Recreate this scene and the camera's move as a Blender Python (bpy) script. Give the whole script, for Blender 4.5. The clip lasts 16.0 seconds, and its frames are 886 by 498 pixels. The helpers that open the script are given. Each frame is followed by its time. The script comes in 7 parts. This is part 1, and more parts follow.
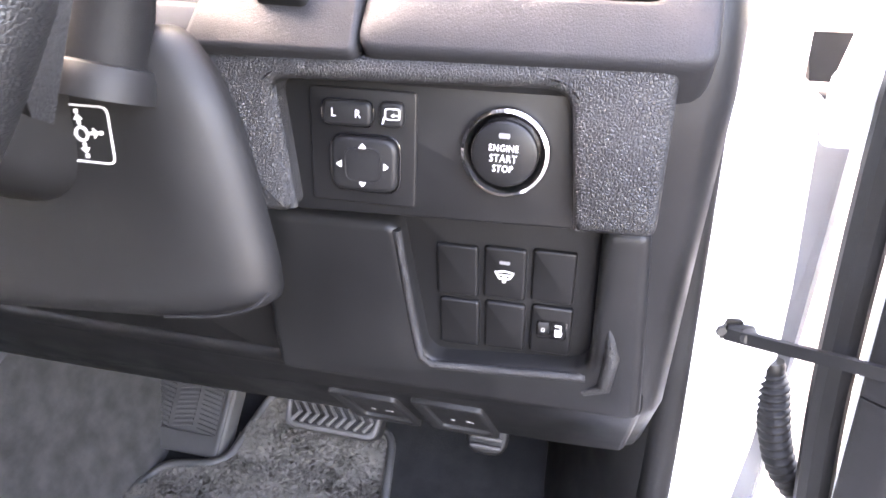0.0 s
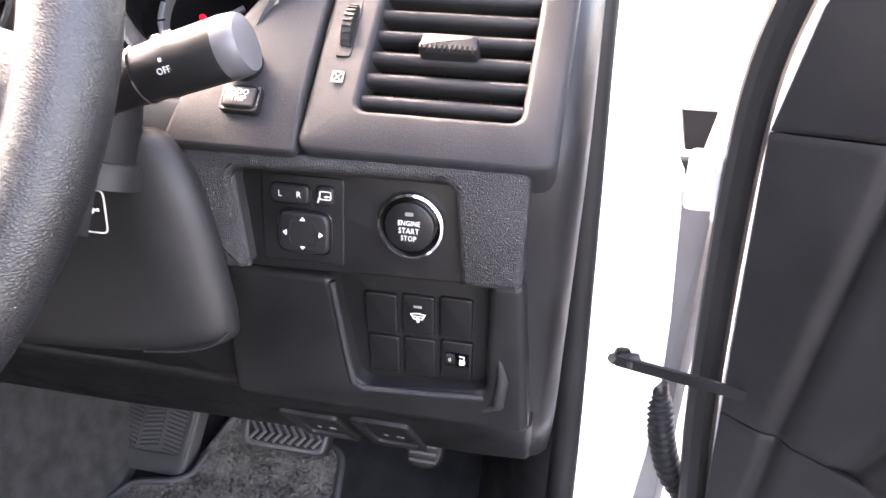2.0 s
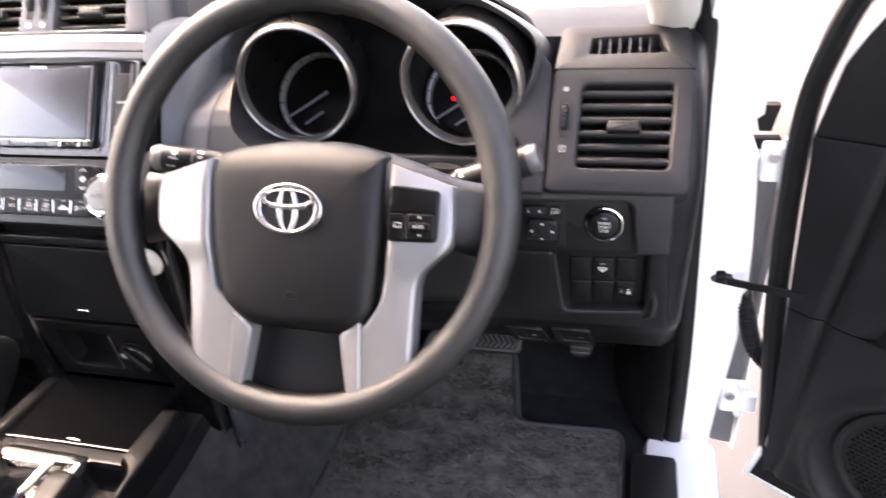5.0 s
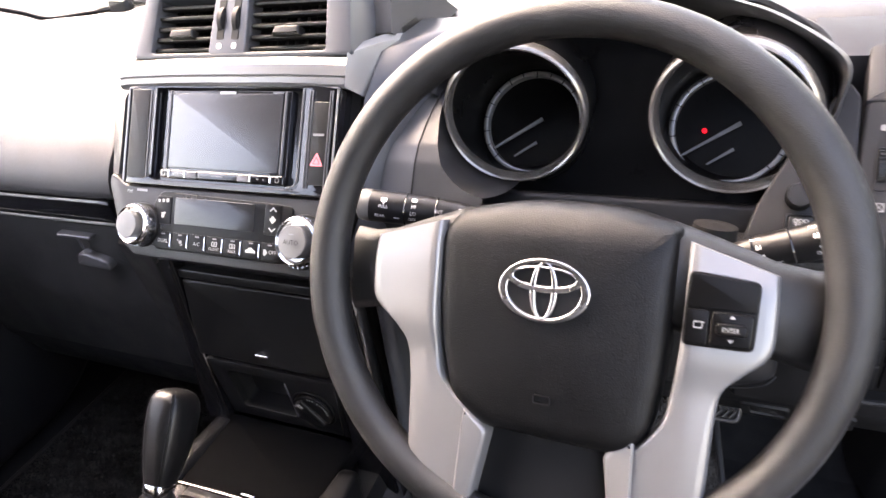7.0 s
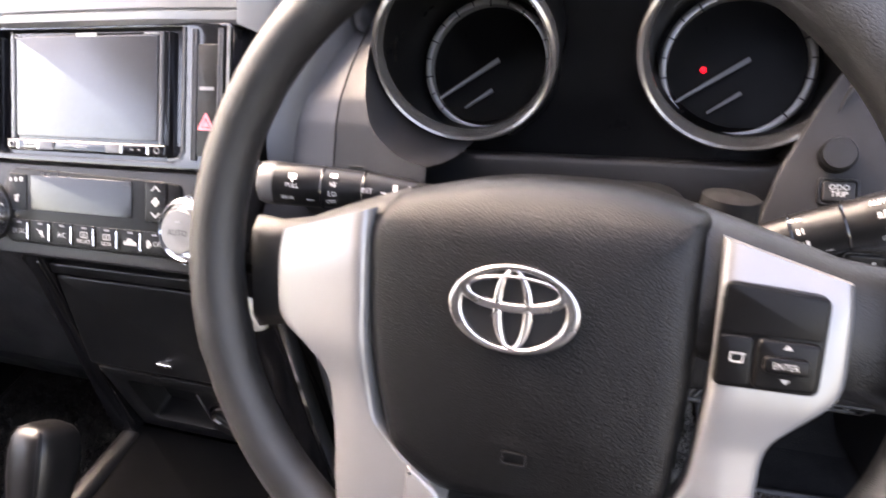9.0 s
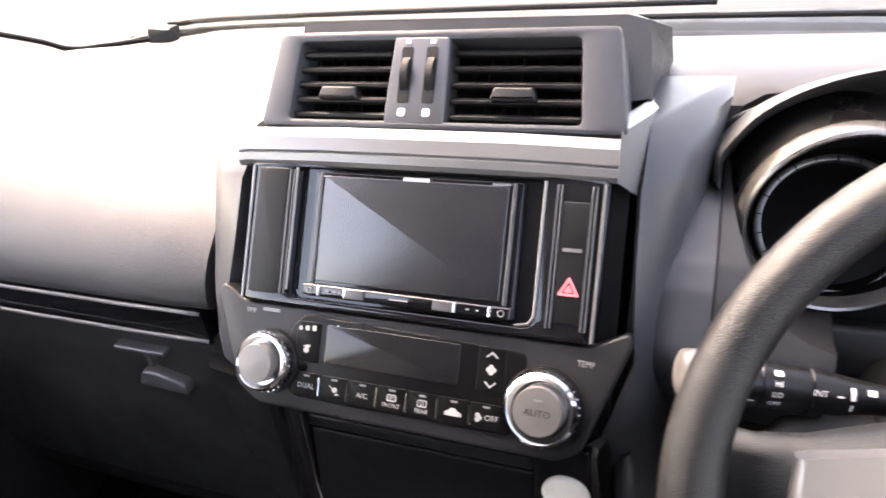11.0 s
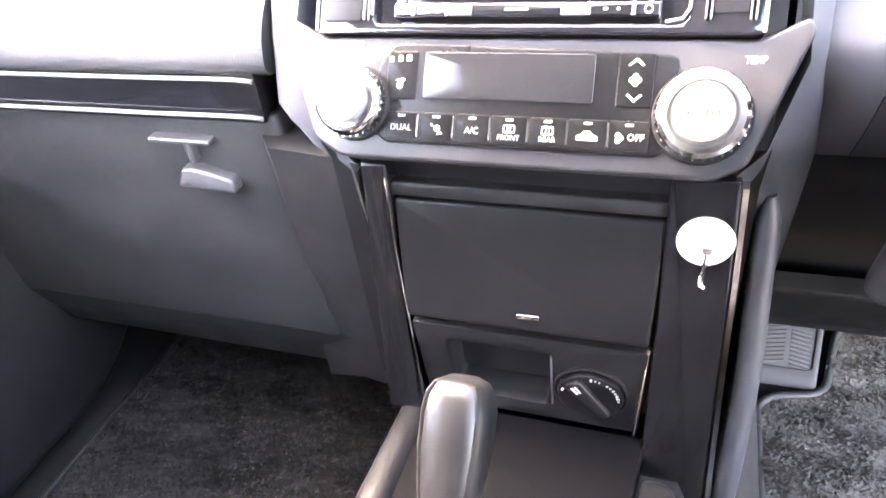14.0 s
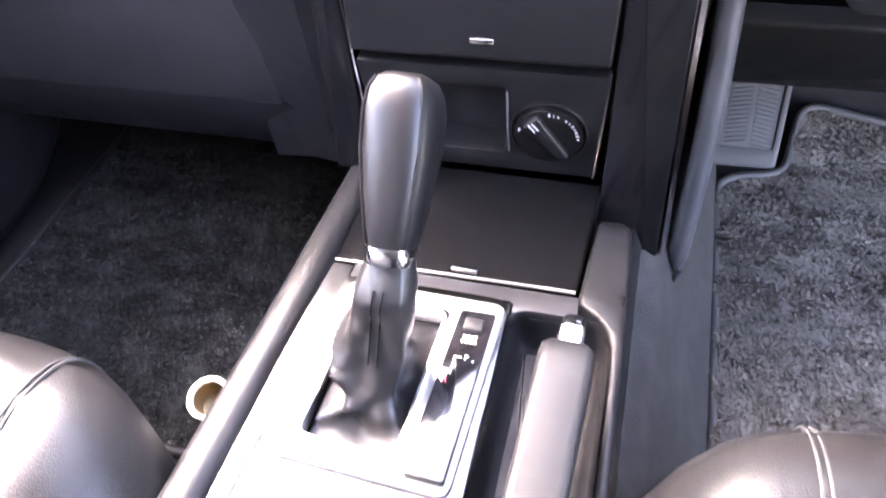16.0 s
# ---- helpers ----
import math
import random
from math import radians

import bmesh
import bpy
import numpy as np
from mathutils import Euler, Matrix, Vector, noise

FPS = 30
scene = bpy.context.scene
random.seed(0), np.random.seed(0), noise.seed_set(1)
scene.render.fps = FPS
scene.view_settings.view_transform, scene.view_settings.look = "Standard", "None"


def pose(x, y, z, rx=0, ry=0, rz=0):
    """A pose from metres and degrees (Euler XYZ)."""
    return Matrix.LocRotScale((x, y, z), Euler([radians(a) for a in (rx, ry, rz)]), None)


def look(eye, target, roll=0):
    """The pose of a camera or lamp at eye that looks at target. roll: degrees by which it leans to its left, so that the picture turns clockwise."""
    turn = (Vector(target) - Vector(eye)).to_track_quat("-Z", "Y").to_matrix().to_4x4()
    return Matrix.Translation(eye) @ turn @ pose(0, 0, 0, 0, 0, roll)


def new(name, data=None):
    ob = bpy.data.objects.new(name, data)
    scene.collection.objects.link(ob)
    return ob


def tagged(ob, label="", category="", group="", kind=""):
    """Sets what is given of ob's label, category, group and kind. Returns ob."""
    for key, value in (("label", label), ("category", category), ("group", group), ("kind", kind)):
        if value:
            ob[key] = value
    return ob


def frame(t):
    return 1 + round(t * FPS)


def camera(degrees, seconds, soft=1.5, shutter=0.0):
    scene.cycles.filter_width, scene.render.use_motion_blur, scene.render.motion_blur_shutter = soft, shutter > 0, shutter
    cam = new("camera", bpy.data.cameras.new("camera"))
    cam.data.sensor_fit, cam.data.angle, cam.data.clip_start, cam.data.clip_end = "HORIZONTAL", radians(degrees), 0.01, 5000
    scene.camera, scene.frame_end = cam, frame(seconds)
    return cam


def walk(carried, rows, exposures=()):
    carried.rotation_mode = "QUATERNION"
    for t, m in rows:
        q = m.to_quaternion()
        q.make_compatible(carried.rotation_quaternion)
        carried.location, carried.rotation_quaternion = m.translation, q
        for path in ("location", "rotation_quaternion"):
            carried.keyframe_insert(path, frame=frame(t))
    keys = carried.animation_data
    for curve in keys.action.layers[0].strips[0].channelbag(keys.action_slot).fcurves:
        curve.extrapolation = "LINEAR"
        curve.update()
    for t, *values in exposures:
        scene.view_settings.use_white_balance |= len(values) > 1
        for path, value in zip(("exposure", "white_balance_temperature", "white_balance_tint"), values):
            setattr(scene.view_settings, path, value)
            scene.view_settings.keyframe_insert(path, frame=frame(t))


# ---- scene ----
cam = camera(65.9, 16.0, shutter=0.5)
EXPOSURES = [(0, 6.15, 9000, 29), (1, 5.85, 9000, 29), (2, 5.25, 9100, 29), (3, 4.7, 9200, 29), (4, 4.05, 9200, 29), (5.2, 4.0, 9200, 28), (7.3, 3.9, 9000, 26), (9, 4.0, 9100, 27), (10.2, 3.65, 8900, 25), (12.3, 3.65, 9000, 27), (13, 4.75, 9000, 27), (13.6, 6.2, 9000, 27), (14.5, 7.05, 9100, 26), (15, 7.35, 8900, 26), (15.5, 6.9, 8200, 28), (16, 6.05, 7600, 32)]
PATH = [
    (0, (0.348, 0.014, 1.175), (-0.07, 1.749, 0.273), 0.6),
    (0.5, (0.353, 0.027, 1.178), (-0.053, 1.79, 0.324), 0.4),
    (1, (0.366, 0.004, 1.201), (-0.044, 1.775, 0.367), -0.2),
    (1.5, (0.384, -0.024, 1.22), (0.035, 1.76, 0.384), 1.3),
    (2, (0.397, -0.063, 1.239), (0.066, 1.721, 0.398), 2.0),
    (2.5, (0.416, -0.121, 1.269), (0.139, 1.649, 0.38), 2.0),
    (3, (0.433, -0.189, 1.31), (0.18, 1.593, 0.437), 1.8),
    (3.5, (0.434, -0.257, 1.358), (0.217, 1.52, 0.466), 1.6),
    (4, (0.421, -0.335, 1.413), (0.166, 1.378, 0.413), -0.3),
    (4.5, (0.37, -0.37, 1.465), (0.036, 1.309, 0.431), -2.8),
    (5, (0.318, -0.375, 1.49), (-0.175, 1.237, 0.415), -6.1),
    (5.2, (0.296, -0.368, 1.502), (-0.239, 1.242, 0.444), -7.1),
    (7.3, (0.125, -0.216, 1.491), (-0.675, 1.258, 0.401), -10.1),
    (7.5, (0.117, -0.184, 1.468), (-0.608, 1.294, 0.332), -9.5),
    (8, (0.117, -0.153, 1.443), (-0.616, 1.303, 0.284), -10.2),
    (8.5, (0.122, -0.129, 1.419), (-0.552, 1.318, 0.215), -9.3),
    (9, (0.094, -0.117, 1.434), (-0.562, 1.329, 0.219), -10.1),
    (9.5, (0.024, -0.122, 1.475), (-0.635, 1.376, 0.326), -9.5),
    (10, (-0.057, -0.11, 1.482), (-0.769, 1.431, 0.426), -7.8),
    (10.2, (-0.088, -0.111, 1.501), (-0.791, 1.432, 0.441), -6.4),
    (12.3, (-0.276, -0.134, 1.415), (-0.955, 1.48, 0.449), -9.5),
    (12.5, (-0.277, -0.139, 1.395), (-0.955, 1.472, 0.423), -8.7),
    (13, (-0.288, -0.153, 1.369), (-0.927, 1.408, 0.294), -7.3),
    (13.5, (-0.296, -0.159, 1.348), (-0.905, 1.353, 0.189), -7.2),
    (14, (-0.303, -0.17, 1.333), (-0.917, 1.311, 0.137), -7.8),
    (14.5, (-0.31, -0.18, 1.306), (-0.892, 1.287, 0.078), -7.3),
    (15, (-0.312, -0.183, 1.277), (-0.855, 1.213, -0.048), -7.2),
    (15.5, (-0.304, -0.192, 1.248), (-0.8, 1.117, -0.182), -7.1),
    (16, (-0.292, -0.204, 1.232), (-0.754, 1.024, -0.277), -7.7),
]
walk(cam, [(t, look(eye, target, roll)) for t, eye, target, roll in PATH], EXPOSURES)

# ---- world, sun and exposure ----
world = bpy.data.worlds.new("sky")
scene.world = world
world.use_nodes = True
_w = world.node_tree
_bg = _w.nodes["Background"]
_sky = _w.nodes.new("ShaderNodeTexSky")
_sky.sky_type, _sky.sun_disc = "NISHITA", False
_sky.sun_elevation, _sky.sun_rotation = radians(48), radians(-60)
_sky.air_density, _sky.dust_density, _sky.ozone_density = 1.0, 2.0, 0.8
_w.links.new(_sky.outputs["Color"], _bg.inputs["Color"])
_bg.inputs["Strength"].default_value = 0.15
_sun = bpy.data.lights.new("sun", "SUN")
_sun.energy, _sun.angle, _sun.color = 0.7, radians(40), (0.95, 0.97, 1.0)
_so = new("sun", _sun)
# a hazy sun stands high, a little ahead and to the left of the car
_so.rotation_euler = Vector((0.58, -0.34, -0.74)).to_track_quat("-Z", "Y").to_euler()


# ---- materials ----
def nodes(mat):
    mat.use_nodes = True
    nt = mat.node_tree
    return nt, nt.nodes["Principled BSDF"]


def material(name, colour, rough=0.5, metal=0.0, vary=0.15, vary_scale=18.0, grain=0.0, grain_scale=700.0,
             fine=0.0, fine_scale=1500.0, rough_vary=0.1, coat=0.0, spec=0.5):
    """A surface with two scales of variation: stains and wear in colour and gloss, grain in relief."""
    mat = bpy.data.materials.new(name)
    nt, b = nodes(mat)
    tc = nt.nodes.new("ShaderNodeTexCoord")
    big = nt.nodes.new("ShaderNodeTexNoise")
    big.inputs["Scale"].default_value, big.inputs["Detail"].default_value = vary_scale, 6
    nt.links.new(tc.outputs["Object"], big.inputs["Vector"])
    ramp = nt.nodes.new("ShaderNodeMapRange")
    ramp.inputs["From Min"].default_value, ramp.inputs["From Max"].default_value = 0.3, 0.7
    ramp.inputs["To Min"].default_value, ramp.inputs["To Max"].default_value = 1 - vary, 1 + vary
    nt.links.new(big.outputs["Fac"], ramp.inputs["Value"])
    mix = nt.nodes.new("ShaderNodeVectorMath")
    mix.operation = "SCALE"
    mix.inputs[0].default_value = colour
    nt.links.new(ramp.outputs["Result"], mix.inputs["Scale"])
    nt.links.new(mix.outputs["Vector"], b.inputs["Base Color"])
    rr = nt.nodes.new("ShaderNodeMapRange")
    rr.inputs["From Min"].default_value, rr.inputs["From Max"].default_value = 0.3, 0.7
    rr.inputs["To Min"].default_value, rr.inputs["To Max"].default_value = max(0.02, rough - rough_vary), min(1, rough + rough_vary)
    nt.links.new(big.outputs["Fac"], rr.inputs["Value"])
    nt.links.new(rr.outputs["Result"], b.inputs["Roughness"])
    b.inputs["Metallic"].default_value, b.inputs["Specular IOR Level"].default_value = metal, spec
    if coat:
        b.inputs["Coat Weight"].default_value, b.inputs["Coat Roughness"].default_value = coat, 0.05
    last = None
    if grain:
        vo = nt.nodes.new("ShaderNodeTexVoronoi")
        vo.feature = "DISTANCE_TO_EDGE"
        vo.inputs["Scale"].default_value = grain_scale
        wob = nt.nodes.new("ShaderNodeTexNoise")
        wob.inputs["Scale"].default_value = grain_scale * 0.6
        ad = nt.nodes.new("ShaderNodeVectorMath")
        ad.operation = "MULTIPLY_ADD"
        ad.inputs[1].default_value = (0.6 / grain_scale,) * 3
        nt.links.new(tc.outputs["Object"], wob.inputs["Vector"])
        nt.links.new(wob.outputs["Color"], ad.inputs[0])
        nt.links.new(tc.outputs["Object"], ad.inputs[2])
        nt.links.new(ad.outputs["Vector"], vo.inputs["Vector"])
        cl = nt.nodes.new("ShaderNodeMapRange")
        cl.inputs["From Max"].default_value = 0.25
        nt.links.new(vo.outputs["Distance"], cl.inputs["Value"])
        bp = nt.nodes.new("ShaderNodeBump")
        bp.inputs["Strength"].default_value, bp.inputs["Distance"].default_value = grain, 0.0006
        nt.links.new(cl.outputs["Result"], bp.inputs["Height"])
        last = bp
    if fine:
        no = nt.nodes.new("ShaderNodeTexNoise")
        no.inputs["Scale"].default_value, no.inputs["Detail"].default_value = fine_scale, 3
        nt.links.new(tc.outputs["Object"], no.inputs["Vector"])
        bp = nt.nodes.new("ShaderNodeBump")
        bp.inputs["Strength"].default_value, bp.inputs["Distance"].default_value = fine, 0.0005
        nt.links.new(no.outputs["Fac"], bp.inputs["Height"])
        if last:
            nt.links.new(last.outputs["Normal"], bp.inputs["Normal"])
        last = bp
    if last:
        nt.links.new(last.outputs["Normal"], b.inputs["Normal"])
    return mat


PLASTIC = material("black_plastic", (0.0085, 0.0085, 0.00893), 0.42, fine=0.2, fine_scale=1800, vary=0.2, spec=0.22)
KNEE = material("smooth_black_knee_plastic", (0.0045, 0.0045, 0.0048), 0.45, fine=0.15, fine_scale=1800, vary=0.2, spec=0.16)
GRAINED = material("grained_plastic", (0.0140, 0.0140, 0.0147), 0.38, grain=0.62, grain_scale=640, vary=0.2, spec=0.36)
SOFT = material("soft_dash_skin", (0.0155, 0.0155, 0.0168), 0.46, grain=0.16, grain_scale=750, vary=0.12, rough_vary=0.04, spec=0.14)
# the dash skin again, paler: sunlight on the top is put into its colour
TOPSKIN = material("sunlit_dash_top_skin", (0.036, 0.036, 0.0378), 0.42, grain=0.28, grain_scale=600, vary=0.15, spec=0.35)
FASCIA = material("satin_charcoal_fascia", (0.0345, 0.037, 0.0425), 0.35, fine=0.10, fine_scale=2400, vary=0.1, rough_vary=0.05, spec=0.35)
BEZEL = material("satin_dark_bezel", (0.019, 0.020, 0.0225), 0.40, fine=0.10, fine_scale=2400, vary=0.1, rough_vary=0.05, spec=0.25)
PANELDARK = material("dark_satin_panel", (0.013, 0.013, 0.0142), 0.33, fine=0.10, fine_scale=2400, vary=0.1, rough_vary=0.05, spec=0.28)
SATIN = material("satin_black_plate", (0.0058, 0.0058, 0.00615), 0.38, fine=0.12, fine_scale=2600, vary=0.2, spec=0.25)
CHEEK = material("gloss_cheek_plastic", (0.004, 0.004, 0.0044), 0.18, vary=0.15, rough_vary=0.04, spec=0.22)
GLOSS = material("gloss_black", (0.005, 0.005, 0.006), 0.09, vary=0.2, rough_vary=0.05, coat=0.4)
RUBBER = material("black_rubber", (0.0065, 0.0065, 0.00689), 0.55, fine=0.3, fine_scale=900, vary=0.25, spec=0.2)
LEATHER = material("black_leather", (0.0042, 0.0042, 0.00441), 0.31, grain=0.10, grain_scale=900, vary=0.15, rough_vary=0.03, spec=0.28)
PADSKIN = material("airbag_cover_skin", (0.0038, 0.0038, 0.0040), 0.33, grain=0.30, grain_scale=640, vary=0.15, rough_vary=0.04, spec=0.22)
SEATSKIN = material("seat_leather", (0.005, 0.005, 0.00525), 0.38, grain=0.14, grain_scale=520, vary=0.2, rough_vary=0.07, spec=0.22)
RIMSKIN = material("wheel_urethane", (0.0075, 0.0075, 0.0078), 0.38, grain=0.30, grain_scale=700, vary=0.25, rough_vary=0.05, spec=0.46)
SILVER = material("satin_silver_paint", (0.187, 0.186, 0.187), 0.30, metal=0.45, fine=0.05, fine_scale=3500, vary=0.04, rough_vary=0.015)
CONSILVER = material("console_silver_paint", (0.115, 0.114, 0.114), 0.19, metal=1.0, fine=0.04, fine_scale=3500, vary=0.04, rough_vary=0.015)
RAILSKIN = material("satin_console_rail", (0.0065, 0.0065, 0.0069), 0.36, fine=0.10, fine_scale=2200, vary=0.12, spec=0.14)
LOWPLATE = material("dull_satin_lower_stack", (0.0042, 0.0042, 0.0045), 0.42, fine=0.12, fine_scale=2400, vary=0.2, spec=0.15)
GAITER = material("dull_gaiter_leather", (0.0045, 0.0045, 0.0047), 0.40, grain=0.12, grain_scale=900, vary=0.2, spec=0.36)
KNOBFACE = material("satin_knob_face", (0.11, 0.107, 0.104), 0.32, metal=0.35, fine=0.05, fine_scale=3500, vary=0.04, rough_vary=0.015)
RINGMETAL = material("bronze_grey_ring", (0.20, 0.19, 0.18), 0.24, metal=0.8, fine=0.04, fine_scale=3500, vary=0.06, rough_vary=0.02)
SILVER_DARK = material("dark_silver_paint", (0.085, 0.085, 0.0901), 0.34, metal=0.5, fine=0.06, fine_scale=3500, vary=0.08)
BADGE = material("brushed_badge_chrome", (0.62, 0.60, 0.60), 0.27, metal=1.0, vary=0.06, rough_vary=0.04)
CHROME = material("chrome", (0.70, 0.70, 0.71), 0.12, metal=1.0, vary=0.05, rough_vary=0.04)
DARKSTEEL = material("oily_dark_steel", (0.030, 0.029, 0.028), 0.50, metal=0.5, fine=0.3, fine_scale=700, vary=0.35)
STEEL = material("worn_steel", (0.42, 0.41, 0.40), 0.35, metal=1.0, fine=0.2, fine_scale=600, vary=0.25)
BRASS = material("brass", (0.24, 0.19, 0.12), 0.45, metal=1.0, vary=0.25)
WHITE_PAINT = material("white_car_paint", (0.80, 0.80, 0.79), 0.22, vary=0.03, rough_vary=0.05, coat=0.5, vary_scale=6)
# body paint greyed down to carry the shade inside the wing
SHADED_PAINT = material("shaded_body_paint", (0.13, 0.133, 0.14), 0.40, vary=0.08)
BEIGE = material("pale_beige_trim", (0.45, 0.447, 0.43), 0.65, fine=0.3, fine_scale=1200, vary=0.06)
# headliner darkened and cooled so that less warm light reflects from it
HEADLINER = material("cool_grey_headliner", (0.168, 0.186, 0.188), 0.95, fine=0.5, fine_scale=900, vary=0.06)
# passenger mat pile, much darker than the driver's PILE
DARK_PILE = material("dark_mat_pile", (0.015, 0.0153, 0.015), 0.95, vary=0.3, vary_scale=40, spec=0.1)
DOORTRIM = material("black_door_trim", (0.0070, 0.0070, 0.0077), 0.46, grain=0.3, grain_scale=800, vary=0.15, spec=0.25)
TINT = material("dark_rear_glass", (0.01, 0.011, 0.011), 0.06, vary=0.05, rough_vary=0.02)
CARPET = material("black_carpet", (0.012, 0.012, 0.0124), 0.95, fine=1.0, fine_scale=420, vary=0.35, vary_scale=40, spec=0.1)
# floor carpet in a paler copy that holds the light on the tunnel side
TUNNEL_PILE = material("lit_tunnel_carpet", (0.031, 0.031, 0.0315), 0.95, fine=0.9, fine_scale=420, vary=0.3, vary_scale=40, spec=0.1)
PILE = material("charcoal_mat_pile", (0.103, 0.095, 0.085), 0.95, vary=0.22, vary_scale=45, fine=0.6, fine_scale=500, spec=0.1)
COLUMN = material("column_cover_plastic", (0.0085, 0.0085, 0.0089), 0.5, fine=0.2, fine_scale=1800, vary=0.15, rough_vary=0.05, spec=0.3)
PODBLACK = material("deep_black_keys", (0.003, 0.003, 0.0032), 0.30, vary=0.15, rough_vary=0.04, spec=0.14)
MARK = material("faded_grey_print", (0.16, 0.16, 0.16), 0.6, vary=0.2)
TRAY = material("dull_black_tray", (0.0024, 0.0024, 0.0026), 0.85, fine=0.3, fine_scale=1400, vary=0.15, spec=0.02)
GRIP = material("grey_grip_plastic", (0.0075, 0.0075, 0.0079), 0.44, metal=0.05, fine=0.1, fine_scale=2000, vary=0.1, spec=0.13)
WORN_RUBBER = material("worn_grey_rubber", (0.034, 0.0335, 0.034), 0.60, fine=0.3, fine_scale=900, vary=0.25)
PRINT = material("white_print", (0.62, 0.62, 0.61), 0.55, vary=0.06)
PRINT_SOFT = material("soft_white_print", (0.26, 0.26, 0.255), 0.55, vary=0.06)
PRINT_DIM = material("grey_print", (0.14, 0.14, 0.145), 0.5, vary=0.1)
RED = material("red_print", (0.62, 0.05, 0.07), 0.4, vary=0.08)
PINKRED = material("hazard_red", (0.70, 0.16, 0.19), 0.35, vary=0.08)
IVORY = material("ivory_plastic", (0.74, 0.71, 0.62), 0.30, vary=0.05)
STITCH = material("grey_stitching", (0.014, 0.014, 0.0145), 0.8, vary=0.2)
SCREEN = material("screen_glass", (0.010, 0.0105, 0.0125), 0.25, vary=0.03, rough_vary=0.006, spec=0.65)
DISPLAY = material("dark_display_glass", (0.008, 0.008, 0.00848), 0.14, vary=0.1, rough_vary=0.04)
DIAL = material("dial_face", (0.004, 0.004, 0.00424), 0.35, vary=0.2, spec=0.08)
ASPHALT = material("grey_asphalt", (0.075, 0.075, 0.074), 0.9, fine=0.5, fine_scale=120, vary=0.18, vary_scale=1.5)


def glass(name, tint, rough=0.0):
    mat = bpy.data.materials.new(name)
    nt, b = nodes(mat)
    b.inputs["Base Color"].default_value = (*tint, 1)
    b.inputs["Transmission Weight"].default_value, b.inputs["Roughness"].default_value, b.inputs["IOR"].default_value = 1.0, rough, 1.03
    return mat


nodes(SCREEN)[1].inputs["IOR"].default_value = 1.75
GLASS = glass("car_glass", (0.93, 0.97, 0.95))
TINTED = glass("grey_tinted_glass", (0.33, 0.345, 0.32))


def glow(name, colour, strength):
    mat = bpy.data.materials.new(name)
    nt, b = nodes(mat)
    b.inputs["Base Color"].default_value = (*colour, 1)
    b.inputs["Emission Color"].default_value, b.inputs["Emission Strength"].default_value = (*colour, 1), strength
    return mat


RED_LAMP = glow("red_warning_lamp", (1.0, 0.008, 0.02), 0.16)


# ---- mesh helpers ----
PLACE = {}


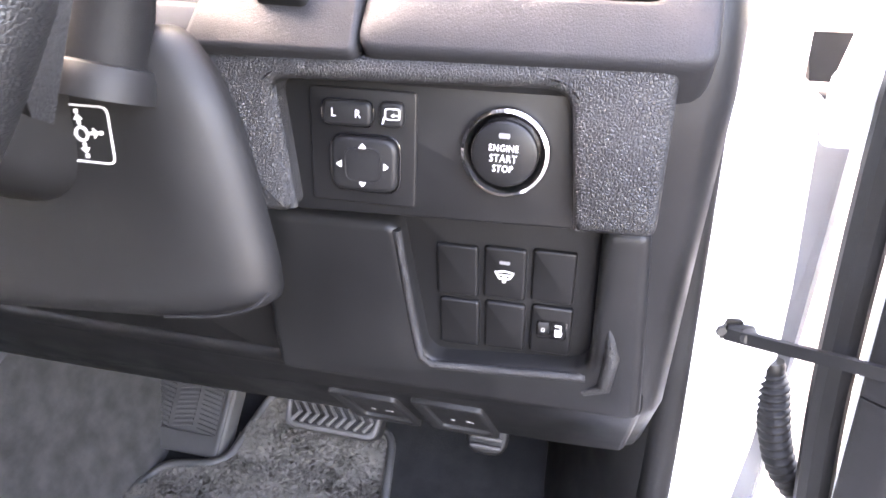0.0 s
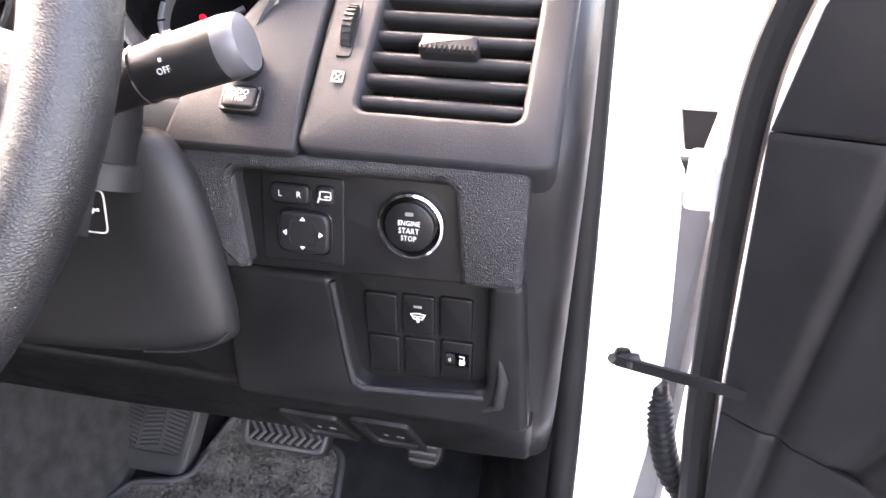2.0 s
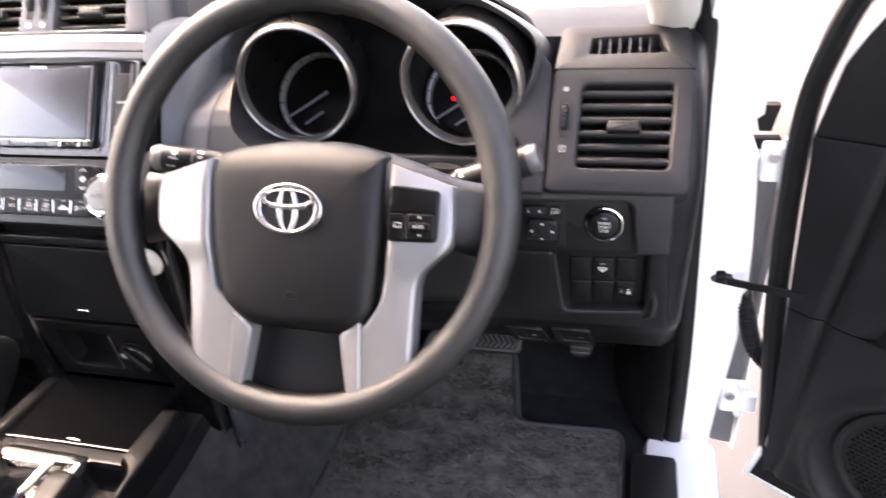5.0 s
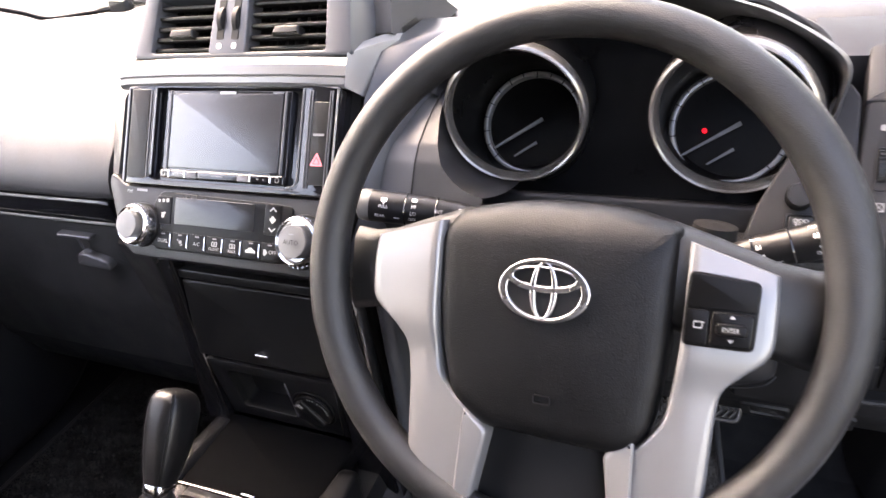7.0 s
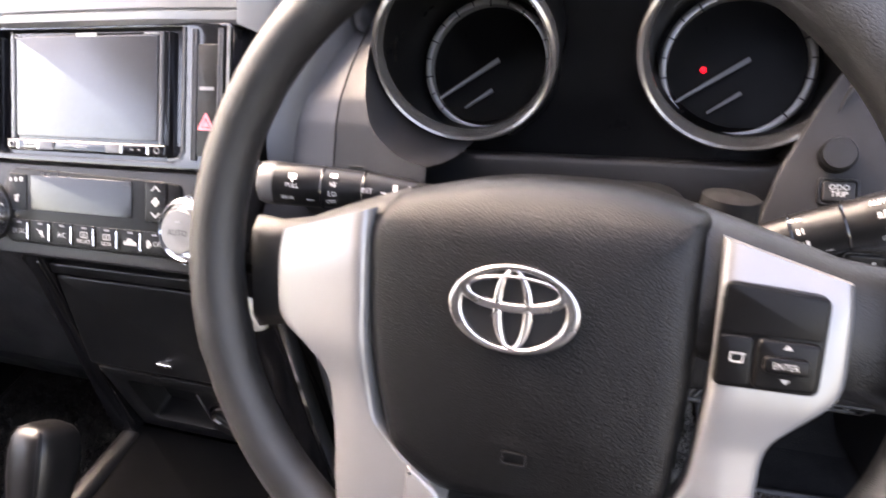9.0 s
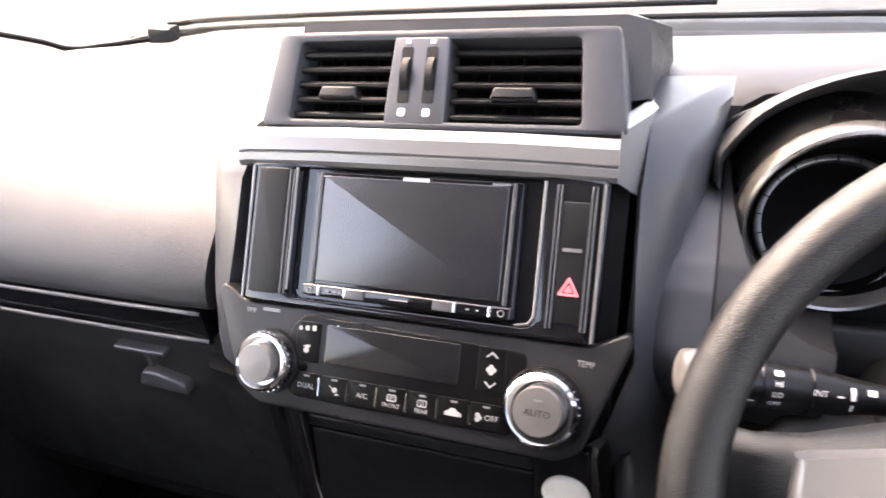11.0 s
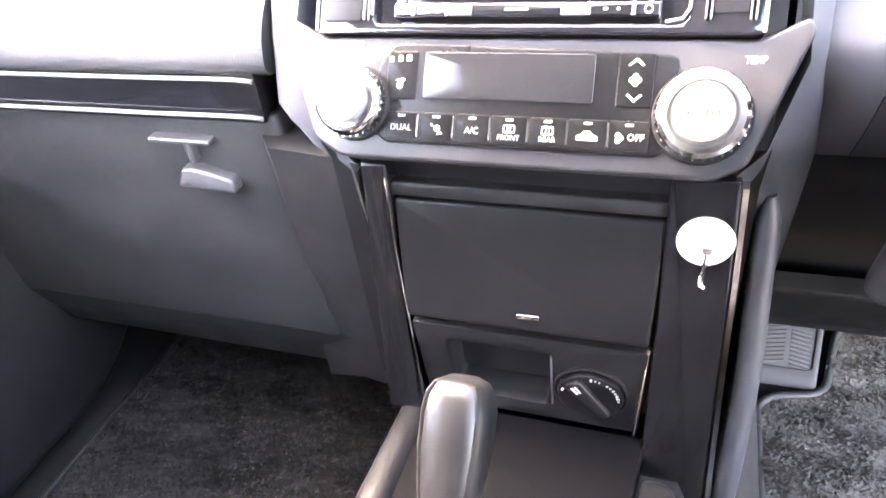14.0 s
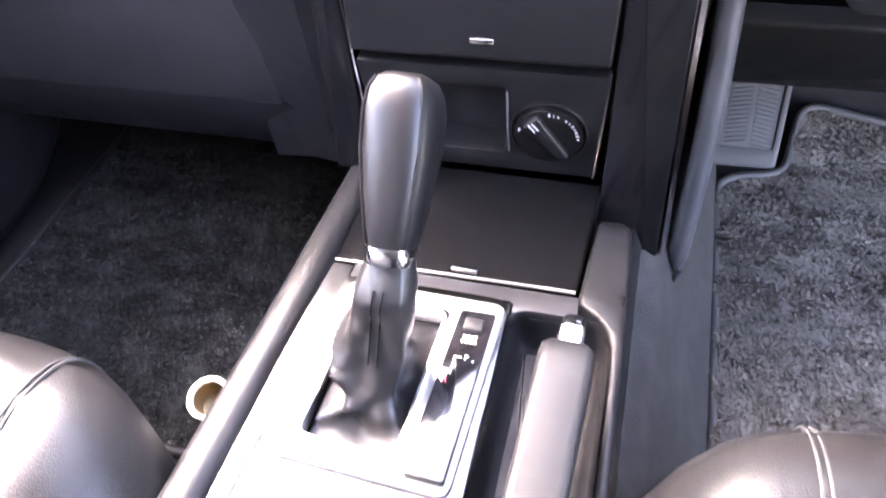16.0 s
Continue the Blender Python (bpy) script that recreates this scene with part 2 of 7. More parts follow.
class Geo:
    """Collects points and faces; each method adds one form."""

    def __init__(self):
        self.v, self.f, self.flat = [], [], set()

    def add(self, pts, faces):
        k = len(self.v)
        self.v += [tuple(p) for p in pts]
        self.f += [tuple(k + i for i in q) for q in faces]
        return self

    def slab(self, poly, w0, w1, m, bevel=0.0, steps=3):
        """A plate: the outline poly (counter-clockwise u, v) from depth w0 to w1 in the frame m, its front edge rounded."""
        rings = [(0.0, w0), (0.0, w1 - bevel)]
        if bevel:
            rings += [(bevel * (1 - math.cos(a)), w1 - bevel * (1 - math.sin(a))) for a in [math.pi / 2 * i / steps for i in range(1, steps + 1)]]
        else:
            rings = [(0.0, w0), (0.0, w1)]
        n, pts, faces = len(poly), [], []
        for d, w in rings:
            pts += [m @ Vector((u, v, w)) for u, v in inset(poly, d)]
        for r in range(len(rings) - 1):
            for i in range(n):
                j = (i + 1) % n
                faces.append((r * n + i, r * n + j, (r + 1) * n + j, (r + 1) * n + i))
        if bevel < 0.01:
            self.flat.add(len(self.f) + len(faces))
        faces.append(tuple(range((len(rings) - 1) * n, len(rings) * n)))
        faces.append(tuple(reversed(range(n))))
        return self.add(pts, faces)

    def ring(self, outer, inner, w0, w1, m, bevel=0.0, inner_w=None, steps=2):
        """A frame between two outlines with equal numbers of points."""
        n, b = len(outer), bevel
        inner_w = w0 if inner_w is None else inner_w
        loops = [(outer, w0), (outer, w1 - b)]
        if b:
            loops += [(inset(outer, b * (1 - math.cos(a))), w1 - b * (1 - math.sin(a))) for a in [math.pi / 2 * i / steps for i in range(1, steps + 1)]]
            loops += [(inset(inner, -b * (1 - math.cos(a))), w1 - b * (1 - math.sin(a))) for a in [math.pi / 2 * i / steps for i in range(steps, 0, -1)]]
        else:
            loops = [(outer, w0), (outer, w1), (inner, w1)]
        if b:
            loops.append((inner, w1 - b))
        loops.append((inner, inner_w))
        pts, faces = [], []
        for poly, w in loops:
            pts += [m @ Vector((u, v, w)) for u, v in poly]
        level = (1 + steps) if b else 1
        self.flat |= set(range(len(self.f) + level * n, len(self.f) + (level + 1) * n))
        for r in range(len(loops) - 1):
            for i in range(n):
                j = (i + 1) % n
                faces.append((r * n + i, r * n + j, (r + 1) * n + j, (r + 1) * n + i))
        return self.add(pts, faces)

    def lathe(self, prof, m, n=32, turn=1.0, caps=True):
        """Turns the profile (radius, w) about the frame's third axis."""
        full = turn >= 1.0
        cols = n if full else n + 1
        pts, faces = [], []
        for r, w in prof:
            for i in range(cols):
                a = 2 * math.pi * turn * i / n
                pts.append(m @ Vector((r * math.cos(a), r * math.sin(a), w)))
        for k in range(len(prof) - 1):
            for i in range(n):
                j = (i + 1) % cols if full else i + 1
                faces.append((k * cols + i, k * cols + j, (k + 1) * cols + j, (k + 1) * cols + i))
        if full and caps:
            if prof[0][0] > 1e-6:
                faces.append(tuple(reversed(range(cols))))
            if prof[-1][0] > 1e-6:
                faces.append(tuple(range((len(prof) - 1) * cols, len(prof) * cols)))
        return self.add(pts, faces)

    def loft(self, rows, closed=True, caps=True):
        """A skin over rows of equally many points; closed: each row is a loop."""
        n, pts, faces = len(rows[0]), [], []
        for row in rows:
            pts += [Vector(p) for p in row]
        for r in range(len(rows) - 1):
            for i in range(n if closed else n - 1):
                j = (i + 1) % n
                faces.append((r * n + i, r * n + j, (r + 1) * n + j, (r + 1) * n + i))
        if closed and caps:
            faces.append(tuple(reversed(range(n))))
            faces.append(tuple(range((len(rows) - 1) * n, len(rows) * n)))
        return self.add(pts, faces)

    def tube(self, path, radius, n=12, closed=False, squash=1.0, up=None):
        """A round or oval bar along points; radius may be a list."""
        path = [Vector(p) for p in path]
        k = len(path)
        rad = radius if isinstance(radius, (list, tuple)) else [radius] * k
        rows, ref = [], Vector(up) if up else None
        for i, p in enumerate(path):
            a = path[(i - 1) % k] if closed or i else p
            b = path[(i + 1) % k] if closed or i < k - 1 else p
            d = (b - a).normalized()
            if ref is None:
                ref = Vector((0, 0, 1)) if abs(d.z) < 0.9 else Vector((1, 0, 0))
            s = d.cross(ref).normalized()
            t = s.cross(d).normalized()
            if not up:
                ref = t
            rows.append([p + s * rad[i] * math.cos(2 * math.pi * q / n) + t * rad[i] * squash * math.sin(2 * math.pi * q / n) for q in range(n)])
        if closed:
            rows.append(rows[0])
            return self.loft(rows, True, False)
        return self.loft(rows)

    def map(self, fn):
        self.v = [tuple(fn(Vector(p))) for p in self.v]
        return self

    def box(self, c, s, m=None, bevel=0.002):
        """A block with rounded edges about the front; c: centre, s: size, in the frame m."""
        m = m or Matrix.Identity(4)
        return self.slab(rrect(c[0], c[1], s[0], s[1], min(bevel * 1.2, s[0] * 0.45, s[1] * 0.45), 2), c[2] - s[2] / 2, c[2] + s[2] / 2, m, min(bevel, s[2] * 0.45), 2)


def inset(poly, d):
    """The outline moved inwards by d."""
    if not d:
        return list(poly)
    out, n = [], len(poly)
    for i in range(n):
        p, a, b = Vector(poly[i]), Vector(poly[i - 1]), Vector(poly[(i + 1) % n])
        e1, e2 = (p - a), (b - p)
        e1 = e1.normalized() if e1.length > 1e-9 else e2.normalized()
        e2 = e2.normalized() if e2.length > 1e-9 else e1
        n1, n2 = Vector((-e1.y, e1.x)), Vector((-e2.y, e2.x))
        s = n1 + n2
        s = s / max(0.35, 1 + n1.dot(n2)) if s.length > 1e-6 else n1
        out.append((p.x + s.x * d, p.y + s.y * d))
    return out


def rpoly(pts, r, n=4):
    """An outline with rounded corners; r may be a list."""
    out, k = [], len(pts)
    for i in range(k):
        ri = r[i] if isinstance(r, (list, tuple)) else r
        p, a, b = Vector(pts[i]), Vector(pts[i - 1]), Vector(pts[(i + 1) % k])
        ea, eb = (a - p), (b - p)
        cut = min(ri, ea.length * 0.45, eb.length * 0.45)
        if cut < 1e-6:
            out.append(tuple(p))
            continue
        s, e = p + ea.normalized() * cut, p + eb.normalized() * cut
        for q in range(n + 1):
            t = q / n
            out.append(tuple(s * (1 - t) ** 2 + p * 2 * t * (1 - t) + e * t * t))
    return out


def dense(poly, step):
    """The outline with points added along its long edges."""
    out = []
    for i, p in enumerate(poly):
        q = poly[(i + 1) % len(poly)]
        k = max(1, int(math.dist(p, q) / step))
        out += [(p[0] + (q[0] - p[0]) * j / k, p[1] + (q[1] - p[1]) * j / k) for j in range(k)]
    return out


def rrect(cx, cy, w, h, r, n=4):
    x, y = w / 2, h / 2
    return rpoly([(cx - x, cy - y), (cx + x, cy - y), (cx + x, cy + y), (cx - x, cy + y)], r, n)


def circle(cx, cy, r, n=32, ry=None):
    return [(cx + r * math.cos(2 * math.pi * i / n), cy + (ry or r) * math.sin(2 * math.pi * i / n)) for i in range(n)]


def face(o, lean=0.0, u=(1, 0, 0)):
    """A frame at o whose v axis leans forward from the upright by that many degrees; w points to the driver."""
    a = radians(lean)
    ux = Vector(u).normalized()
    back = Vector((0, 0, 1)).cross(ux)
    v = Vector((0, 0, 1)) * math.cos(a) + back * math.sin(a)
    w = ux.cross(v)
    m = Matrix((ux, v, w)).transposed().to_4x4()
    m.translation = Vector(o)
    return m


def axis(o, d, up=(0, 0, 1)):
    """A frame at o whose third axis points along d."""
    w = Vector(d).normalized()
    u = Vector(up).cross(w)
    u = u.normalized() if u.length > 1e-6 else Vector((1, 0, 0))
    m = Matrix((u, w.cross(u), w)).transposed().to_4x4()
    m.translation = Vector(o)
    return m


def spline(pts, n):
    """Points along a smooth line through pts."""
    p = [Vector(q) for q in pts]
    p = [p[0] * 2 - p[1]] + p + [p[-1] * 2 - p[-2]]
    out, seg = [], len(p) - 3
    for i in range(n + 1):
        s = min(i / n * seg, seg - 1e-9)
        k, t = int(s), s - int(s)
        a, b, c, d = p[k:k + 4]
        out.append(0.5 * ((2 * b) + (c - a) * t + (2 * a - 5 * b + 4 * c - d) * t * t + (3 * b - a - 3 * c + d) * t ** 3))
    return out


def thing(name, label, category, at, group="", kind=""):
    ob = new(name)
    ob.empty_display_size = 0.02
    ob.location = at
    PLACE[ob] = Vector(at)
    return tagged(ob, label, category, group, kind)


def part(name, geo, mat, parent=None, label="", smooth=35, category="", kind="", group=""):
    """Links a Geo as one mesh object under a thing or a part, its origin in its middle."""
    pts = np.array([tuple(p) for p in geo.v], dtype=float)
    c = Vector((pts.min(0) + pts.max(0)) / 2)
    me = bpy.data.meshes.new(name)
    me.from_pydata((pts - np.array(c)).tolist(), [], geo.f)
    me.polygons.foreach_set("use_smooth", [i not in geo.flat for i in range(len(me.polygons))])
    me.set_sharp_from_angle(angle=radians(smooth))
    me.materials.append(mat)
    me.update()
    ob = new(name, me)
    ob.location = c
    PLACE[ob] = c
    if parent:
        ob.parent = parent
        ob.matrix_parent_inverse = Matrix.Translation(-PLACE[parent])
    return tagged(ob, label, category, group, kind)


def wrapped(m, u, v, w, r):
    """A point of the frame m, bent round its first axis at radius r where r is given."""
    return m @ (Vector((u, (r + w) * math.sin(v / r), (r + w) * math.cos(v / r))) if r else Vector((u, v, w)))


def letters(name, words, size, m, mat, parent, at=(0, 0), lift=0.0006, label="", bold=0.0, spacing=1.0, narrow=1.0, wrap=0.0):
    """Flat lettering with the built-in font, centred at (u, v) of the frame m."""
    cu = bpy.data.curves.new(name, "FONT")
    cu.body, cu.size, cu.align_x, cu.align_y, cu.space_line, cu.offset, cu.space_character = words, size, "CENTER", "CENTER", 0.85, bold, spacing
    cu.resolution_u = 2
    tmp = bpy.data.objects.new("tmp", cu)
    scene.collection.objects.link(tmp)
    me = bpy.data.meshes.new_from_object(tmp.evaluated_get(bpy.context.evaluated_depsgraph_get()))
    bpy.data.objects.remove(tmp)
    g = Geo()
    g.add([wrapped(m, p.co.x * narrow + at[0], p.co.y + at[1], lift, wrap) for p in me.vertices], [tuple(q.vertices) for q in me.polygons])
    bpy.data.meshes.remove(me)
    return part(name, g, mat, parent, label)


def flat(poly, m, w=0.0006):
    """A thin printed shape."""
    return Geo().slab(poly, w - 0.0005, w, m)


def bars(items, m, w=0.0006, wrap=0.0):
    """Printed bars (u, v, width, height)."""
    g = Geo()
    if wrap:
        for u, v, a, b in items:
            g.loft([[wrapped(m, u + s * a / 2, v + b * (k / 4 - 0.5), w, wrap) for k in range(5)] for s in (-1, 1)], False)
        return g
    for u, v, a, b in items:
        g.slab(rrect(u, v, a, b, min(a, b) * 0.2, 1), w - 0.0005, w, m)
    return g


# ---- the large structure: ground, cabin shell ----
XC = -0.41          # the car's middle line
I4 = Matrix.Identity(4)

g = Geo().add([(-400, -400, 0), (400, -400, 0), (400, 400, 0), (-400, 400, 0)], [(0, 1, 2, 3)])
part("ground", g, ASPHALT, None, "grey sunlit asphalt ground around the car", kind="structure", category="ground")

floor = part("floor", Geo().box((XC, -0.5, 0.505), (1.68, 2.6, 0.05), None, 0.004), CARPET, None, "black carpeted cabin floor", kind="structure", category="floor")
# the toe board slopes up under the dashboard
part("toe_board", Geo().loft([[(x, 0.56, 0.525), (x, 0.70, 0.56), (x, 0.83, 0.72), (x, 0.86, 1.20), (x, 0.92, 1.20), (x, 0.92, 0.48), (x, 0.56, 0.48)] for x in (-1.25, 0.40)]), CARPET, floor)

rows = []
for y, k, z in ((-0.45, 0.0, 0.735), (0.10, 0.0, 0.735), (0.22, 0.006, 0.745), (0.30, 0.010, 0.76), (0.45, 0.016, 0.81), (0.70, 0.02, 0.90)):
    rows.append([(-0.272, y, 0.528), (-0.160 + k * 0.3, y, 0.528), (-0.172 + k * 0.5, y, 0.548), (-0.196 + k, y, 0.585), (-0.214 + k, y, 0.63), (-0.232 + k, y, z - 0.055), (-0.248 + k, y, z - 0.018), (-0.272, y, z)])
part("tunnel_side", Geo().loft(rows), TUNNEL_PILE, floor, "carpeted side of the centre tunnel", smooth=60)
wall = part("wall_left", Geo().box((-1.245, -0.45, 0.85), (0.05, 2.7, 0.76), None, 0.004), DOORTRIM, None, "dark trim of the closed far side of the cabin", kind="structure", category="wall")
# unseen rear walls and windows, added to keep fill light out of the cabin
part("wall_rear", Geo().slab([(-0.45, 0.48), (1.25, 0.48), (1.25, 1.82), (-0.45, 1.82)], -0.05, 0.0, face((0, -1.75, 0), 0, (-1, 0, 0)), 0.01), GRAINED, None, "dark trim closing the rear of the cabin, unseen, raised to cut fill light", kind="structure", category="wall")
part("wall_right", Geo().slab([(-1.75, 0.48), (-0.80, 0.48), (-0.80, 1.22), (-1.75, 1.22)][::-1], -0.03, 0.02, face((0.40, 0, 0), 0, (0, 1, 0)), 0.0), GRAINED, None, "dark trim of the closed rear door, unseen, added to cut fill light", kind="structure", category="wall")
for s in (-1, 1):
    part("window_rear", Geo().loft([[(XC + s * 0.80, y, 1.20), (XC + s * 0.560, y, 1.82), (XC + s * 0.565, y, 1.825), (XC + s * 0.806, y, 1.205)] for y in (-1.75, -0.80)]), TINT, None, "dark tinted rear side window, unseen, added to cut fill light", kind="structure", category="window")
roof = part("ceiling", Geo().slab(rrect(XC, -0.91, 1.12, 1.73, 0.10), 1.80, 1.86, I4, 0.02), HEADLINER, None, "headliner in a cool dark grey that tones down its reflections", kind="structure", category="ceiling")

body = thing("car_body", "white painted car body shell around the open doorway", "car body", (0.47, 0.6, 0.0))
part("sill", Geo().box((0.44, -0.25, 0.49), (0.12, 1.5, 0.12), None, 0.02), WHITE_PAINT, body, "white painted door sill")
part("sill_trim", Geo().box((0.395, -0.1, 0.565), (0.07, 1.05, 0.03), None, 0.008), PLASTIC, body, "black plastic scuff plate")
# front door post: a folded white sheet from the seal outwards, with a wavy outer edge
rows = []
for z in sorted([0.30 + k * 0.085 for k in range(17)] + [1.050, 1.058, 1.104, 1.112]):
    edge = 0.508 + 0.010 * math.sin((z - 0.62) * 9.0) - max(0, z - 1.15) * 0.12 - (0.016 if 1.055 < z < 1.108 else 0.0)
    lean = max(0.0, z - 1.22) * -0.75
    inx = 0.425 - max(0, z - 0.95) * 0.05
    rows.append([(inx, 0.505 + lean, z), (inx + 0.02, 0.518 + lean, z), (0.47, 0.538 + lean, z), (edge - 0.008, 0.548 + lean, z), (edge, 0.560 + lean, z), (edge, 0.66 + lean, z), (inx - 0.01, 0.66 + lean, z), (inx - 0.01, 0.52 + lean, z)])
pillar = part("front_pillar", Geo().loft(rows), WHITE_PAINT, body, "white painted front door post", smooth=50)
# outer wing, and dark blocks that stand for the shade in the hinge pocket
part("wing", Geo().loft([[(0.545, 0.70, z), (0.565, 0.66, z), (0.58, 0.70, z), (0.585, 1.3, z), (0.545, 1.3, z)] for z in (0.35, 0.8, 1.18)]), WHITE_PAINT, body, "white front wing edge behind the door")
part("hinge_gap_shade", Geo().loft([[(0.516, 0.670, 1.040), (0.534, 0.670, 1.040), (0.534, 0.685, 1.040), (0.516, 0.685, 1.040)], [(0.506, 0.668, 1.082), (0.541, 0.668, 1.082), (0.541, 0.685, 1.082), (0.506, 0.685, 1.082)]]), RUBBER, body, "dark block for the shaded gap above the hinge")
part("pocket_shade", Geo().box((0.525, 0.675, 0.72), (0.05, 0.02, 0.62), None, 0.004), RUBBER, body, "dark block for the shaded gap between post and wing")
part("pocket_wall", Geo().loft([[(0.512, 0.62, 0.42), (0.548, 0.615, 0.42), (0.548, 0.66, 0.42), (0.512, 0.66, 0.42)], [(0.512, 0.61, 1.02), (0.540, 0.60, 1.02), (0.540, 0.65, 1.02), (0.512, 0.65, 1.02)]]), SHADED_PAINT, body, "inner wing panel, its shade put into grey paint")
for z in (1.045, 0.60):
    h = part("hinge", Geo().box((0.521, 0.558, z), (0.034, 0.030, 0.050), None, 0.005).box((0.545, 0.545, z), (0.03, 0.014, 0.034), None, 0.003), WHITE_PAINT, body, "white painted door hinge")
    part("hinge_pin", Geo().lathe([(0.006, -0.036), (0.0075, -0.033), (0.0075, 0.030), (0.009, 0.032), (0.009, 0.038), (0.0, 0.039)], axis((0.535, 0.547, z), (0, 0, 1)), 14), WHITE_PAINT, h)
    part("hinge_bolt", Geo().lathe([(0.0, 0.006), (0.007, 0.006), (0.008, 0.004), (0.008, 0.0)][::-1], axis((0.517, 0.543, z + 0.012), (0, -1, 0)), 6), STEEL, h)
part("door_seal", Geo().tube(spline([(0.428, 0.492, 0.40), (0.427, 0.490, 0.70), (0.418, 0.490, 0.95), (0.409, 0.490, 1.15), (0.404, 0.485, 1.26), (0.380, 0.40, 1.385), (0.335, 0.24, 1.52), (0.28, 0.08, 1.66)], 40), 0.0115, 12, squash=1.2), RUBBER, body, "black rubber door seal")
part("windscreen_post", Geo().tube(spline([(0.375, 0.52, 1.245), (0.362, 0.46, 1.30), (0.308, 0.29, 1.48), (0.260, 0.13, 1.60), (0.170, -0.07, 1.815)], 16), [0.033] * 17, 12, squash=0.7), BEIGE, body, "pale beige windscreen pillar trim", smooth=60)
part("windscreen_post", Geo().tube(spline([(-1.195, 0.52, 1.245), (-1.182, 0.46, 1.30), (-1.128, 0.29, 1.48), (-1.080, 0.13, 1.60), (-0.990, -0.07, 1.815)], 16), [0.033] * 17, 12, squash=0.7), BEIGE, body, "pale beige windscreen pillar trim", smooth=60)
part("centre_post", Geo().box((0.40, -0.78, 1.13), (0.08, 0.14, 1.41), None, 0.02), BEIGE, body, "pale door post behind the seat")
part("cowl", Geo().loft([[(x, 0.90 - 0.10 * ((x - XC) / 0.8) ** 2, 1.195), (x, 0.95 - 0.10 * ((x - XC) / 0.8) ** 2, 1.212), (x, 1.10, 1.20), (x, 1.10, 1.12), (x, 0.92, 1.12)] for x in [XC - 0.80 + 0.1 * i for i in range(17)]]), PLASTIC, body, "black plastic cowl below the windscreen")
wsc = part("windscreen", Geo().loft([[(x, 0.955 - 0.10 * ((x - XC) / 0.8) ** 2, 1.212), (x * 0.90 + XC * 0.10, -0.05, 1.81), (x * 0.90 + XC * 0.10, -0.045, 1.816), (x, 0.96 - 0.10 * ((x - XC) / 0.8) ** 2, 1.217)] for x in [XC - 0.79 + 0.1975 * i for i in range(9)]]), GLASS, body, "clear windscreen glass")
wsc.visible_shadow = False
part("windscreen_edge", Geo().tube(spline([(-1.235, 0.60, 1.330), (-1.222, 0.70, 1.283), (-1.208, 0.748, 1.256), (-1.15, 0.79, 1.252), (-1.083, 0.83, 1.250), (-0.95, 0.88, 1.246), (-0.75, 0.92, 1.238), (-0.41, 0.945, 1.230), (-0.07, 0.93, 1.232), (0.20, 0.89, 1.236)], 40), 0.0045, 8), RUBBER, body, "black lower edge of the windscreen")
wip = part("wiper", Geo().tube(spline([(-1.083, 0.845, 1.262), (-0.95, 0.895, 1.258), (-0.6, 0.96, 1.246), (-0.2, 0.97, 1.244)], 20), 0.005, 8), RUBBER, body, "black wiper arm parked along the windscreen")
part("wiper_pivot", Geo().box((-1.083, 0.83, 1.254), (0.050, 0.03, 0.018), None, 0.006), PLASTIC, wip)

# the closed passenger door: moulded trim with a rounded front lower corner
pdoor = thing("passenger_door", "closed passenger door with dark moulded trim", "car door", (-1.18, -0.1, 0.50))
PDM = face((-1.155, 0, 0), 0, (0, 1, 0))
part("trim_panel", Geo().slab(rpoly([(-0.78, 0.545), (0.36, 0.545), (0.52, 0.66), (0.56, 0.90), (0.56, 1.215), (-0.78, 1.215)], [0.05, 0.10, 0.09, 0.05, 0.02, 0.02], 8), -0.055, 0.03, PDM, 0.03, 5), DOORTRIM, pdoor, "black moulded door trim", smooth=60)
part("armrest", Geo().slab(rrect(-0.22, 0.93, 0.62, 0.09, 0.03), 0.02, 0.075, PDM, 0.025), DOORTRIM, pdoor, "black padded armrest", smooth=60)
pg = part("window_glass", Geo().loft([[(-1.205, y0, 1.215), (-0.98, y1, 1.80), (-0.984, y1, 1.804), (-1.209, y0, 1.219)] for y0, y1 in ((0.44, -0.06), (-0.80, -0.80))]), GLASS, pdoor, "clear side window glass")
pg.visible_shadow = False

# check strap and wiring boot between post and door
strap = thing("check_strap", "black steel door check strap bolted to the white post", "door strap", (0.46, 0.545, 0.86))
part("anchor", Geo().slab(rpoly([(-0.011, -0.001), (0.0, -0.010), (0.020, -0.006), (0.020, 0.007), (0.0, 0.011)], 0.003, 3), -0.004, 0.003, axis((0.459, 0.534, 0.8625), (0.25, -1, 0.1)), 0.001), PODBLACK, strap, "dark anchor plate on the post")
part("bolt", Geo().lathe([(0.0, 0.0085), (0.0040, 0.0085), (0.0048, 0.0070), (0.0050, 0.0035), (0.0078, 0.0034), (0.0080, 0.0025)][::-1], axis((0.459, 0.534, 0.8625), (0.25, -1, 0.1)), 6), DARKSTEEL, strap, "worn bolt head on the post")
part("bracket", Geo().box((0.476, 0.5325, 0.861), (0.024, 0.010, 0.013), None, 0.003), RUBBER, strap, "dark bracket")
part("arm", Geo().loft([[(p[0], p[1], p[2] + s * 0.0055) for s in (-1, 1)] + [(p[0] + 0.002, p[1] - 0.005, p[2] + s * 0.0055) for s in (1, -1)] for p in spline([(0.464, 0.533, 0.860), (0.492, 0.522, 0.862), (0.520, 0.510, 0.865), (0.548, 0.498, 0.868), (0.575, 0.490, 0.868)], 10)]), RUBBER, strap, "black pressed steel arm")
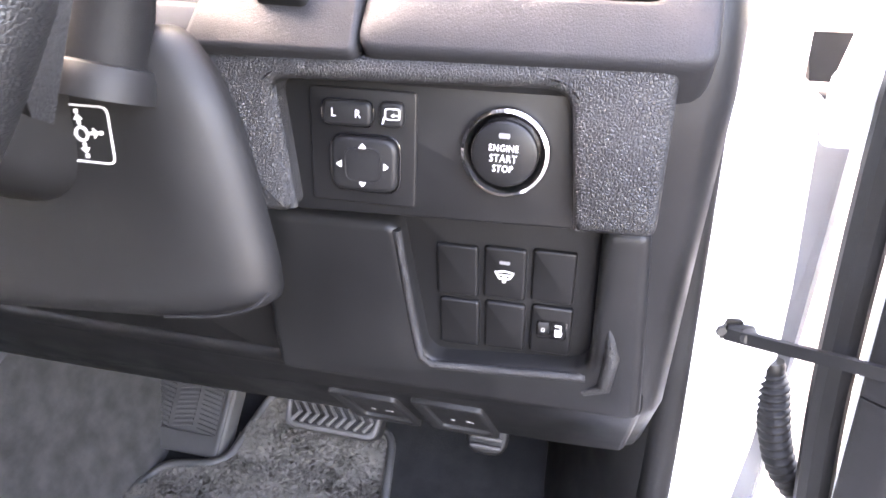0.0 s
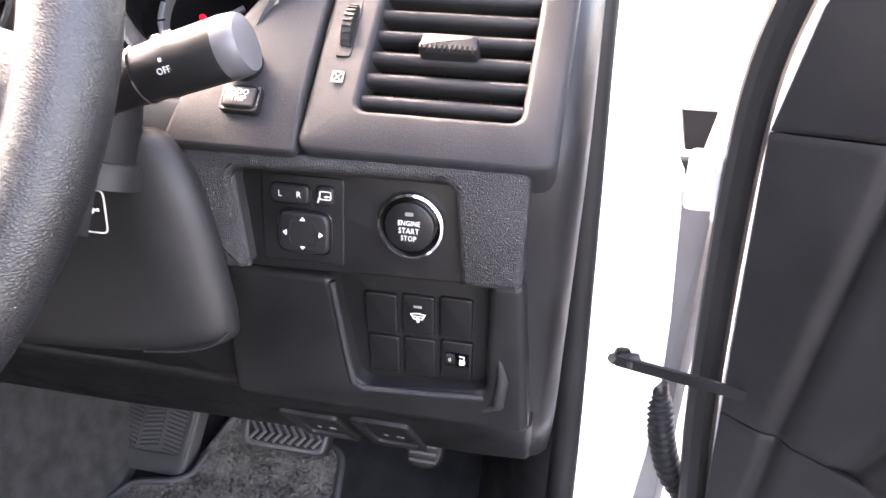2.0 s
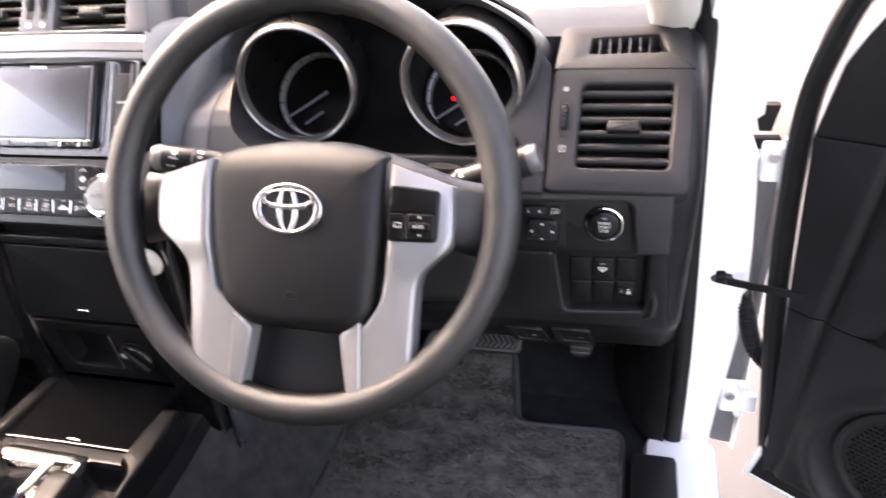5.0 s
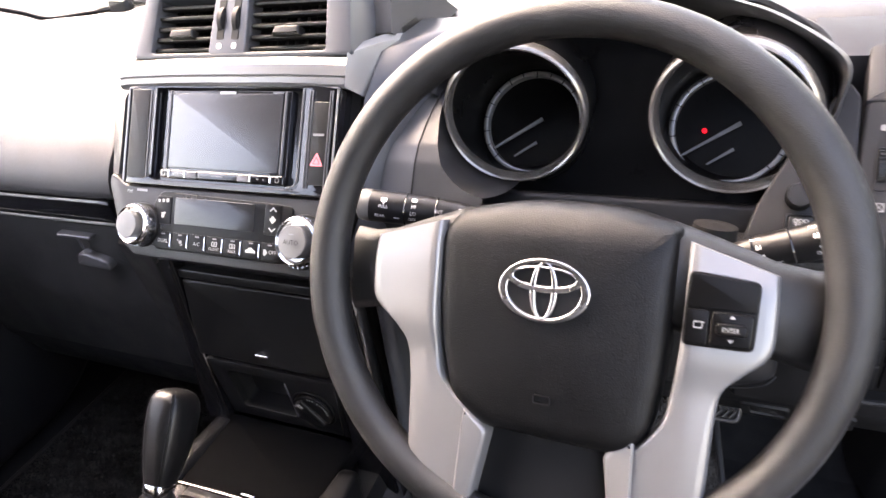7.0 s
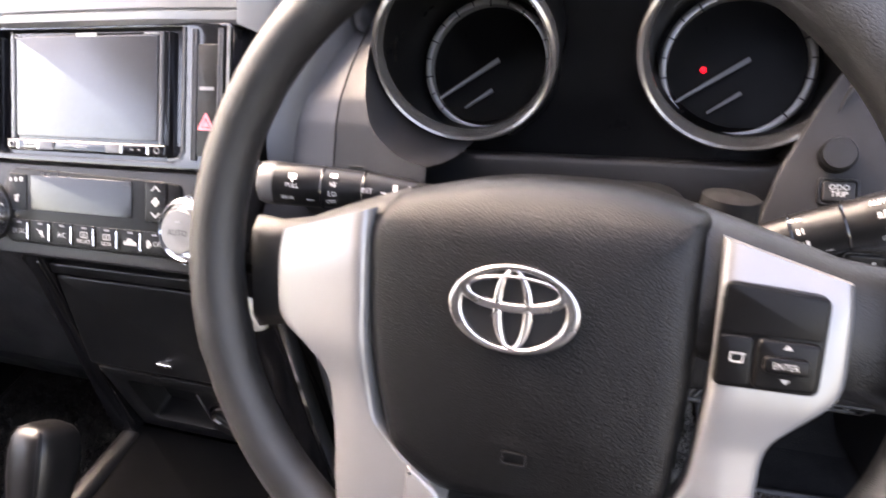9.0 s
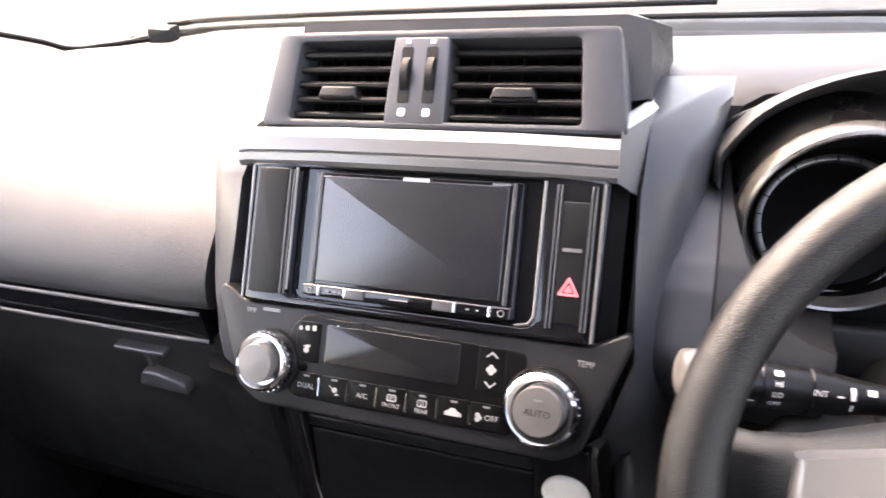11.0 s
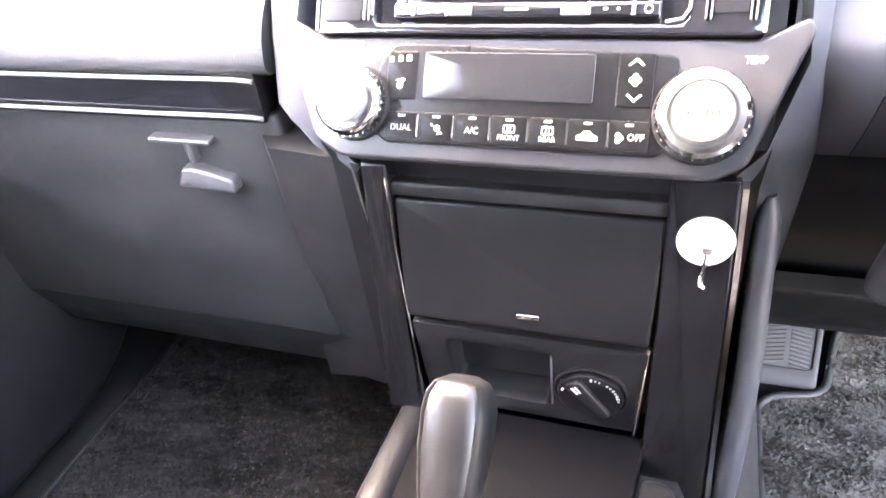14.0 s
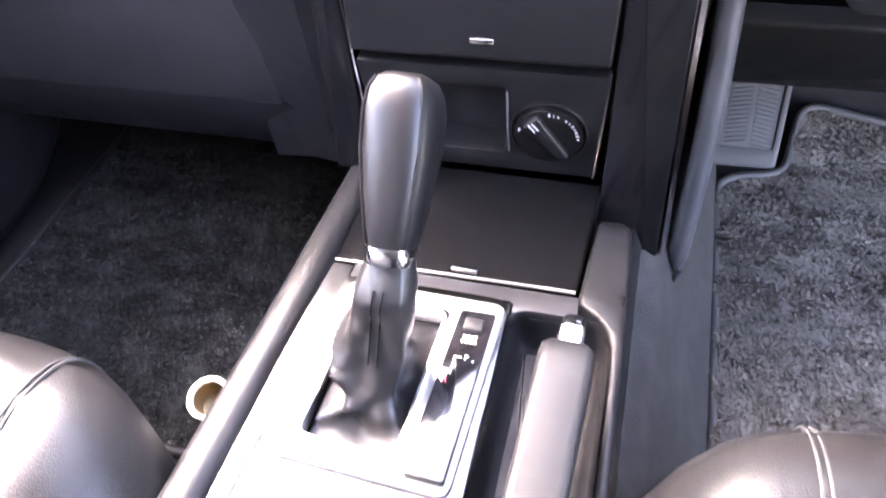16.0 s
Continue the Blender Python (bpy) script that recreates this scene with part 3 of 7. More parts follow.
part("rivet", Geo().lathe([(0.0, 0.005), (0.005, 0.0045), (0.0075, 0.002), (0.008, 0.0)][::-1], axis((0.482, 0.5275, 0.861), (0.2, -1, 0.1)), 14), DARKSTEEL, strap)
boot = thing("wiring_boot", "black corrugated rubber wiring sleeve between post and door", "wiring boot", (0.52, 0.56, 0.66))
path = spline([(0.5145, 0.556, 0.818), (0.5185, 0.553, 0.797), (0.5240, 0.551, 0.772), (0.5310, 0.550, 0.745), (0.5420, 0.549, 0.716), (0.5590, 0.547, 0.694), (0.5760, 0.545, 0.682)], 120)
for e, (a, b) in (("post", (path[0], path[6])), ("door", (path[-1], path[-7]))):
    part("end_collar", Geo().lathe([(0.0, -0.004), (0.0095, -0.004), (0.0105, 0.000), (0.0100, 0.006), (0.0085, 0.008)], axis(a, b - a), 24), SATIN, boot, "smooth rubber end collar")
part("sleeve", Geo().tube(path, [(0.0128 + 0.0020 * math.sin(i * 2 * math.pi / 6)) * min(1.0, 0.62 + i * 0.022) for i in range(121)], 14), RUBBER, boot, "ribbed rubber sleeve", smooth=60)

# ---- the open driver's door ----
DU = Vector((0.85, -0.527, 0)).normalized()
DM = face((0.548, 0.503, 0.0), 0, DU)
door = thing("driver_door", "white car door swung open with black moulded trim", "car door", (0.95, 0.25, 0.42))
top = [(0.0, 0.46), (1.05, 0.46), (1.10, 0.9), (1.10, 1.20), (0.13, 1.262), (0.05, 1.285), (0.016, 1.21), (-0.003, 1.10), (0.010, 0.84), (0.03, 0.6)]
part("shell", Geo().slab(inset(top, -0.001), -0.105, -0.010, DM, 0.006), WHITE_PAINT, door, "white painted door shell")
part("seal", Geo().tube([DM @ Vector((p.x, p.y, -0.024)) for p in spline([(0.035, 0.47, 0), (0.012, 0.65, 0), (-0.010, 0.84, 0), (-0.022, 1.10, 0), (-0.006, 1.215, 0), (0.025, 1.30, 0), (0.090, 1.40, 0), (0.230, 1.58, 0)], 40)], 0.015, 10), RUBBER, door, "black rubber seal along the door edge")
part("window_frame", Geo().tube([DM @ Vector((p.x, p.y, -0.06)) for p in spline([(0.06, 1.28, 0), (0.13, 1.40, 0), (0.27, 1.60, 0), (0.5, 1.70, 0), (0.9, 1.72, 0), (1.05, 1.66, 0), (1.09, 1.2, 0)], 40)], 0.022, 10), WHITE_PAINT, door, "white window frame")
# trim: upper corner, upper band, middle field, ridge, lower field
part("trim_back", Geo().slab(inset(top, 0.010), -0.02, -0.0092, DM, 0.0006), SATIN, door, "black trim backing")
def door_panel(name, pts, r, w0, w1, bevel, mat, label=""):
    return part(name, Geo().slab(rpoly(pts, r, 4), w0, w1, DM, bevel), mat, door, label, smooth=45)
door_panel("corner_trim", [(0.052, 1.268), (0.112, 1.250), (0.130, 1.249), (0.16, 1.36), (0.125, 1.40)], 0.006, -0.03, 0.0, 0.004, DOORTRIM, "black triangular mirror corner cover")
def lerp(x, table):
    return float(np.interp(x, [a for a, b in table], [b for a, b in table]))
FOLD = [(0.50, 0.046), (0.842, 0.066), (1.112, 0.095), (1.25, 0.112)]
ARM = [(0.80, 0.112), (0.836, 0.1275), (0.94, 0.1775), (1.026, 0.2145), (1.086, 0.2335), (1.13, 0.2345)]
ARCH = [(-0.2, 1.212), (0.100, 1.210), (0.108, 1.208), (0.155, 1.193), (0.193, 1.174), (0.220, 1.150), (0.233, 1.122), (0.236, 1.09), (1.2, 1.09)]
SEAM = [(0.0, 1.105), (0.095, 1.1122), (0.232, 1.1225), (0.28, 1.1125), (1.05, 1.1175)]
HEM = [(0.0, 0.840), (0.126, 0.833), (0.170, 0.832), (0.200, 0.885), (0.318, 0.896), (1.05, 0.897)]
EDGE = [(0.50, 0.032), (0.60, 0.029), (0.842, 0.015), (1.10, 0.0), (1.20, 0.018), (1.235, 0.034), (1.264, 0.050)]
COLS = [0.0, 0.0012] + [0.003 * i for i in range(1, 100)] + [0.30 + 0.05 * i for i in range(16)]
def rise(x, width):
    s = min(1.0, max(0.0, x / width))
    return s * s * (3 - 2 * s)
def soft_panel(name, low, high, relief, label, rows=64):
    """A moulded trim sheet between two lines, with soft folds given by relief(u, v), and edges turned in."""
    g, grid = Geo(), []
    for i in range(rows + 3):
        row = []
        s = min(1.0, max(0.0, (i - 1) / rows))
        for j in range(-1, len(COLS)):
            u0 = COLS[max(j, 0)]
            v = low(u0) + (high(u0) - low(u0)) * s
            u = u0 + lerp(v, EDGE) * max(0.0, 1 - u0 / 0.06)
            w = -0.009 if j < 0 or i in (0, rows + 2) else relief(u, v) - (0.0012 if i in (1, rows + 1) or j == 0 else 0.0)
            row.append(DM @ Vector((u, v, w)))
        grid.append(row)
    n = len(COLS) + 1
    g.add([p for row in grid for p in row], [(r * n + c, r * n + c + 1, (r + 1) * n + c + 1, (r + 1) * n + c) for r in range(rows + 2) for c in range(n - 1)])
    return part(name, g, DOORTRIM, door, label, smooth=70)
def fold(u, v):
    return -0.0072 * math.exp(-((u - lerp(v, FOLD)) / 0.0085) ** 2)
def arm_relief(u, v):
    d = u - lerp(v, ARM)
    return fold(u, v) - 0.0065 * math.exp(-(d / 0.012) ** 2) + 0.010 * rise(d - 0.004, 0.024) - 0.001
def belt_relief(u, v):
    d = 0.85 * (v - lerp(u, ARCH)) if u < 0.225 else max(0.85 * (v - lerp(u, ARCH)), (u - 0.236) * 0.9)
    on = rise(u - 0.096, 0.014)
    return fold(u, v) * (1 - 0.7 * rise(v - 1.19, 0.02)) + on * (0.026 * rise(d, 0.012) - 0.20 * min(0.11, max(0.0, v - max(lerp(u, ARCH), 1.09) - 0.012)) - 0.005 * math.exp(-((d + 0.003) / 0.005) ** 2))
def low_relief(u, v):
    r = math.hypot(u - 0.240, v - 0.617)
    return fold(u, v) - 0.001 + 0.012 * math.exp(-((r - 0.150) / 0.014) ** 2) - 0.004 * rise(0.150 - r, 0.03)
soft_panel("upper_trim", lambda u: lerp(u, SEAM) + 0.0012, lambda u: lerp(u, [(0, 1.264), (0.06, 1.261), (0.112, 1.246), (0.19, 1.232), (1.05, 1.20)]), belt_relief, "black grained upper trim with a padded belt arch", 48)
soft_panel("middle_trim", lambda u: lerp(u, HEM) + 0.0012, lambda u: lerp(u, SEAM) - 0.0006, arm_relief, "black grained field folding into the armrest")
soft_panel("lower_trim", lambda u: 0.50, lambda u: lerp(u, HEM) - 0.0006, low_relief, "black grained lower trim with an arch round the speaker", 72)
door_panel("map_pocket", [(0.20, 0.884), (0.215, 0.866), (0.95, 0.868), (0.98, 0.905), (0.318, 0.896)], 0.006, -0.03, 0.012, 0.006, DOORTRIM, "door pocket lip")
spk = part("speaker", Geo().lathe([(0.118, -0.004), (0.114, 0.004), (0.108, 0.006), (0.103, 0.004), (0.101, 0.000), (0.0, 0.004)], DM @ Matrix.Translation((0.236, 0.640, 0.0)), 48), DOORTRIM, door, "round black speaker grille in the door")
g = Geo()
for i in range(24):
    for j in range(24):
        x, y = -0.092 + i * 0.008 + (j % 2) * 0.004, -0.092 + j * 0.008
        if x * x + y * y < 0.0090:
            g.slab(circle(0.236 + x, 0.640 + y, 0.0026, 6), 0.002, 0.0058, DM)
part("grille_studs", g, RUBBER, spk)
wg = part("window_glass", Geo().slab([(0.118, 1.235), (1.07, 1.20), (1.04, 1.64), (0.9, 1.68), (0.5, 1.67), (0.29, 1.58), (0.15, 1.40)], -0.062, -0.057, DM), TINTED, door, "grey tinted side window glass")
wg.visible_shadow = False
mir = part("door_mirror", Geo().loft([[DM @ Vector((0.275 + a * 0.11 * s, 1.315 + b * 0.085 * s, -0.12 - d)) for a, b in circle(0, 0, 1, 20)] for s, d in ((0.55, -0.01), (1.0, 0.0), (1.0, 0.05), (0.75, 0.10), (0.3, 0.12))]), WHITE_PAINT, door, "white door mirror housing", smooth=60)
part("mirror_glass", Geo().slab([(0.275 + a * 0.085, 1.315 + b * 0.068) for a, b in circle(0, 0, 1, 20)], -0.11, -0.106, DM), CHROME, mir, "mirror glass")


# ---- dashboard ----
dash = thing("dashboard", "charcoal and black moulded dashboard of a right-hand-drive car", "dashboard", (XC, 0.62, 0.76))
# flat top behind everything, up to the windscreen
g = Geo()
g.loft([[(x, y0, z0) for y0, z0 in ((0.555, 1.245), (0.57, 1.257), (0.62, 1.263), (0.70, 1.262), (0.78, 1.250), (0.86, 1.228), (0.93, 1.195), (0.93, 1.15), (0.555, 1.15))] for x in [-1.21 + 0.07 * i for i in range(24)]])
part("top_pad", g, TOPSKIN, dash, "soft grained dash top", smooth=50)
# passenger side bulge
rows = []
for i in range(13):
    x = -1.21 + (0.575 * i / 12)
    k = max(0.0, (x + 0.70) / 0.07) ** 2 * 0.006
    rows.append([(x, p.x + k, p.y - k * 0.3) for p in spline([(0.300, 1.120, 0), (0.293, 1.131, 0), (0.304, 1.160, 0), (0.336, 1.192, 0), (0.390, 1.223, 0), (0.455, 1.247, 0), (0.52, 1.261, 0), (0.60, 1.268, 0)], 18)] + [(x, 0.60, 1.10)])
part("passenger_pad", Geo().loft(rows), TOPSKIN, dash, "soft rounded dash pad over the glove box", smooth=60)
# glove box side: slot between two bright strips, glove box door below
part("strip_slot", Geo().box((-0.93, 0.330, 1.100), (0.56, 0.06, 0.05), None, 0.003), GLOSS, dash, "dark slot between two trim strips")
for z in (1.118, 1.083):
    part("trim_strip", Geo().tube(spline([(-1.21, 0.294, z), (-0.80, 0.294, z), (-0.68, 0.295, z), (-0.652, 0.300, z - 0.004)], 16), 0.0022, 8), SILVER, dash, "thin satin silver strip")
glove = part("glove_box_door", Geo().slab(rpoly([(-0.30, -0.135), (0.27, -0.135), (0.275, 0.155), (-0.30, 0.155)], 0.012), -0.05, 0.0, face((-0.915, 0.312, 0.925), -3), 0.006), GRAINED, dash, "black grained glove box lid")
GM = face((-0.75, 0.298, 1.053), -3)
part("glove_handle", Geo().slab(rrect(0, 0.001, 0.070, 0.005, 0.002), -0.01, 0.005, GM, 0.002).slab(rrect(0.006, -0.012, 0.007, 0.022, 0.002), -0.01, 0.003, GM, 0.002).slab(rpoly([(-0.022, -0.052), (0.046, -0.055), (0.046, -0.040), (0.010, -0.030), (-0.010, -0.030)], 0.005), -0.012, 0.006, GM, 0.003), SILVER_DARK, glove, "dark satin glove box catch")
part("knee_panel_passenger", Geo().loft([[(x, 0.32, 0.79), (x, 0.36, 0.70), (x, 0.55, 0.66), (x, 0.60, 1.1), (x, 0.34, 1.1)] for x in (-1.21, -0.62)]), PLASTIC, dash, "black lower panel by the passenger footwell")

# --- centre stack ---
CM = face((XC, 0.277, 1.175), 33.7)
part("stack_core", Geo().loft([[(x, 0.272, 1.06), (x, 0.252, 1.10), (x, 0.305, 1.18), (x, 0.375, 1.29), (x, 0.56, 1.29), (x, 0.56, 0.80), (x, 0.275, 0.80)] for x in (-0.575, -0.245)]), SATIN, dash)
for s, wide in ((1, 0.0), (-1, 0.028)):
    rows = []
    for z, a, b, y1, y2 in ((1.285, 0.170, 0.232, 0.392, 0.470), (1.25, 0.170, 0.222, 0.335, 0.42), (1.20, 0.172, 0.212, 0.303, 0.385), (1.15, 0.176, 0.207, 0.272, 0.360), (1.10, 0.158, 0.206, 0.246, 0.340), (1.06, 0.135, 0.205, 0.262, 0.330), (1.00, 0.150, 0.202, 0.285, 0.335), (0.92, 0.160, 0.198, 0.30, 0.345)):
        b += wide if z > 1.08 else wide * 0.3
        rows.append([(XC + s * a, y1 + 0.02, z), (XC + s * (a + 0.004), y1 + 0.004, z), (XC + s * (a * 0.6 + b * 0.4), y1 + (y2 - y1) * 0.18, z), (XC + s * (a * 0.25 + b * 0.75), y1 + (y2 - y1) * 0.48, z), (XC + s * b, y2, z), (XC + s * (b + 0.002), y2 + 0.05, z), (XC + s * a, 0.52, z)])
    part("stack_surround", Geo().loft(rows if s > 0 else [r[::-1] for r in rows]), FASCIA, dash, "satin charcoal surround beside the centre stack", smooth=60)

# climate panel
cp = [(-0.176, 0.003), (-0.150, -0.011), (0.150, -0.011), (0.176, 0.003), (0.180, -0.006), (0.150, -0.088), (0.132, -0.098), (-0.128, -0.098), (-0.150, -0.085), (-0.180, -0.010)][::-1]
clim = thing("climate_panel", "black climate control panel with two silver rotary knobs", "climate control", (XC, 0.25, 1.08))
plate = part("plate", Geo().slab(rpoly(cp, 0.005, 3), -0.02, 0.0, CM, 0.003), PANELDARK, clim, "satin charcoal face plate")
part("button_field", Geo().slab(rpoly([(-0.092, -0.086), (0.098, -0.086), (0.104, -0.070), (0.104, -0.022), (0.080, -0.020), (-0.088, -0.016), (-0.100, -0.030), (-0.100, -0.078)], 0.006), -0.01, 0.0022, CM, 0.0015), PODBLACK, clim, "black button field")
part("display", Geo().slab(rrect(-0.006, -0.038, 0.118, 0.032, 0.002), 0.0, 0.0032, CM, 0.0006), DISPLAY, clim, "dark climate display")
BTN = ["DUAL", "face", "A/C", "FRONT", "REAR", "car", "OFF"]
for i, wds in enumerate(BTN):
    u = -0.0795 + i * 0.0262
    b = part("button", Geo().slab(rrect(u, -0.0735, 0.0250, 0.0190, 0.0015), 0.0, 0.0030, CM, 0.0004), PODBLACK, clim)
    part("indicator", bars([(u, -0.0665, 0.0055, 0.0016)], CM, 0.0035), PRINT_DIM, b)
    if i:
        part("divider", bars([(u - 0.0131, -0.0735, 0.0012, 0.015)], CM, 0.0056), CHROME, clim, "thin bright divider")
    if wds == "face":
        part("symbol", Geo().slab(circle(u + 0.001, -0.0745, 0.0022, 10), 0.0030, 0.0035, CM).slab([(u - 0.004, -0.071), (u - 0.001, -0.0735), (u - 0.0035, -0.0725)], 0.0030, 0.0035, CM).slab([(u + 0.001, -0.079), (u + 0.005, -0.078), (u + 0.003, -0.0765)], 0.0030, 0.0035, CM), PRINT_SOFT, b)
    elif wds == "car":
        part("symbol", Geo().slab(rpoly([(u - 0.007, -0.0775), (u + 0.007, -0.0775), (u + 0.0065, -0.0745), (u + 0.003, -0.0735), (u + 0.0015, -0.0715), (u - 0.0025, -0.0715), (u - 0.004, -0.0738), (u - 0.007, -0.0745)], 0.0007, 2), 0.0030, 0.0035, CM), PRINT_SOFT, b)
    elif wds == "OFF":
        letters("lettering", wds, 0.0062, CM, PRINT_SOFT, b, (u + 0.0045, -0.0745), 0.0035)
        part("symbol", Geo().slab(circle(u - 0.0065, -0.0733, 0.0020, 8), 0.0030, 0.0035, CM).slab(circle(u - 0.0065, -0.0765, 0.0020, 8), 0.0030, 0.0035, CM).slab(circle(u - 0.0045, -0.0750, 0.0016, 8), 0.0030, 0.0035, CM), PRINT_SOFT, b)
    else:
        small = wds in ("FRONT", "REAR")
        letters("lettering", wds, 0.0048 if small else 0.0062, CM, PRINT_SOFT, b, (u, -0.0785 if small else -0.0750), 0.0035)
        if small:
            part("symbol", Geo().ring(rrect(u, -0.0725, 0.008, 0.0055, 0.001, 2), rrect(u, -0.0725, 0.0066, 0.0041, 0.0008, 2), 0.0030, 0.0035, CM).slab(rrect(u - 0.001, -0.0730, 0.0006, 0.0045, 0.0002, 1), 0.0030, 0.0035, CM).slab(rrect(u + 0.001, -0.0730, 0.0006, 0.0045, 0.0002, 1), 0.0030, 0.0035, CM), PRINT_SOFT, b)
sb = part("button", Geo().slab(rrect(-0.0815, -0.0385, 0.0225, 0.0335, 0.0015), 0.0, 0.0030, CM, 0.0008), PODBLACK, clim)
part("symbol", Geo().slab(circle(-0.0825, -0.0455, 0.0024, 10), 0.0030, 0.0035, CM).slab([(-0.086, -0.042), (-0.081, -0.044), (-0.0785, -0.0415), (-0.080, -0.0405)], 0.0030, 0.0035, CM), PRINT_SOFT, sb)
part("print_marks", bars([(-0.0895, -0.0275, 0.003, 0.0035), (-0.083, -0.027, 0.0035, 0.004), (-0.0765, -0.0265, 0.004, 0.0045)], CM, 0.0035), PRINT_SOFT, sb)
fb = part("button", Geo().slab(rrect(0.0785, -0.038, 0.0225, 0.0345, 0.0015), 0.0, 0.0030, CM, 0.0008), PODBLACK, clim)
part("symbol", Geo().slab([(0.0735, -0.0285), (0.0785, -0.0240), (0.0835, -0.0285), (0.0822, -0.0290), (0.0785, -0.0258), (0.0748, -0.0290)], 0.0030, 0.0035, CM).slab([(0.0748, -0.0470), (0.0785, -0.0502), (0.0822, -0.0470), (0.0835, -0.0475), (0.0785, -0.0520), (0.0735, -0.0475)], 0.0030, 0.0035, CM)
     .slab(circle(0.0785, -0.0358, 0.0019, 8), 0.0030, 0.0035, CM).slab(circle(0.0785, -0.0402, 0.0019, 8), 0.0030, 0.0035, CM).slab(circle(0.0763, -0.0380, 0.0019, 8), 0.0030, 0.0035, CM).slab(circle(0.0807, -0.0380, 0.0019, 8), 0.0030, 0.0035, CM), PRINT_SOFT, fb)
for s, u, wds in ((-1, -0.1165, ""), (1, 0.1205, "AUTO")):
    KM = CM @ Matrix.Translation((u, -0.0590, 0.0))
    KM = KM @ Matrix.Diagonal((0.93, 0.93, 1, 1)) if s > 0 else KM @ Matrix.Diagonal((0.84, 0.84, 1.1, 1))
    kn = part("knob", Geo().lathe([(0.0300, 0.0), (0.0300, 0.012), (0.0288, 0.0165), (0.0262, 0.0185), (0.0228, 0.0165), (0.0222, 0.013), (0.0, 0.013)], KM, 48), CHROME, clim, "bright chrome temperature knob ring")
    part("collar", Geo().lathe([(0.0325, 0.0), (0.0325, 0.0025), (0.0315, 0.0040), (0.0300, 0.0040)], KM, 40), SATIN, kn)
    part("knob_cap", Geo().lathe([(0.0195, 0.010), (0.0195, 0.0225), (0.0185, 0.0238), (0.0, 0.0246)], KM, 40), KNOBFACE, kn, "satin silver knob face")
    g = Geo()
    for i in range(30):
        a = 2 * math.pi * i / 30
        g.slab(rrect(0, 0, 0.0008, 0.0016, 0.0003, 1), 0.003, 0.012, KM @ Matrix.Rotation(a, 4, "Z") @ Matrix.Translation((0.0302, 0, 0)))
    part("ribs", g, CHROME, kn)
    if wds:
        letters("lettering", wds, 0.0075, KM, SATIN, kn, (0, -0.001), 0.0250)
        part("indicator", bars([(0, 0.0085, 0.006, 0.0016)], KM, 0.0249), PRINT_DIM, kn)
letters("lettering", "TEMP", 0.0066, CM, PRINT_SOFT, clim, (0.148, -0.024), 0.0007, narrow=0.8)
letters("lettering", "TEMP", 0.0052, CM, PRINT_SOFT, clim, (-0.142, -0.019), 0.0007, narrow=0.8)
part("print_bar", bars([(-0.122, -0.0165, 0.017, 0.003)], CM, 0.0007), PRINT_DIM, clim)

# radio bezel and navigation unit
bez = part("radio_bezel", Geo().ring(rpoly([(-0.152, -0.010), (0.152, -0.010), (0.154, 0.110), (-0.154, 0.110)], 0.006, 3), rpoly([(-0.107, -0.003), (0.107, -0.003), (0.107, 0.109), (-0.107, 0.109)], 0.008, 3), -0.02, 0.004, CM, 0.002), GLOSS, dash, "gloss black radio surround")
part("radio_recess", Geo().slab(rrect(0, 0.053, 0.22, 0.118, 0.004), -0.03, -0.004, CM), GLOSS, dash)
for u in (-0.107, 0.107):
    part("bright_line", Geo().tube([CM @ Vector((u, v, 0.0045)) for v in (0.003, 0.03, 0.08, 0.107)] if u < 0 else [CM @ Vector(p) for p in ((u - 0.014, -0.002, 0.0045), (u - 0.004, 0.0, 0.0045), (u, 0.006, 0.0045), (u, 0.05, 0.0045), (u, 0.107, 0.0045))], 0.0011, 6), SILVER, bez, "thin bright bezel line")
for u in (-0.1505, 0.1505):
    part("bright_line", Geo().tube([CM @ Vector((u, -0.008, 0.0045)), CM @ Vector((u, 0.107, 0.0045))], 0.0013, 6), SILVER, bez, "thin bright bezel line")
part("side_panel", Geo().slab(rrect(-0.130, 0.052, 0.030, 0.108, 0.003), 0.0, 0.0055, CM, 0.0012), SATIN, bez, "narrow satin panel")
part("side_groove", Geo().slab(rrect(-0.113, 0.052, 0.002, 0.106, 0.0008), 0.0, 0.0060, CM, 0.0006).slab(rrect(-0.1095, 0.052, 0.0014, 0.106, 0.0006), 0.0, 0.0056, CM, 0.0005), SILVER_DARK, bez)
for u in (0.1165, 0.1195, 0.1420, 0.1450):
    part("side_groove", Geo().slab(rrect(u, 0.052, 0.0013, 0.106, 0.0006), 0.0, 0.0060, CM, 0.0005), SILVER_DARK, bez)
hz = part("hazard_switch", Geo().slab(rrect(0.1308, 0.048, 0.0205, 0.090, 0.002), 0.0, 0.0050, CM, 0.001), SATIN, bez, "black hazard light switch")
part("hazard_mark", bars([(0.1308, 0.0575, 0.014, 0.0026)], CM, 0.0056), SILVER, hz)
part("hazard_triangle", Geo().ring(rpoly([(0.1225, 0.024), (0.1391, 0.024), (0.1308, 0.0385)], 0.0015, 2), rpoly([(0.1258, 0.0258), (0.1358, 0.0258), (0.1308, 0.0345)], 0.0006, 2), 0.005, 0.0058, CM), PINKRED, hz, "red hazard warning triangle")
part("hazard_triangle", Geo().slab(rpoly([(0.1275, 0.0266), (0.1341, 0.0266), (0.1308, 0.0323)], 0.0006, 2), 0.005, 0.0058, CM), PINKRED, hz, "red hazard warning triangle")

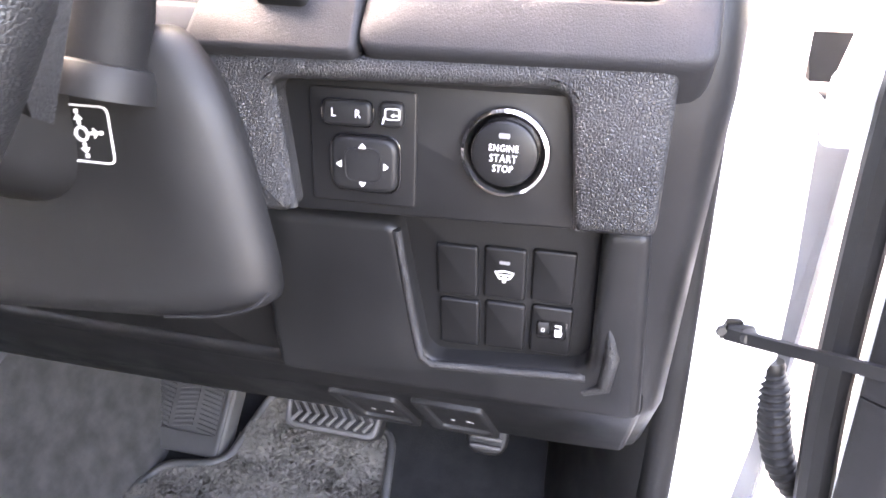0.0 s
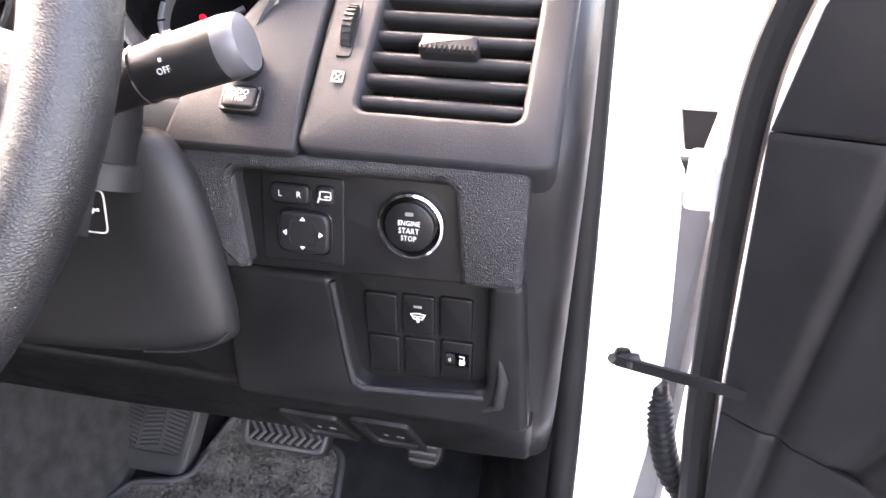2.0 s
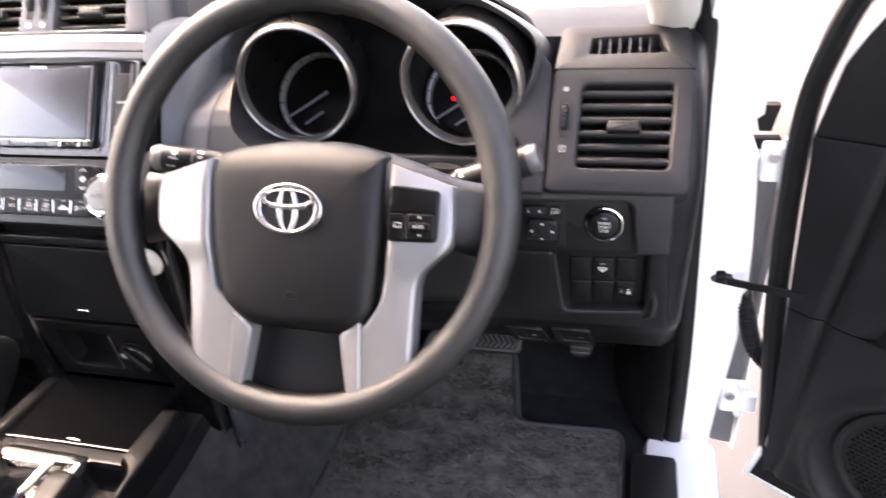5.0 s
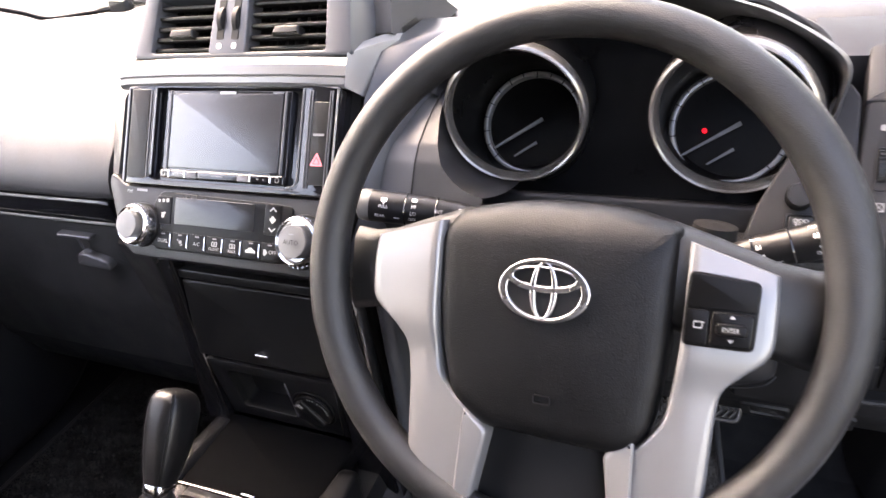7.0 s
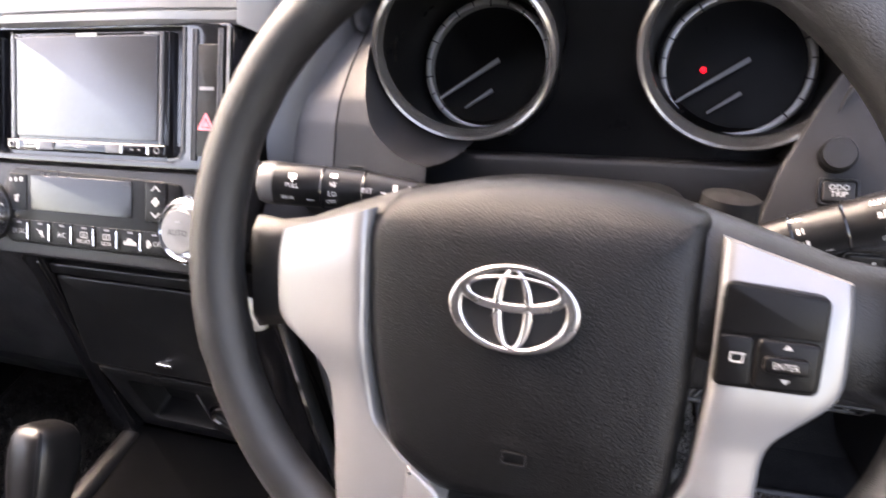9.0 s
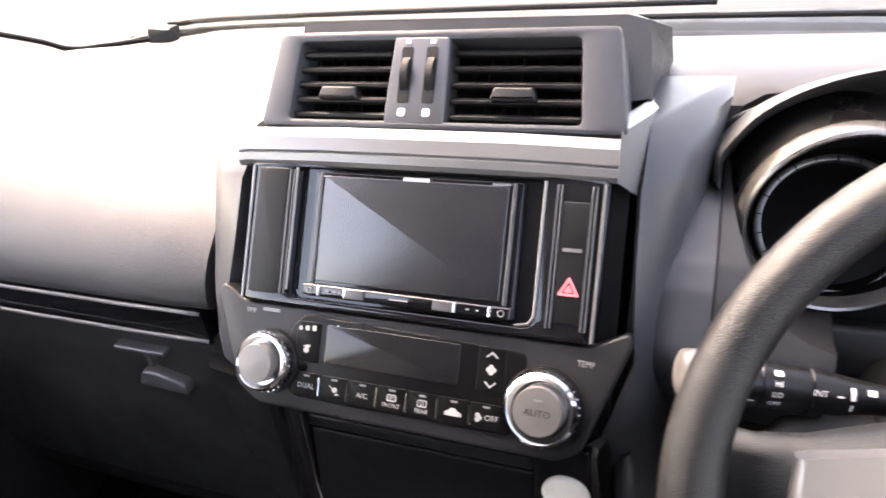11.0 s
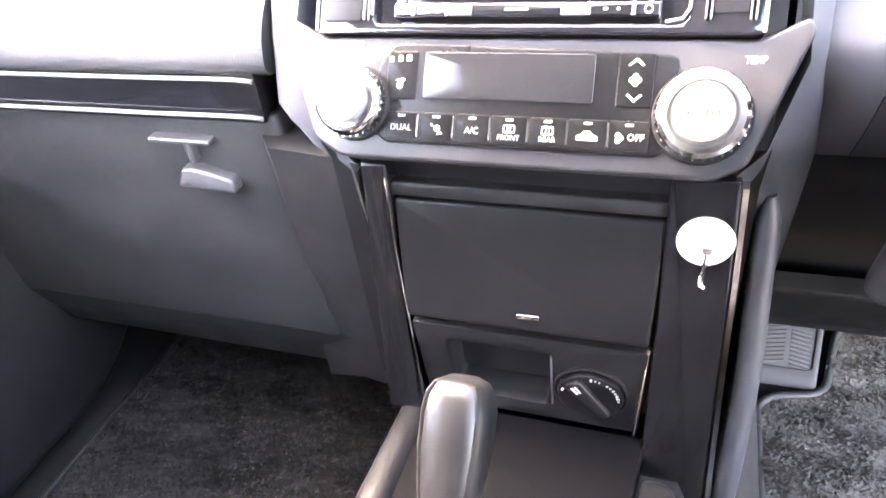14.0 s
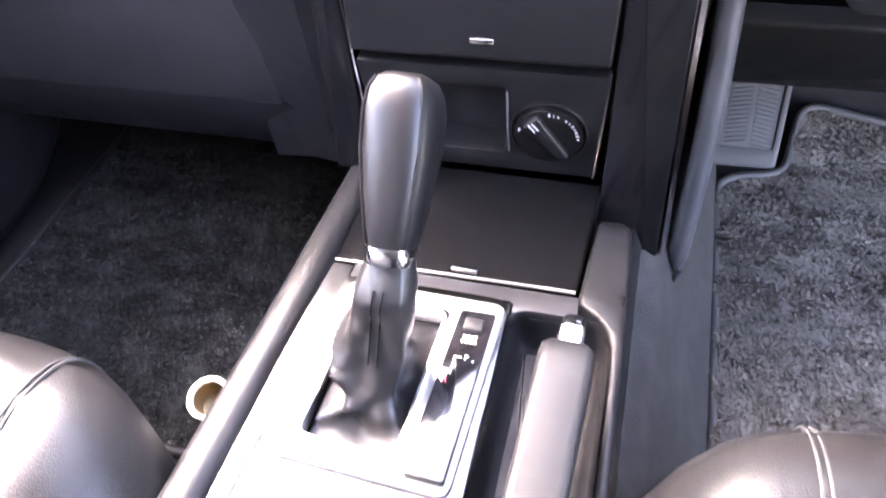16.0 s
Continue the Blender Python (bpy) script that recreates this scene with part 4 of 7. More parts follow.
nav = thing("navigation_unit", "black double-height navigation unit with a dark glossy screen", "car stereo", (XC, 0.29, 1.176))
part("housing", Geo().slab(rrect(0, 0.0525, 0.180, 0.105, 0.002), -0.02, 0.0020, CM, 0.001), GLOSS, nav)
scr = part("screen", Geo().slab(rrect(-0.001, 0.0575, 0.160, 0.0885, 0.002), 0.0, 0.0034, CM, 0.0008), SCREEN, nav, "dark glossy touch screen")
for u in (-0.0835, 0.0835):
    part("screen_edge", Geo().slab(rrect(u, 0.0575, 0.0030, 0.093, 0.001), 0.0, 0.0042, CM, 0.0008), SILVER_DARK, nav)
kb = part("key_bar", Geo().slab(rrect(0, 0.0055, 0.180, 0.0100, 0.0015), 0.0, 0.0065, CM, 0.002), GLOSS, nav, "gloss black key strip below the screen")
for u, w, mat in ((-0.0405, 0.016, SILVER_DARK), (0.0355, 0.016, SILVER_DARK)):
    part("key", Geo().slab(rrect(u, 0.0055, w, 0.0078, 0.0008), 0.006, 0.0076, CM, 0.0006), mat, kb, "grey key")
for u in (-0.050, 0.0455, 0.0735, -0.0745):
    part("key_edge", Geo().slab(rrect(u, 0.0055, 0.0022, 0.0085, 0.0006), 0.006, 0.0080, CM, 0.0005), CHROME, kb)
for u in (-0.083, 0.0825):
    part("key_ring", Geo().ring(circle(u, 0.0055, 0.0028, 16), circle(u, 0.0055, 0.0020, 16), 0.006, 0.0072, CM), PRINT_DIM, kb)
for item in ((-0.066, 0.0055, 0.003, 0.0015), (-0.060, 0.0055, 0.003, 0.0015), (-0.0545, 0.0055, 0.002, 0.0015), (0.056, 0.0055, 0.003, 0.0015), (0.064, 0.0055, 0.002, 0.0015), (-0.002, 0.0055, 0.016, 0.0012)):
    part("key_mark", bars([item], CM, 0.0072), PRINT_DIM, kb)
part("maker_mark", bars([(0.002 - 0.010 + 0.0026 * i, 0.1022, 0.0018, 0.0032) for i in range(9)], CM, 0.0040), PRINT, scr, "small plain light bars")
part("maker_mark", bars([(0.073, 0.1025, 0.015, 0.0018)], CM, 0.0040), PRINT_DIM, scr, "small plain grey bar")
part("maker_mark", bars([(-0.0785, 0.1010, 0.008, 0.0015)], CM, 0.0040), PRINT_DIM, scr, "small plain grey bar")

# silver bar over the radio, with a wing folding round to the driver's side
BM = face((XC, 0.338, 1.2665), 26)
g = Geo()
prof = [(0.000, -0.02), (0.000, 0.006), (0.004, 0.010), (0.010, 0.0105), (0.0115, 0.0085), (0.013, 0.0105), (0.024, 0.0095), (0.032, 0.004), (0.034, -0.02)]
g.loft([[BM @ Vector((u, v - abs(u) * k, w - abs(u) ** 2 * 0.25)) for v, w in prof] for u, k in [(-0.170, 0.02), (-0.160, 0.01), (-0.08, 0), (0, 0), (0.08, 0), (0.150, 0.01), (0.158, 0.01)]])
bar = part("silver_bar", g, SILVER, dash, "satin silver trim bar above the screen", smooth=25)
part("bar_wing", Geo().loft([[(-0.252, 0.333, 1.268), (-0.252, 0.352, 1.298), (-0.256, 0.375, 1.300), (-0.256, 0.40, 1.26)], [(-0.240, 0.350, 1.250), (-0.236, 0.400, 1.294), (-0.242, 0.42, 1.297), (-0.245, 0.42, 1.25)], [(-0.232, 0.385, 1.238), (-0.232, 0.470, 1.278), (-0.240, 0.48, 1.280), (-0.245, 0.46, 1.24)]]), SILVER, bar, "silver wing folding round the stack", smooth=25)
part("bar_wing", Geo().loft([[(-0.578, 0.342, 1.262), (-0.574, 0.365, 1.290), (-0.566, 0.385, 1.295), (-0.566, 0.40, 1.26)][::-1], [(-0.592, 0.40, 1.258), (-0.590, 0.46, 1.285), (-0.58, 0.47, 1.288), (-0.57, 0.46, 1.257)][::-1]]), SILVER, bar, "silver wing folding round the stack", smooth=25)

# centre vents
VM = face((XC, 0.360, 1.2955), 36)
vent = part("centre_vent", Geo().ring(rpoly([(-0.150, -0.004), (0.162, -0.004), (0.150, 0.078), (-0.140, 0.078)], 0.006, 3), rpoly([(-0.122, 0.003), (0.128, 0.003), (0.122, 0.069), (-0.118, 0.069)], 0.004, 3), -0.05, 0.006, VM, 0.003), FASCIA, dash, "charcoal centre vent frame")
part("vent_hood", Geo().loft([[(-0.560, 0.425, 1.296), (-0.560, 0.455, 1.356), (-0.555, 0.52, 1.340), (-0.55, 0.66, 1.268), (-0.55, 0.50, 1.25)], [(-0.250, 0.425, 1.296), (-0.262, 0.455, 1.356), (-0.262, 0.52, 1.340), (-0.262, 0.66, 1.268), (-0.262, 0.50, 1.25)], [(-0.238, 0.430, 1.296), (-0.245, 0.460, 1.350), (-0.232, 0.520, 1.328), (-0.235, 0.62, 1.268), (-0.25, 0.50, 1.25)]]), TOPSKIN, dash, "hood behind the centre vents, in the sunlit skin colour")
part("vent_back", Geo().slab(rrect(0.003, 0.036, 0.250, 0.070, 0.004), -0.06, -0.035, VM), RUBBER, vent)
for a, b in ((-0.121, -0.034), (0.022, 0.126)):
    for i in range(5):
        sl = Geo()
        sl.loft([[VM @ Vector((u, 0.0085 + i * 0.0130 + dv, dw)) for dv, dw in ((-0.0030, -0.0036), (-0.0022, -0.0010), (0.0, 0.0), (0.0018, -0.0012), (0.0032, -0.0040), (0.0050, -0.016), (0.0, -0.017))] for u in (a, b)])
        part("slat", sl, SATIN, vent)
    for i in range(7):
        part("fin", Geo().slab(rrect(a + (b - a) * (i + 0.7) / 7.6, 0.036, 0.0012, 0.064, 0.0004, 1), -0.032, -0.020, VM), RUBBER, vent)
    m = (a + b) / 2
    part("tab", Geo().slab(rpoly([(m - 0.019, 0.020), (m + 0.019, 0.020), (m + 0.016, 0.0315), (m - 0.016, 0.0315)], 0.003), -0.006, 0.007, VM, 0.003), PLASTIC, vent, "black vent direction tab")
div = part("divider", Geo().slab(rpoly([(-0.033, 0.0), (0.020, 0.0), (0.018, 0.072), (-0.030, 0.072)], 0.003), -0.02, 0.006, VM, 0.002), SILVER_DARK, vent, "grey divider with two thumb wheels")
for u in (-0.0170, 0.0045):
    part("slot", Geo().slab(rrect(u, 0.040, 0.0100, 0.046, 0.002), 0.0, 0.0066, VM), RUBBER, div)
    wh = Geo().lathe([(0.019, -0.0035), (0.020, -0.003), (0.020, 0.003), (0.019, 0.0035)], VM @ Matrix.Translation((u, 0.041, -0.008)) @ Matrix.Rotation(radians(90), 4, "Y"), 28)
    part("thumb_wheel", wh, RUBBER, div, "ribbed black thumb wheel")
    part("print_mark", bars([(u, 0.0095, 0.0065, 0.0065)], VM, 0.0068), PRINT, div)
    part("print_mark", bars([(u, 0.0672, 0.0045, 0.0030)], VM, 0.0068), PRINT, div)

# lower stack: flap, gloss side cheeks, cubby plate with dial
LM = face((XC, 0.245, 0.985), 12)
CKM = face((XC, 0.250, 0.985), 4)
lid = part("ashtray_flap", Geo().slab(rpoly([(-0.103, -0.058), (0.103, -0.058), (0.107, 0.053), (-0.107, 0.053)], 0.004), -0.03, 0.0, LM, 0.003), LOWPLATE, dash, "black flap with a small bright pull")
part("flap_pull", Geo().slab(rrect(0.006, -0.042, 0.019, 0.0045, 0.001), -0.002, 0.0035, LM, 0.001), CHROME, lid, "small bright pull")
part("flap_lip", Geo().slab(rrect(0, 0.062, 0.216, 0.012, 0.003), -0.03, 0.002, LM, 0.002), SATIN, dash)
part("cheek", Geo().slab(rpoly([(0.106, -0.34), (0.165, -0.34), (0.160, -0.15), (0.152, 0.09), (0.106, 0.09)], 0.003), -0.04, 0.003, CKM, 0.003), CHEEK, dash, "gloss black cheek panel")
part("cheek", Geo().slab(rpoly([(-0.142, -0.19), (-0.108, -0.19), (-0.108, 0.085), (-0.130, 0.085)], 0.003), -0.04, 0.003, CKM, 0.003), CHEEK, dash, "gloss black cheek panel")
part("chrome_strip", Geo().tube([CKM @ Vector(p) for p in ((-0.1085, 0.075, 0.006), (-0.1075, 0.0, 0.006), (-0.1040, -0.10, 0.004), (-0.1020, -0.17, 0.002))], 0.0012, 6), CHROME, dash, "thin bright strip")
part("chrome_strip", Geo().tube([CKM @ Vector(p) for p in ((0.1035, -0.065, 0.005), (0.100, -0.12, 0.004), (0.097, -0.17, 0.002))], 0.0011, 6), CHROME, dash, "thin bright strip")
part("stack_rail", Geo().loft([[(x - 0.001, y + 0.004, z), (x - 0.001, y - 0.006, z), (x + 0.003, y - 0.006, z), (x + 0.004, y + 0.01, z)] for x, y, z in spline([(-0.256, 0.262, 1.068), (-0.253, 0.257, 1.00), (-0.250, 0.247, 0.90), (-0.246, 0.240, 0.80), (-0.243, 0.238, 0.72), (-0.242, 0.240, 0.66)], 16)]), CHROME, dash, "bright chrome edging down the stack")
part("stack_moulding", Geo().loft([[(x + 0.010 * k * math.cos(a), y - 0.013 * k * math.sin(a), z) for a in [math.pi * q / 9 for q in range(10)]] + [(x - 0.010 * k, y + 0.30, z), (x + 0.010 * k, y + 0.30, z)] for x, y, z, k in [(p.x, p.y, p.z, min(1.0, 0.45 + q * 0.28, 0.45 + (22 - q) * 0.28)) for q, p in enumerate(spline([(-0.235, 0.290, 1.045), (-0.232, 0.281, 0.98), (-0.227, 0.266, 0.88), (-0.226, 0.255, 0.77), (-0.227, 0.250, 0.69)], 22))]]), FASCIA, dash, "charcoal side moulding of the stack", smooth=50)
part("stack_moulding", Geo().loft([[(x + 0.012, y + 0.004, z), (x + 0.012, y + 0.30, z), (x - 0.012, y + 0.30, z), (x - 0.010, y + 0.02, z), (x, y - 0.004, z)] for x, y, z in spline([(-0.555, 0.275, 1.05), (-0.550, 0.262, 0.95), (-0.548, 0.255, 0.80), (-0.55, 0.26, 0.54)], 12)]), PLASTIC, dash, "black side moulding of the stack", smooth=50)
part("stack_flank", Geo().loft([[(-0.690, 0.338, z), (-0.645, y + 0.012, z), (-0.560, y, z), (-0.545, y - 0.02, z), (-0.540, 0.40, z), (-0.690, 0.40, z)] for y, z in ((0.330, 0.700), (0.316, 0.74), (0.300, 0.86), (0.284, 0.95), (0.276, 1.02), (0.272, 1.06))]), PLASTIC, dash, "black flank between stack and glove box", smooth=40)
PM = face((XC, 0.241, 0.862), -4)
pl = part("cubby_plate", Geo().ring(rpoly([(-0.098, -0.055), (0.100, -0.055), (0.104, 0.056), (-0.102, 0.056)], 0.004, 3), rpoly([(-0.070, -0.034), (0.020, -0.034), (0.024, 0.038), (-0.072, 0.038)], 0.006, 3), -0.012, 0.0, PM, 0.002), LOWPLATE, dash, "black plate with an open cubby")
part("cubby", Geo().loft([[PM @ Vector((u, v, w)) for u, v in rrect(-0.024, 0.002, 0.096 - k, 0.074 - k, 0.008, 3)] for w, k in ((-0.004, 0.0), (-0.07, 0.006))], True, False).slab(rrect(-0.024, 0.002, 0.092, 0.070, 0.006), -0.074, -0.070, PM), RUBBER, pl, "open cubby in the lower stack")
part("cubby_edge", Geo().slab(rrect(0.0235, 0.002, 0.0018, 0.066, 0.0006, 1), -0.002, 0.0015, PM, 0.0006), SILVER_DARK, pl)
DLM = PM @ Matrix.Translation((0.058, -0.004, 0.0))
dial = part("drive_dial", Geo().lathe([(0.0285, 0.0), (0.0290, 0.004), (0.0280, 0.0065), (0.0255, 0.0072), (0.0, 0.0072)], DLM, 40), PODBLACK, dash, "round black four-wheel-drive dial")
part("dial_ring", Geo().lathe([(0.0330, 0.0), (0.0328, 0.0022), (0.0315, 0.0030), (0.0300, 0.0022), (0.0296, 0.0)], DLM, 40, caps=False), LOWPLATE, dial)
part("dial_grip", Geo().slab(rpoly([(-0.0245, -0.0085), (0.0255, -0.0050), (0.0255, 0.0050), (-0.0245, 0.0085)], 0.004), 0.005, 0.0125, DLM @ Matrix.Rotation(radians(-52), 4, "Z"), 0.0035), LOWPLATE, dial, "raised black grip bar")
part("dial_pointer", bars([(-0.0180, -0.0018, 0.009, 0.0016), (-0.0180, 0.0018, 0.009, 0.0016)], DLM @ Matrix.Rotation(radians(-52), 4, "Z"), 0.0130), PRINT_SOFT, dial)
part("dial_print", Geo().slab(rrect(0, 0, 0.0036, 0.0020, 0.0004, 1), 0.0072, 0.0076, DLM @ Matrix.Rotation(radians(165), 4, "Z") @ Matrix.Translation((0.0245, 0, 0)) @ Matrix.Rotation(radians(90), 4, "Z")), PRINT_SOFT, dial)
g = Geo()
for i in range(11):
    if i != 3:
        g.slab(rrect(0, 0, 0.0022 if i % 3 else 0.0032, 0.0011 if i % 4 else 0.0019, 0.0003, 1), 0.0072, 0.0076, DLM @ Matrix.Rotation(radians(88 - i * 8.6), 4, "Z") @ Matrix.Translation((0.0246, 0, 0)))
part("dial_print", g, PRINT_SOFT, dial)

# adhesive hook
hook = thing("adhesive_hook", "round ivory plastic stick-on hook with a bent chrome wire", "hook", (-0.275, 0.25, 1.01))
HM = CKM @ Matrix.Translation((0.134, 0.042, 0.003))
part("disc", Geo().lathe([(0.0195, 0.0), (0.0200, 0.002), (0.0185, 0.0045), (0.012, 0.0070), (0.0, 0.0078)], HM, 36), IVORY, hook, "ivory plastic disc")
part("wire", Geo().tube([HM @ Vector(p) for p in ((0.0015, -0.003, 0.006), (0.0015, -0.008, 0.009), (0.001, -0.018, 0.008), (-0.0005, -0.026, 0.009), (0.000, -0.030, 0.013), (0.003, -0.030, 0.016))], 0.0017, 8), CHROME, hook, "bent chrome hook")
part("clip", Geo().slab(rrect(0.0015, -0.003, 0.007, 0.006, 0.001), 0.004, 0.0098, HM, 0.001), STEEL, hook)

# --- driver's side vent panel ---
def turned_in(m, start, shrink, fall):
    """Turns the part of a panel below v = start inwards, so that it meets the switch panel."""
    back = m.inverted()
    def turn(p):
        q = back @ p
        k = min(0.0, q.y - start)
        return m @ Vector((q.x, q.y - k * (1 - shrink), q.z + k * fall))
    return turn
DV = face((0.32, 0.333, 1.137), 44.5)
op = rpoly([(-0.053, 0.001), (0.047, 0.001), (0.050, 0.101), (-0.050, 0.101)], 0.007, 4)
dv = part("driver_vent_panel", Geo().ring(rpoly([(-0.088, -0.034), (0.071, -0.034), (0.074, 0.122), (-0.085, 0.122)], 0.012, 4), op, -0.03, 0.004, DV, 0.0045, -0.02, 4).map(turned_in(DV, -0.002, 0.77, 0.25)), SOFT, dash, "grained charcoal vent panel")
part("vent_back", Geo().slab(rrect(-0.002, 0.050, 0.104, 0.102, 0.004), -0.045, -0.032, DV), RUBBER, dv)
for i in range(6):
    part("slat", Geo().loft([[DV @ Vector((u, 0.0115 + i * 0.0162 + a, b)) for a, b in ((-0.0042, -0.0050), (-0.0036, -0.0024), (-0.0020, -0.0008), (0.0, -0.0004), (0.0022, -0.0014), (0.0044, -0.0046), (0.0070, -0.020), (0.0, -0.020))] for u in (-0.0525, 0.0495)]), SOFT, dv, "curved vent slat")
for i in range(6):
    part("fin", Geo().slab(rrect(-0.043 + i * 0.0165, 0.05, 0.0012, 0.096, 0.0004, 1), -0.034, -0.022, DV), RUBBER, dv)
part("tab", Geo().slab(rpoly([(-0.0215, 0.0420), (0.0165, 0.0420), (0.0150, 0.0560), (-0.0200, 0.0560)], 0.004), -0.008, 0.010, DV, 0.004), PLASTIC, dv, "ribbed black vent tab")
g = Geo()
for i in range(12):
    g.slab(rrect(-0.0195 + i * 0.0031, 0.0445, 0.0012, 0.0035, 0.0003, 1), 0.006, 0.0108, DV)
part("tab_ribs", g, RUBBER, dv)
wslot = part("wheel_slot", Geo().slab(rrect(-0.069, 0.060, 0.0100, 0.046, 0.002), 0.0, 0.0046, DV), RUBBER, dv)
g = Geo().lathe([(0.022, -0.0036), (0.023, -0.003), (0.023, 0.003), (0.022, 0.0036)], DV @ Matrix.Translation((-0.069, 0.060, -0.0125)) @ Matrix.Rotation(radians(90), 4, "Y"), 36)
for i in range(36):
    g.slab(rrect(0, 0, 0.0015, 0.006, 0.0003, 1), 0.022, 0.0240, DV @ Matrix.Translation((-0.069, 0.060, -0.0125)) @ Matrix.Rotation(radians(i * 10), 4, "X") @ Matrix.Rotation(radians(90), 4, "Z"))
part("thumb_wheel", g, SATIN, dv, "ribbed black thumb wheel")
part("print_mark", Geo().ring(rrect(-0.069, 0.022, 0.0078, 0.0078, 0.0006, 1), rrect(-0.069, 0.022, 0.0062, 0.0062, 0.0005, 1), 0.004, 0.0046, DV).slab([(-0.0722, 0.0188), (-0.0714, 0.0188), (-0.0658, 0.0252), (-0.0666, 0.0252)], 0.004, 0.0046, DV).slab([(-0.0722, 0.0252), (-0.0666, 0.0188), (-0.0658, 0.0188), (-0.0714, 0.0252)], 0.004, 0.0046, DV), MARK, dv)
part("print_mark", bars([(-0.069, 0.0945, 0.0062, 0.0056)], DV, 0.0046), MARK, dv)
D2 = face((0.32, 0.416, 1.2230), 68)
d2 = part("demister_panel", Geo().ring(rpoly([(-0.085, -0.002), (0.072, -0.002), (0.066, 0.076), (-0.080, 0.076)], [0.002, 0.002, 0.012, 0.012], 4), rpoly([(-0.046, 0.024), (0.042, 0.026), (0.032, 0.058), (-0.044, 0.052)], 0.004, 4), -0.02, 0.004, D2, 0.003), SOFT, dash, "grained panel with a small demister vent")
part("vent_back", Geo().slab(rrect(-0.004, 0.040, 0.09, 0.040, 0.004), -0.024, -0.014, D2), RUBBER, d2)
for i in range(6):
    part("fin", Geo().slab(rrect(-0.035 + i * 0.0115, 0.039, 0.0020, 0.032, 0.0005, 1), -0.014, 0.001, D2), SATIN, d2)
part("rear_top", Geo().loft([[(x, 0.475, 1.20), (x, 0.474, 1.246), (x, 0.52, 1.256), (x, 0.56, 1.258), (x, 0.56, 1.20)] for x in (0.195, 0.30, 0.392)]), SOFT, dash, smooth=50)
# end of the dashboard by the door
endp = [(0.332, 1.105), (0.338, 1.135), (0.408, 1.214), (0.470, 1.248), (0.56, 1.258), (0.66, 1.25), (0.66, 0.74), (0.50, 0.772), (0.456, 0.784), (0.378, 0.885), (0.352, 1.02)]
part("dash_end", Geo().loft([[(x, y, z) for y, z in [(y + k, z - k * 0.3) for y, z in endp]] for x, k in ((0.372, 0.004), (0.390, 0.004), (0.400, 0.012), (0.407, 0.028), (0.410, 0.05))]), PLASTIC, dash, "satin charcoal end cap by the door", smooth=60)
kick = []
for z, k in ((0.545, 0.030), (0.60, 0.012), (0.68, 0.0), (0.80, 0.0), (0.90, 0.0)):
    kick.append([(0.345 - k, 0.86, z), (0.350 - k, 0.70, z), (0.362 - k, 0.60, z), (0.380 - k * 0.7, 0.525, z), (0.398 - k * 0.4, 0.488, z), (0.412, 0.478, z), (0.414, 0.60, z), (0.400, 0.86, z)])
part("kick_panel", Geo().loft(kick[::-1]), PLASTIC, dash, "smooth charcoal kick panel in the footwell", smooth=60)

# --- switch panel below the vent ---
SM = face((0.262, 0.326, 1.068), 5)
up = rpoly([(-0.1400, -0.0415), (-0.0690, -0.0395), (-0.0780, 0.0290), (0.0700, 0.0330), (0.0770, -0.0335), (0.1150, -0.0325), (0.1150, 0.0470), (-0.1500, 0.0390)], [0.006, 0.006, 0.010, 0.012, 0.006, 0.006, 0.007, 0.006], 5)
sw = part("upper_switch_panel", Geo().slab(up, -0.04, 0.009, SM, 0.005), GRAINED, dash, "grained black switch surround", smooth=40)
part("cheek_bump", Geo().tube([SM @ Vector(p) for p in ((0.0800, -0.033, 0.002), (0.0800, -0.020, 0.0035), (0.0785, -0.006, 0.0))], [0.004, 0.0045, 0.003], 10), GRAINED, sw, smooth=60)
part("cheek_bump", Geo().tube([SM @ Vector(p) for p in ((-0.0705, -0.038, 0.002), (-0.0745, -0.008, 0.003), (-0.0795, 0.026, 0.002))], [0.0035, 0.004, 0.0035], 10), GRAINED, sw, smooth=60)
rp = part("switch_plate", Geo().slab(rpoly([(-0.074, -0.043), (0.083, -0.038), (0.076, 0.036), (-0.084, 0.033)], 0.003), -0.03, -0.010, SM, 0.001), SATIN, dash, "satin black switch plate")
RM = SM @ Matrix.Translation((0, 0, -0.010))
mp = part("mirror_switch", Geo().slab(rrect(-0.0345, -0.0055, 0.0575, 0.0605, 0.003), -0.004, 0.0014, RM, 0.0010), SATIN, dash, "black mirror adjustment switch")
lr = part("mirror_select", Geo().slab(rrect(-0.0419, 0.0124, 0.0265, 0.0130, 0.004), 0.0, 0.0050, RM, 0.002), PLASTIC, mp, "black left and right selector")
part("select_rim", Geo().ring(rrect(-0.0419, 0.0124, 0.0290, 0.0120, 0.005, 4), rrect(-0.0419, 0.0124, 0.0272, 0.0132, 0.004, 4), 0.0, 0.0030, RM, 0.0005), GLOSS, mp)
letters("lettering", "L", 0.0058, RM, PRINT, lr, (-0.0485, 0.0124), 0.0056)
letters("lettering", "R", 0.0058, RM, PRINT, lr, (-0.0355, 0.0124), 0.0056)
mf = part("mirror_fold", Geo().slab(rrect(-0.0182, 0.0130, 0.0132, 0.0132, 0.004), 0.0, 0.0050, RM, 0.002), PLASTIC, mp, "black mirror folding button")
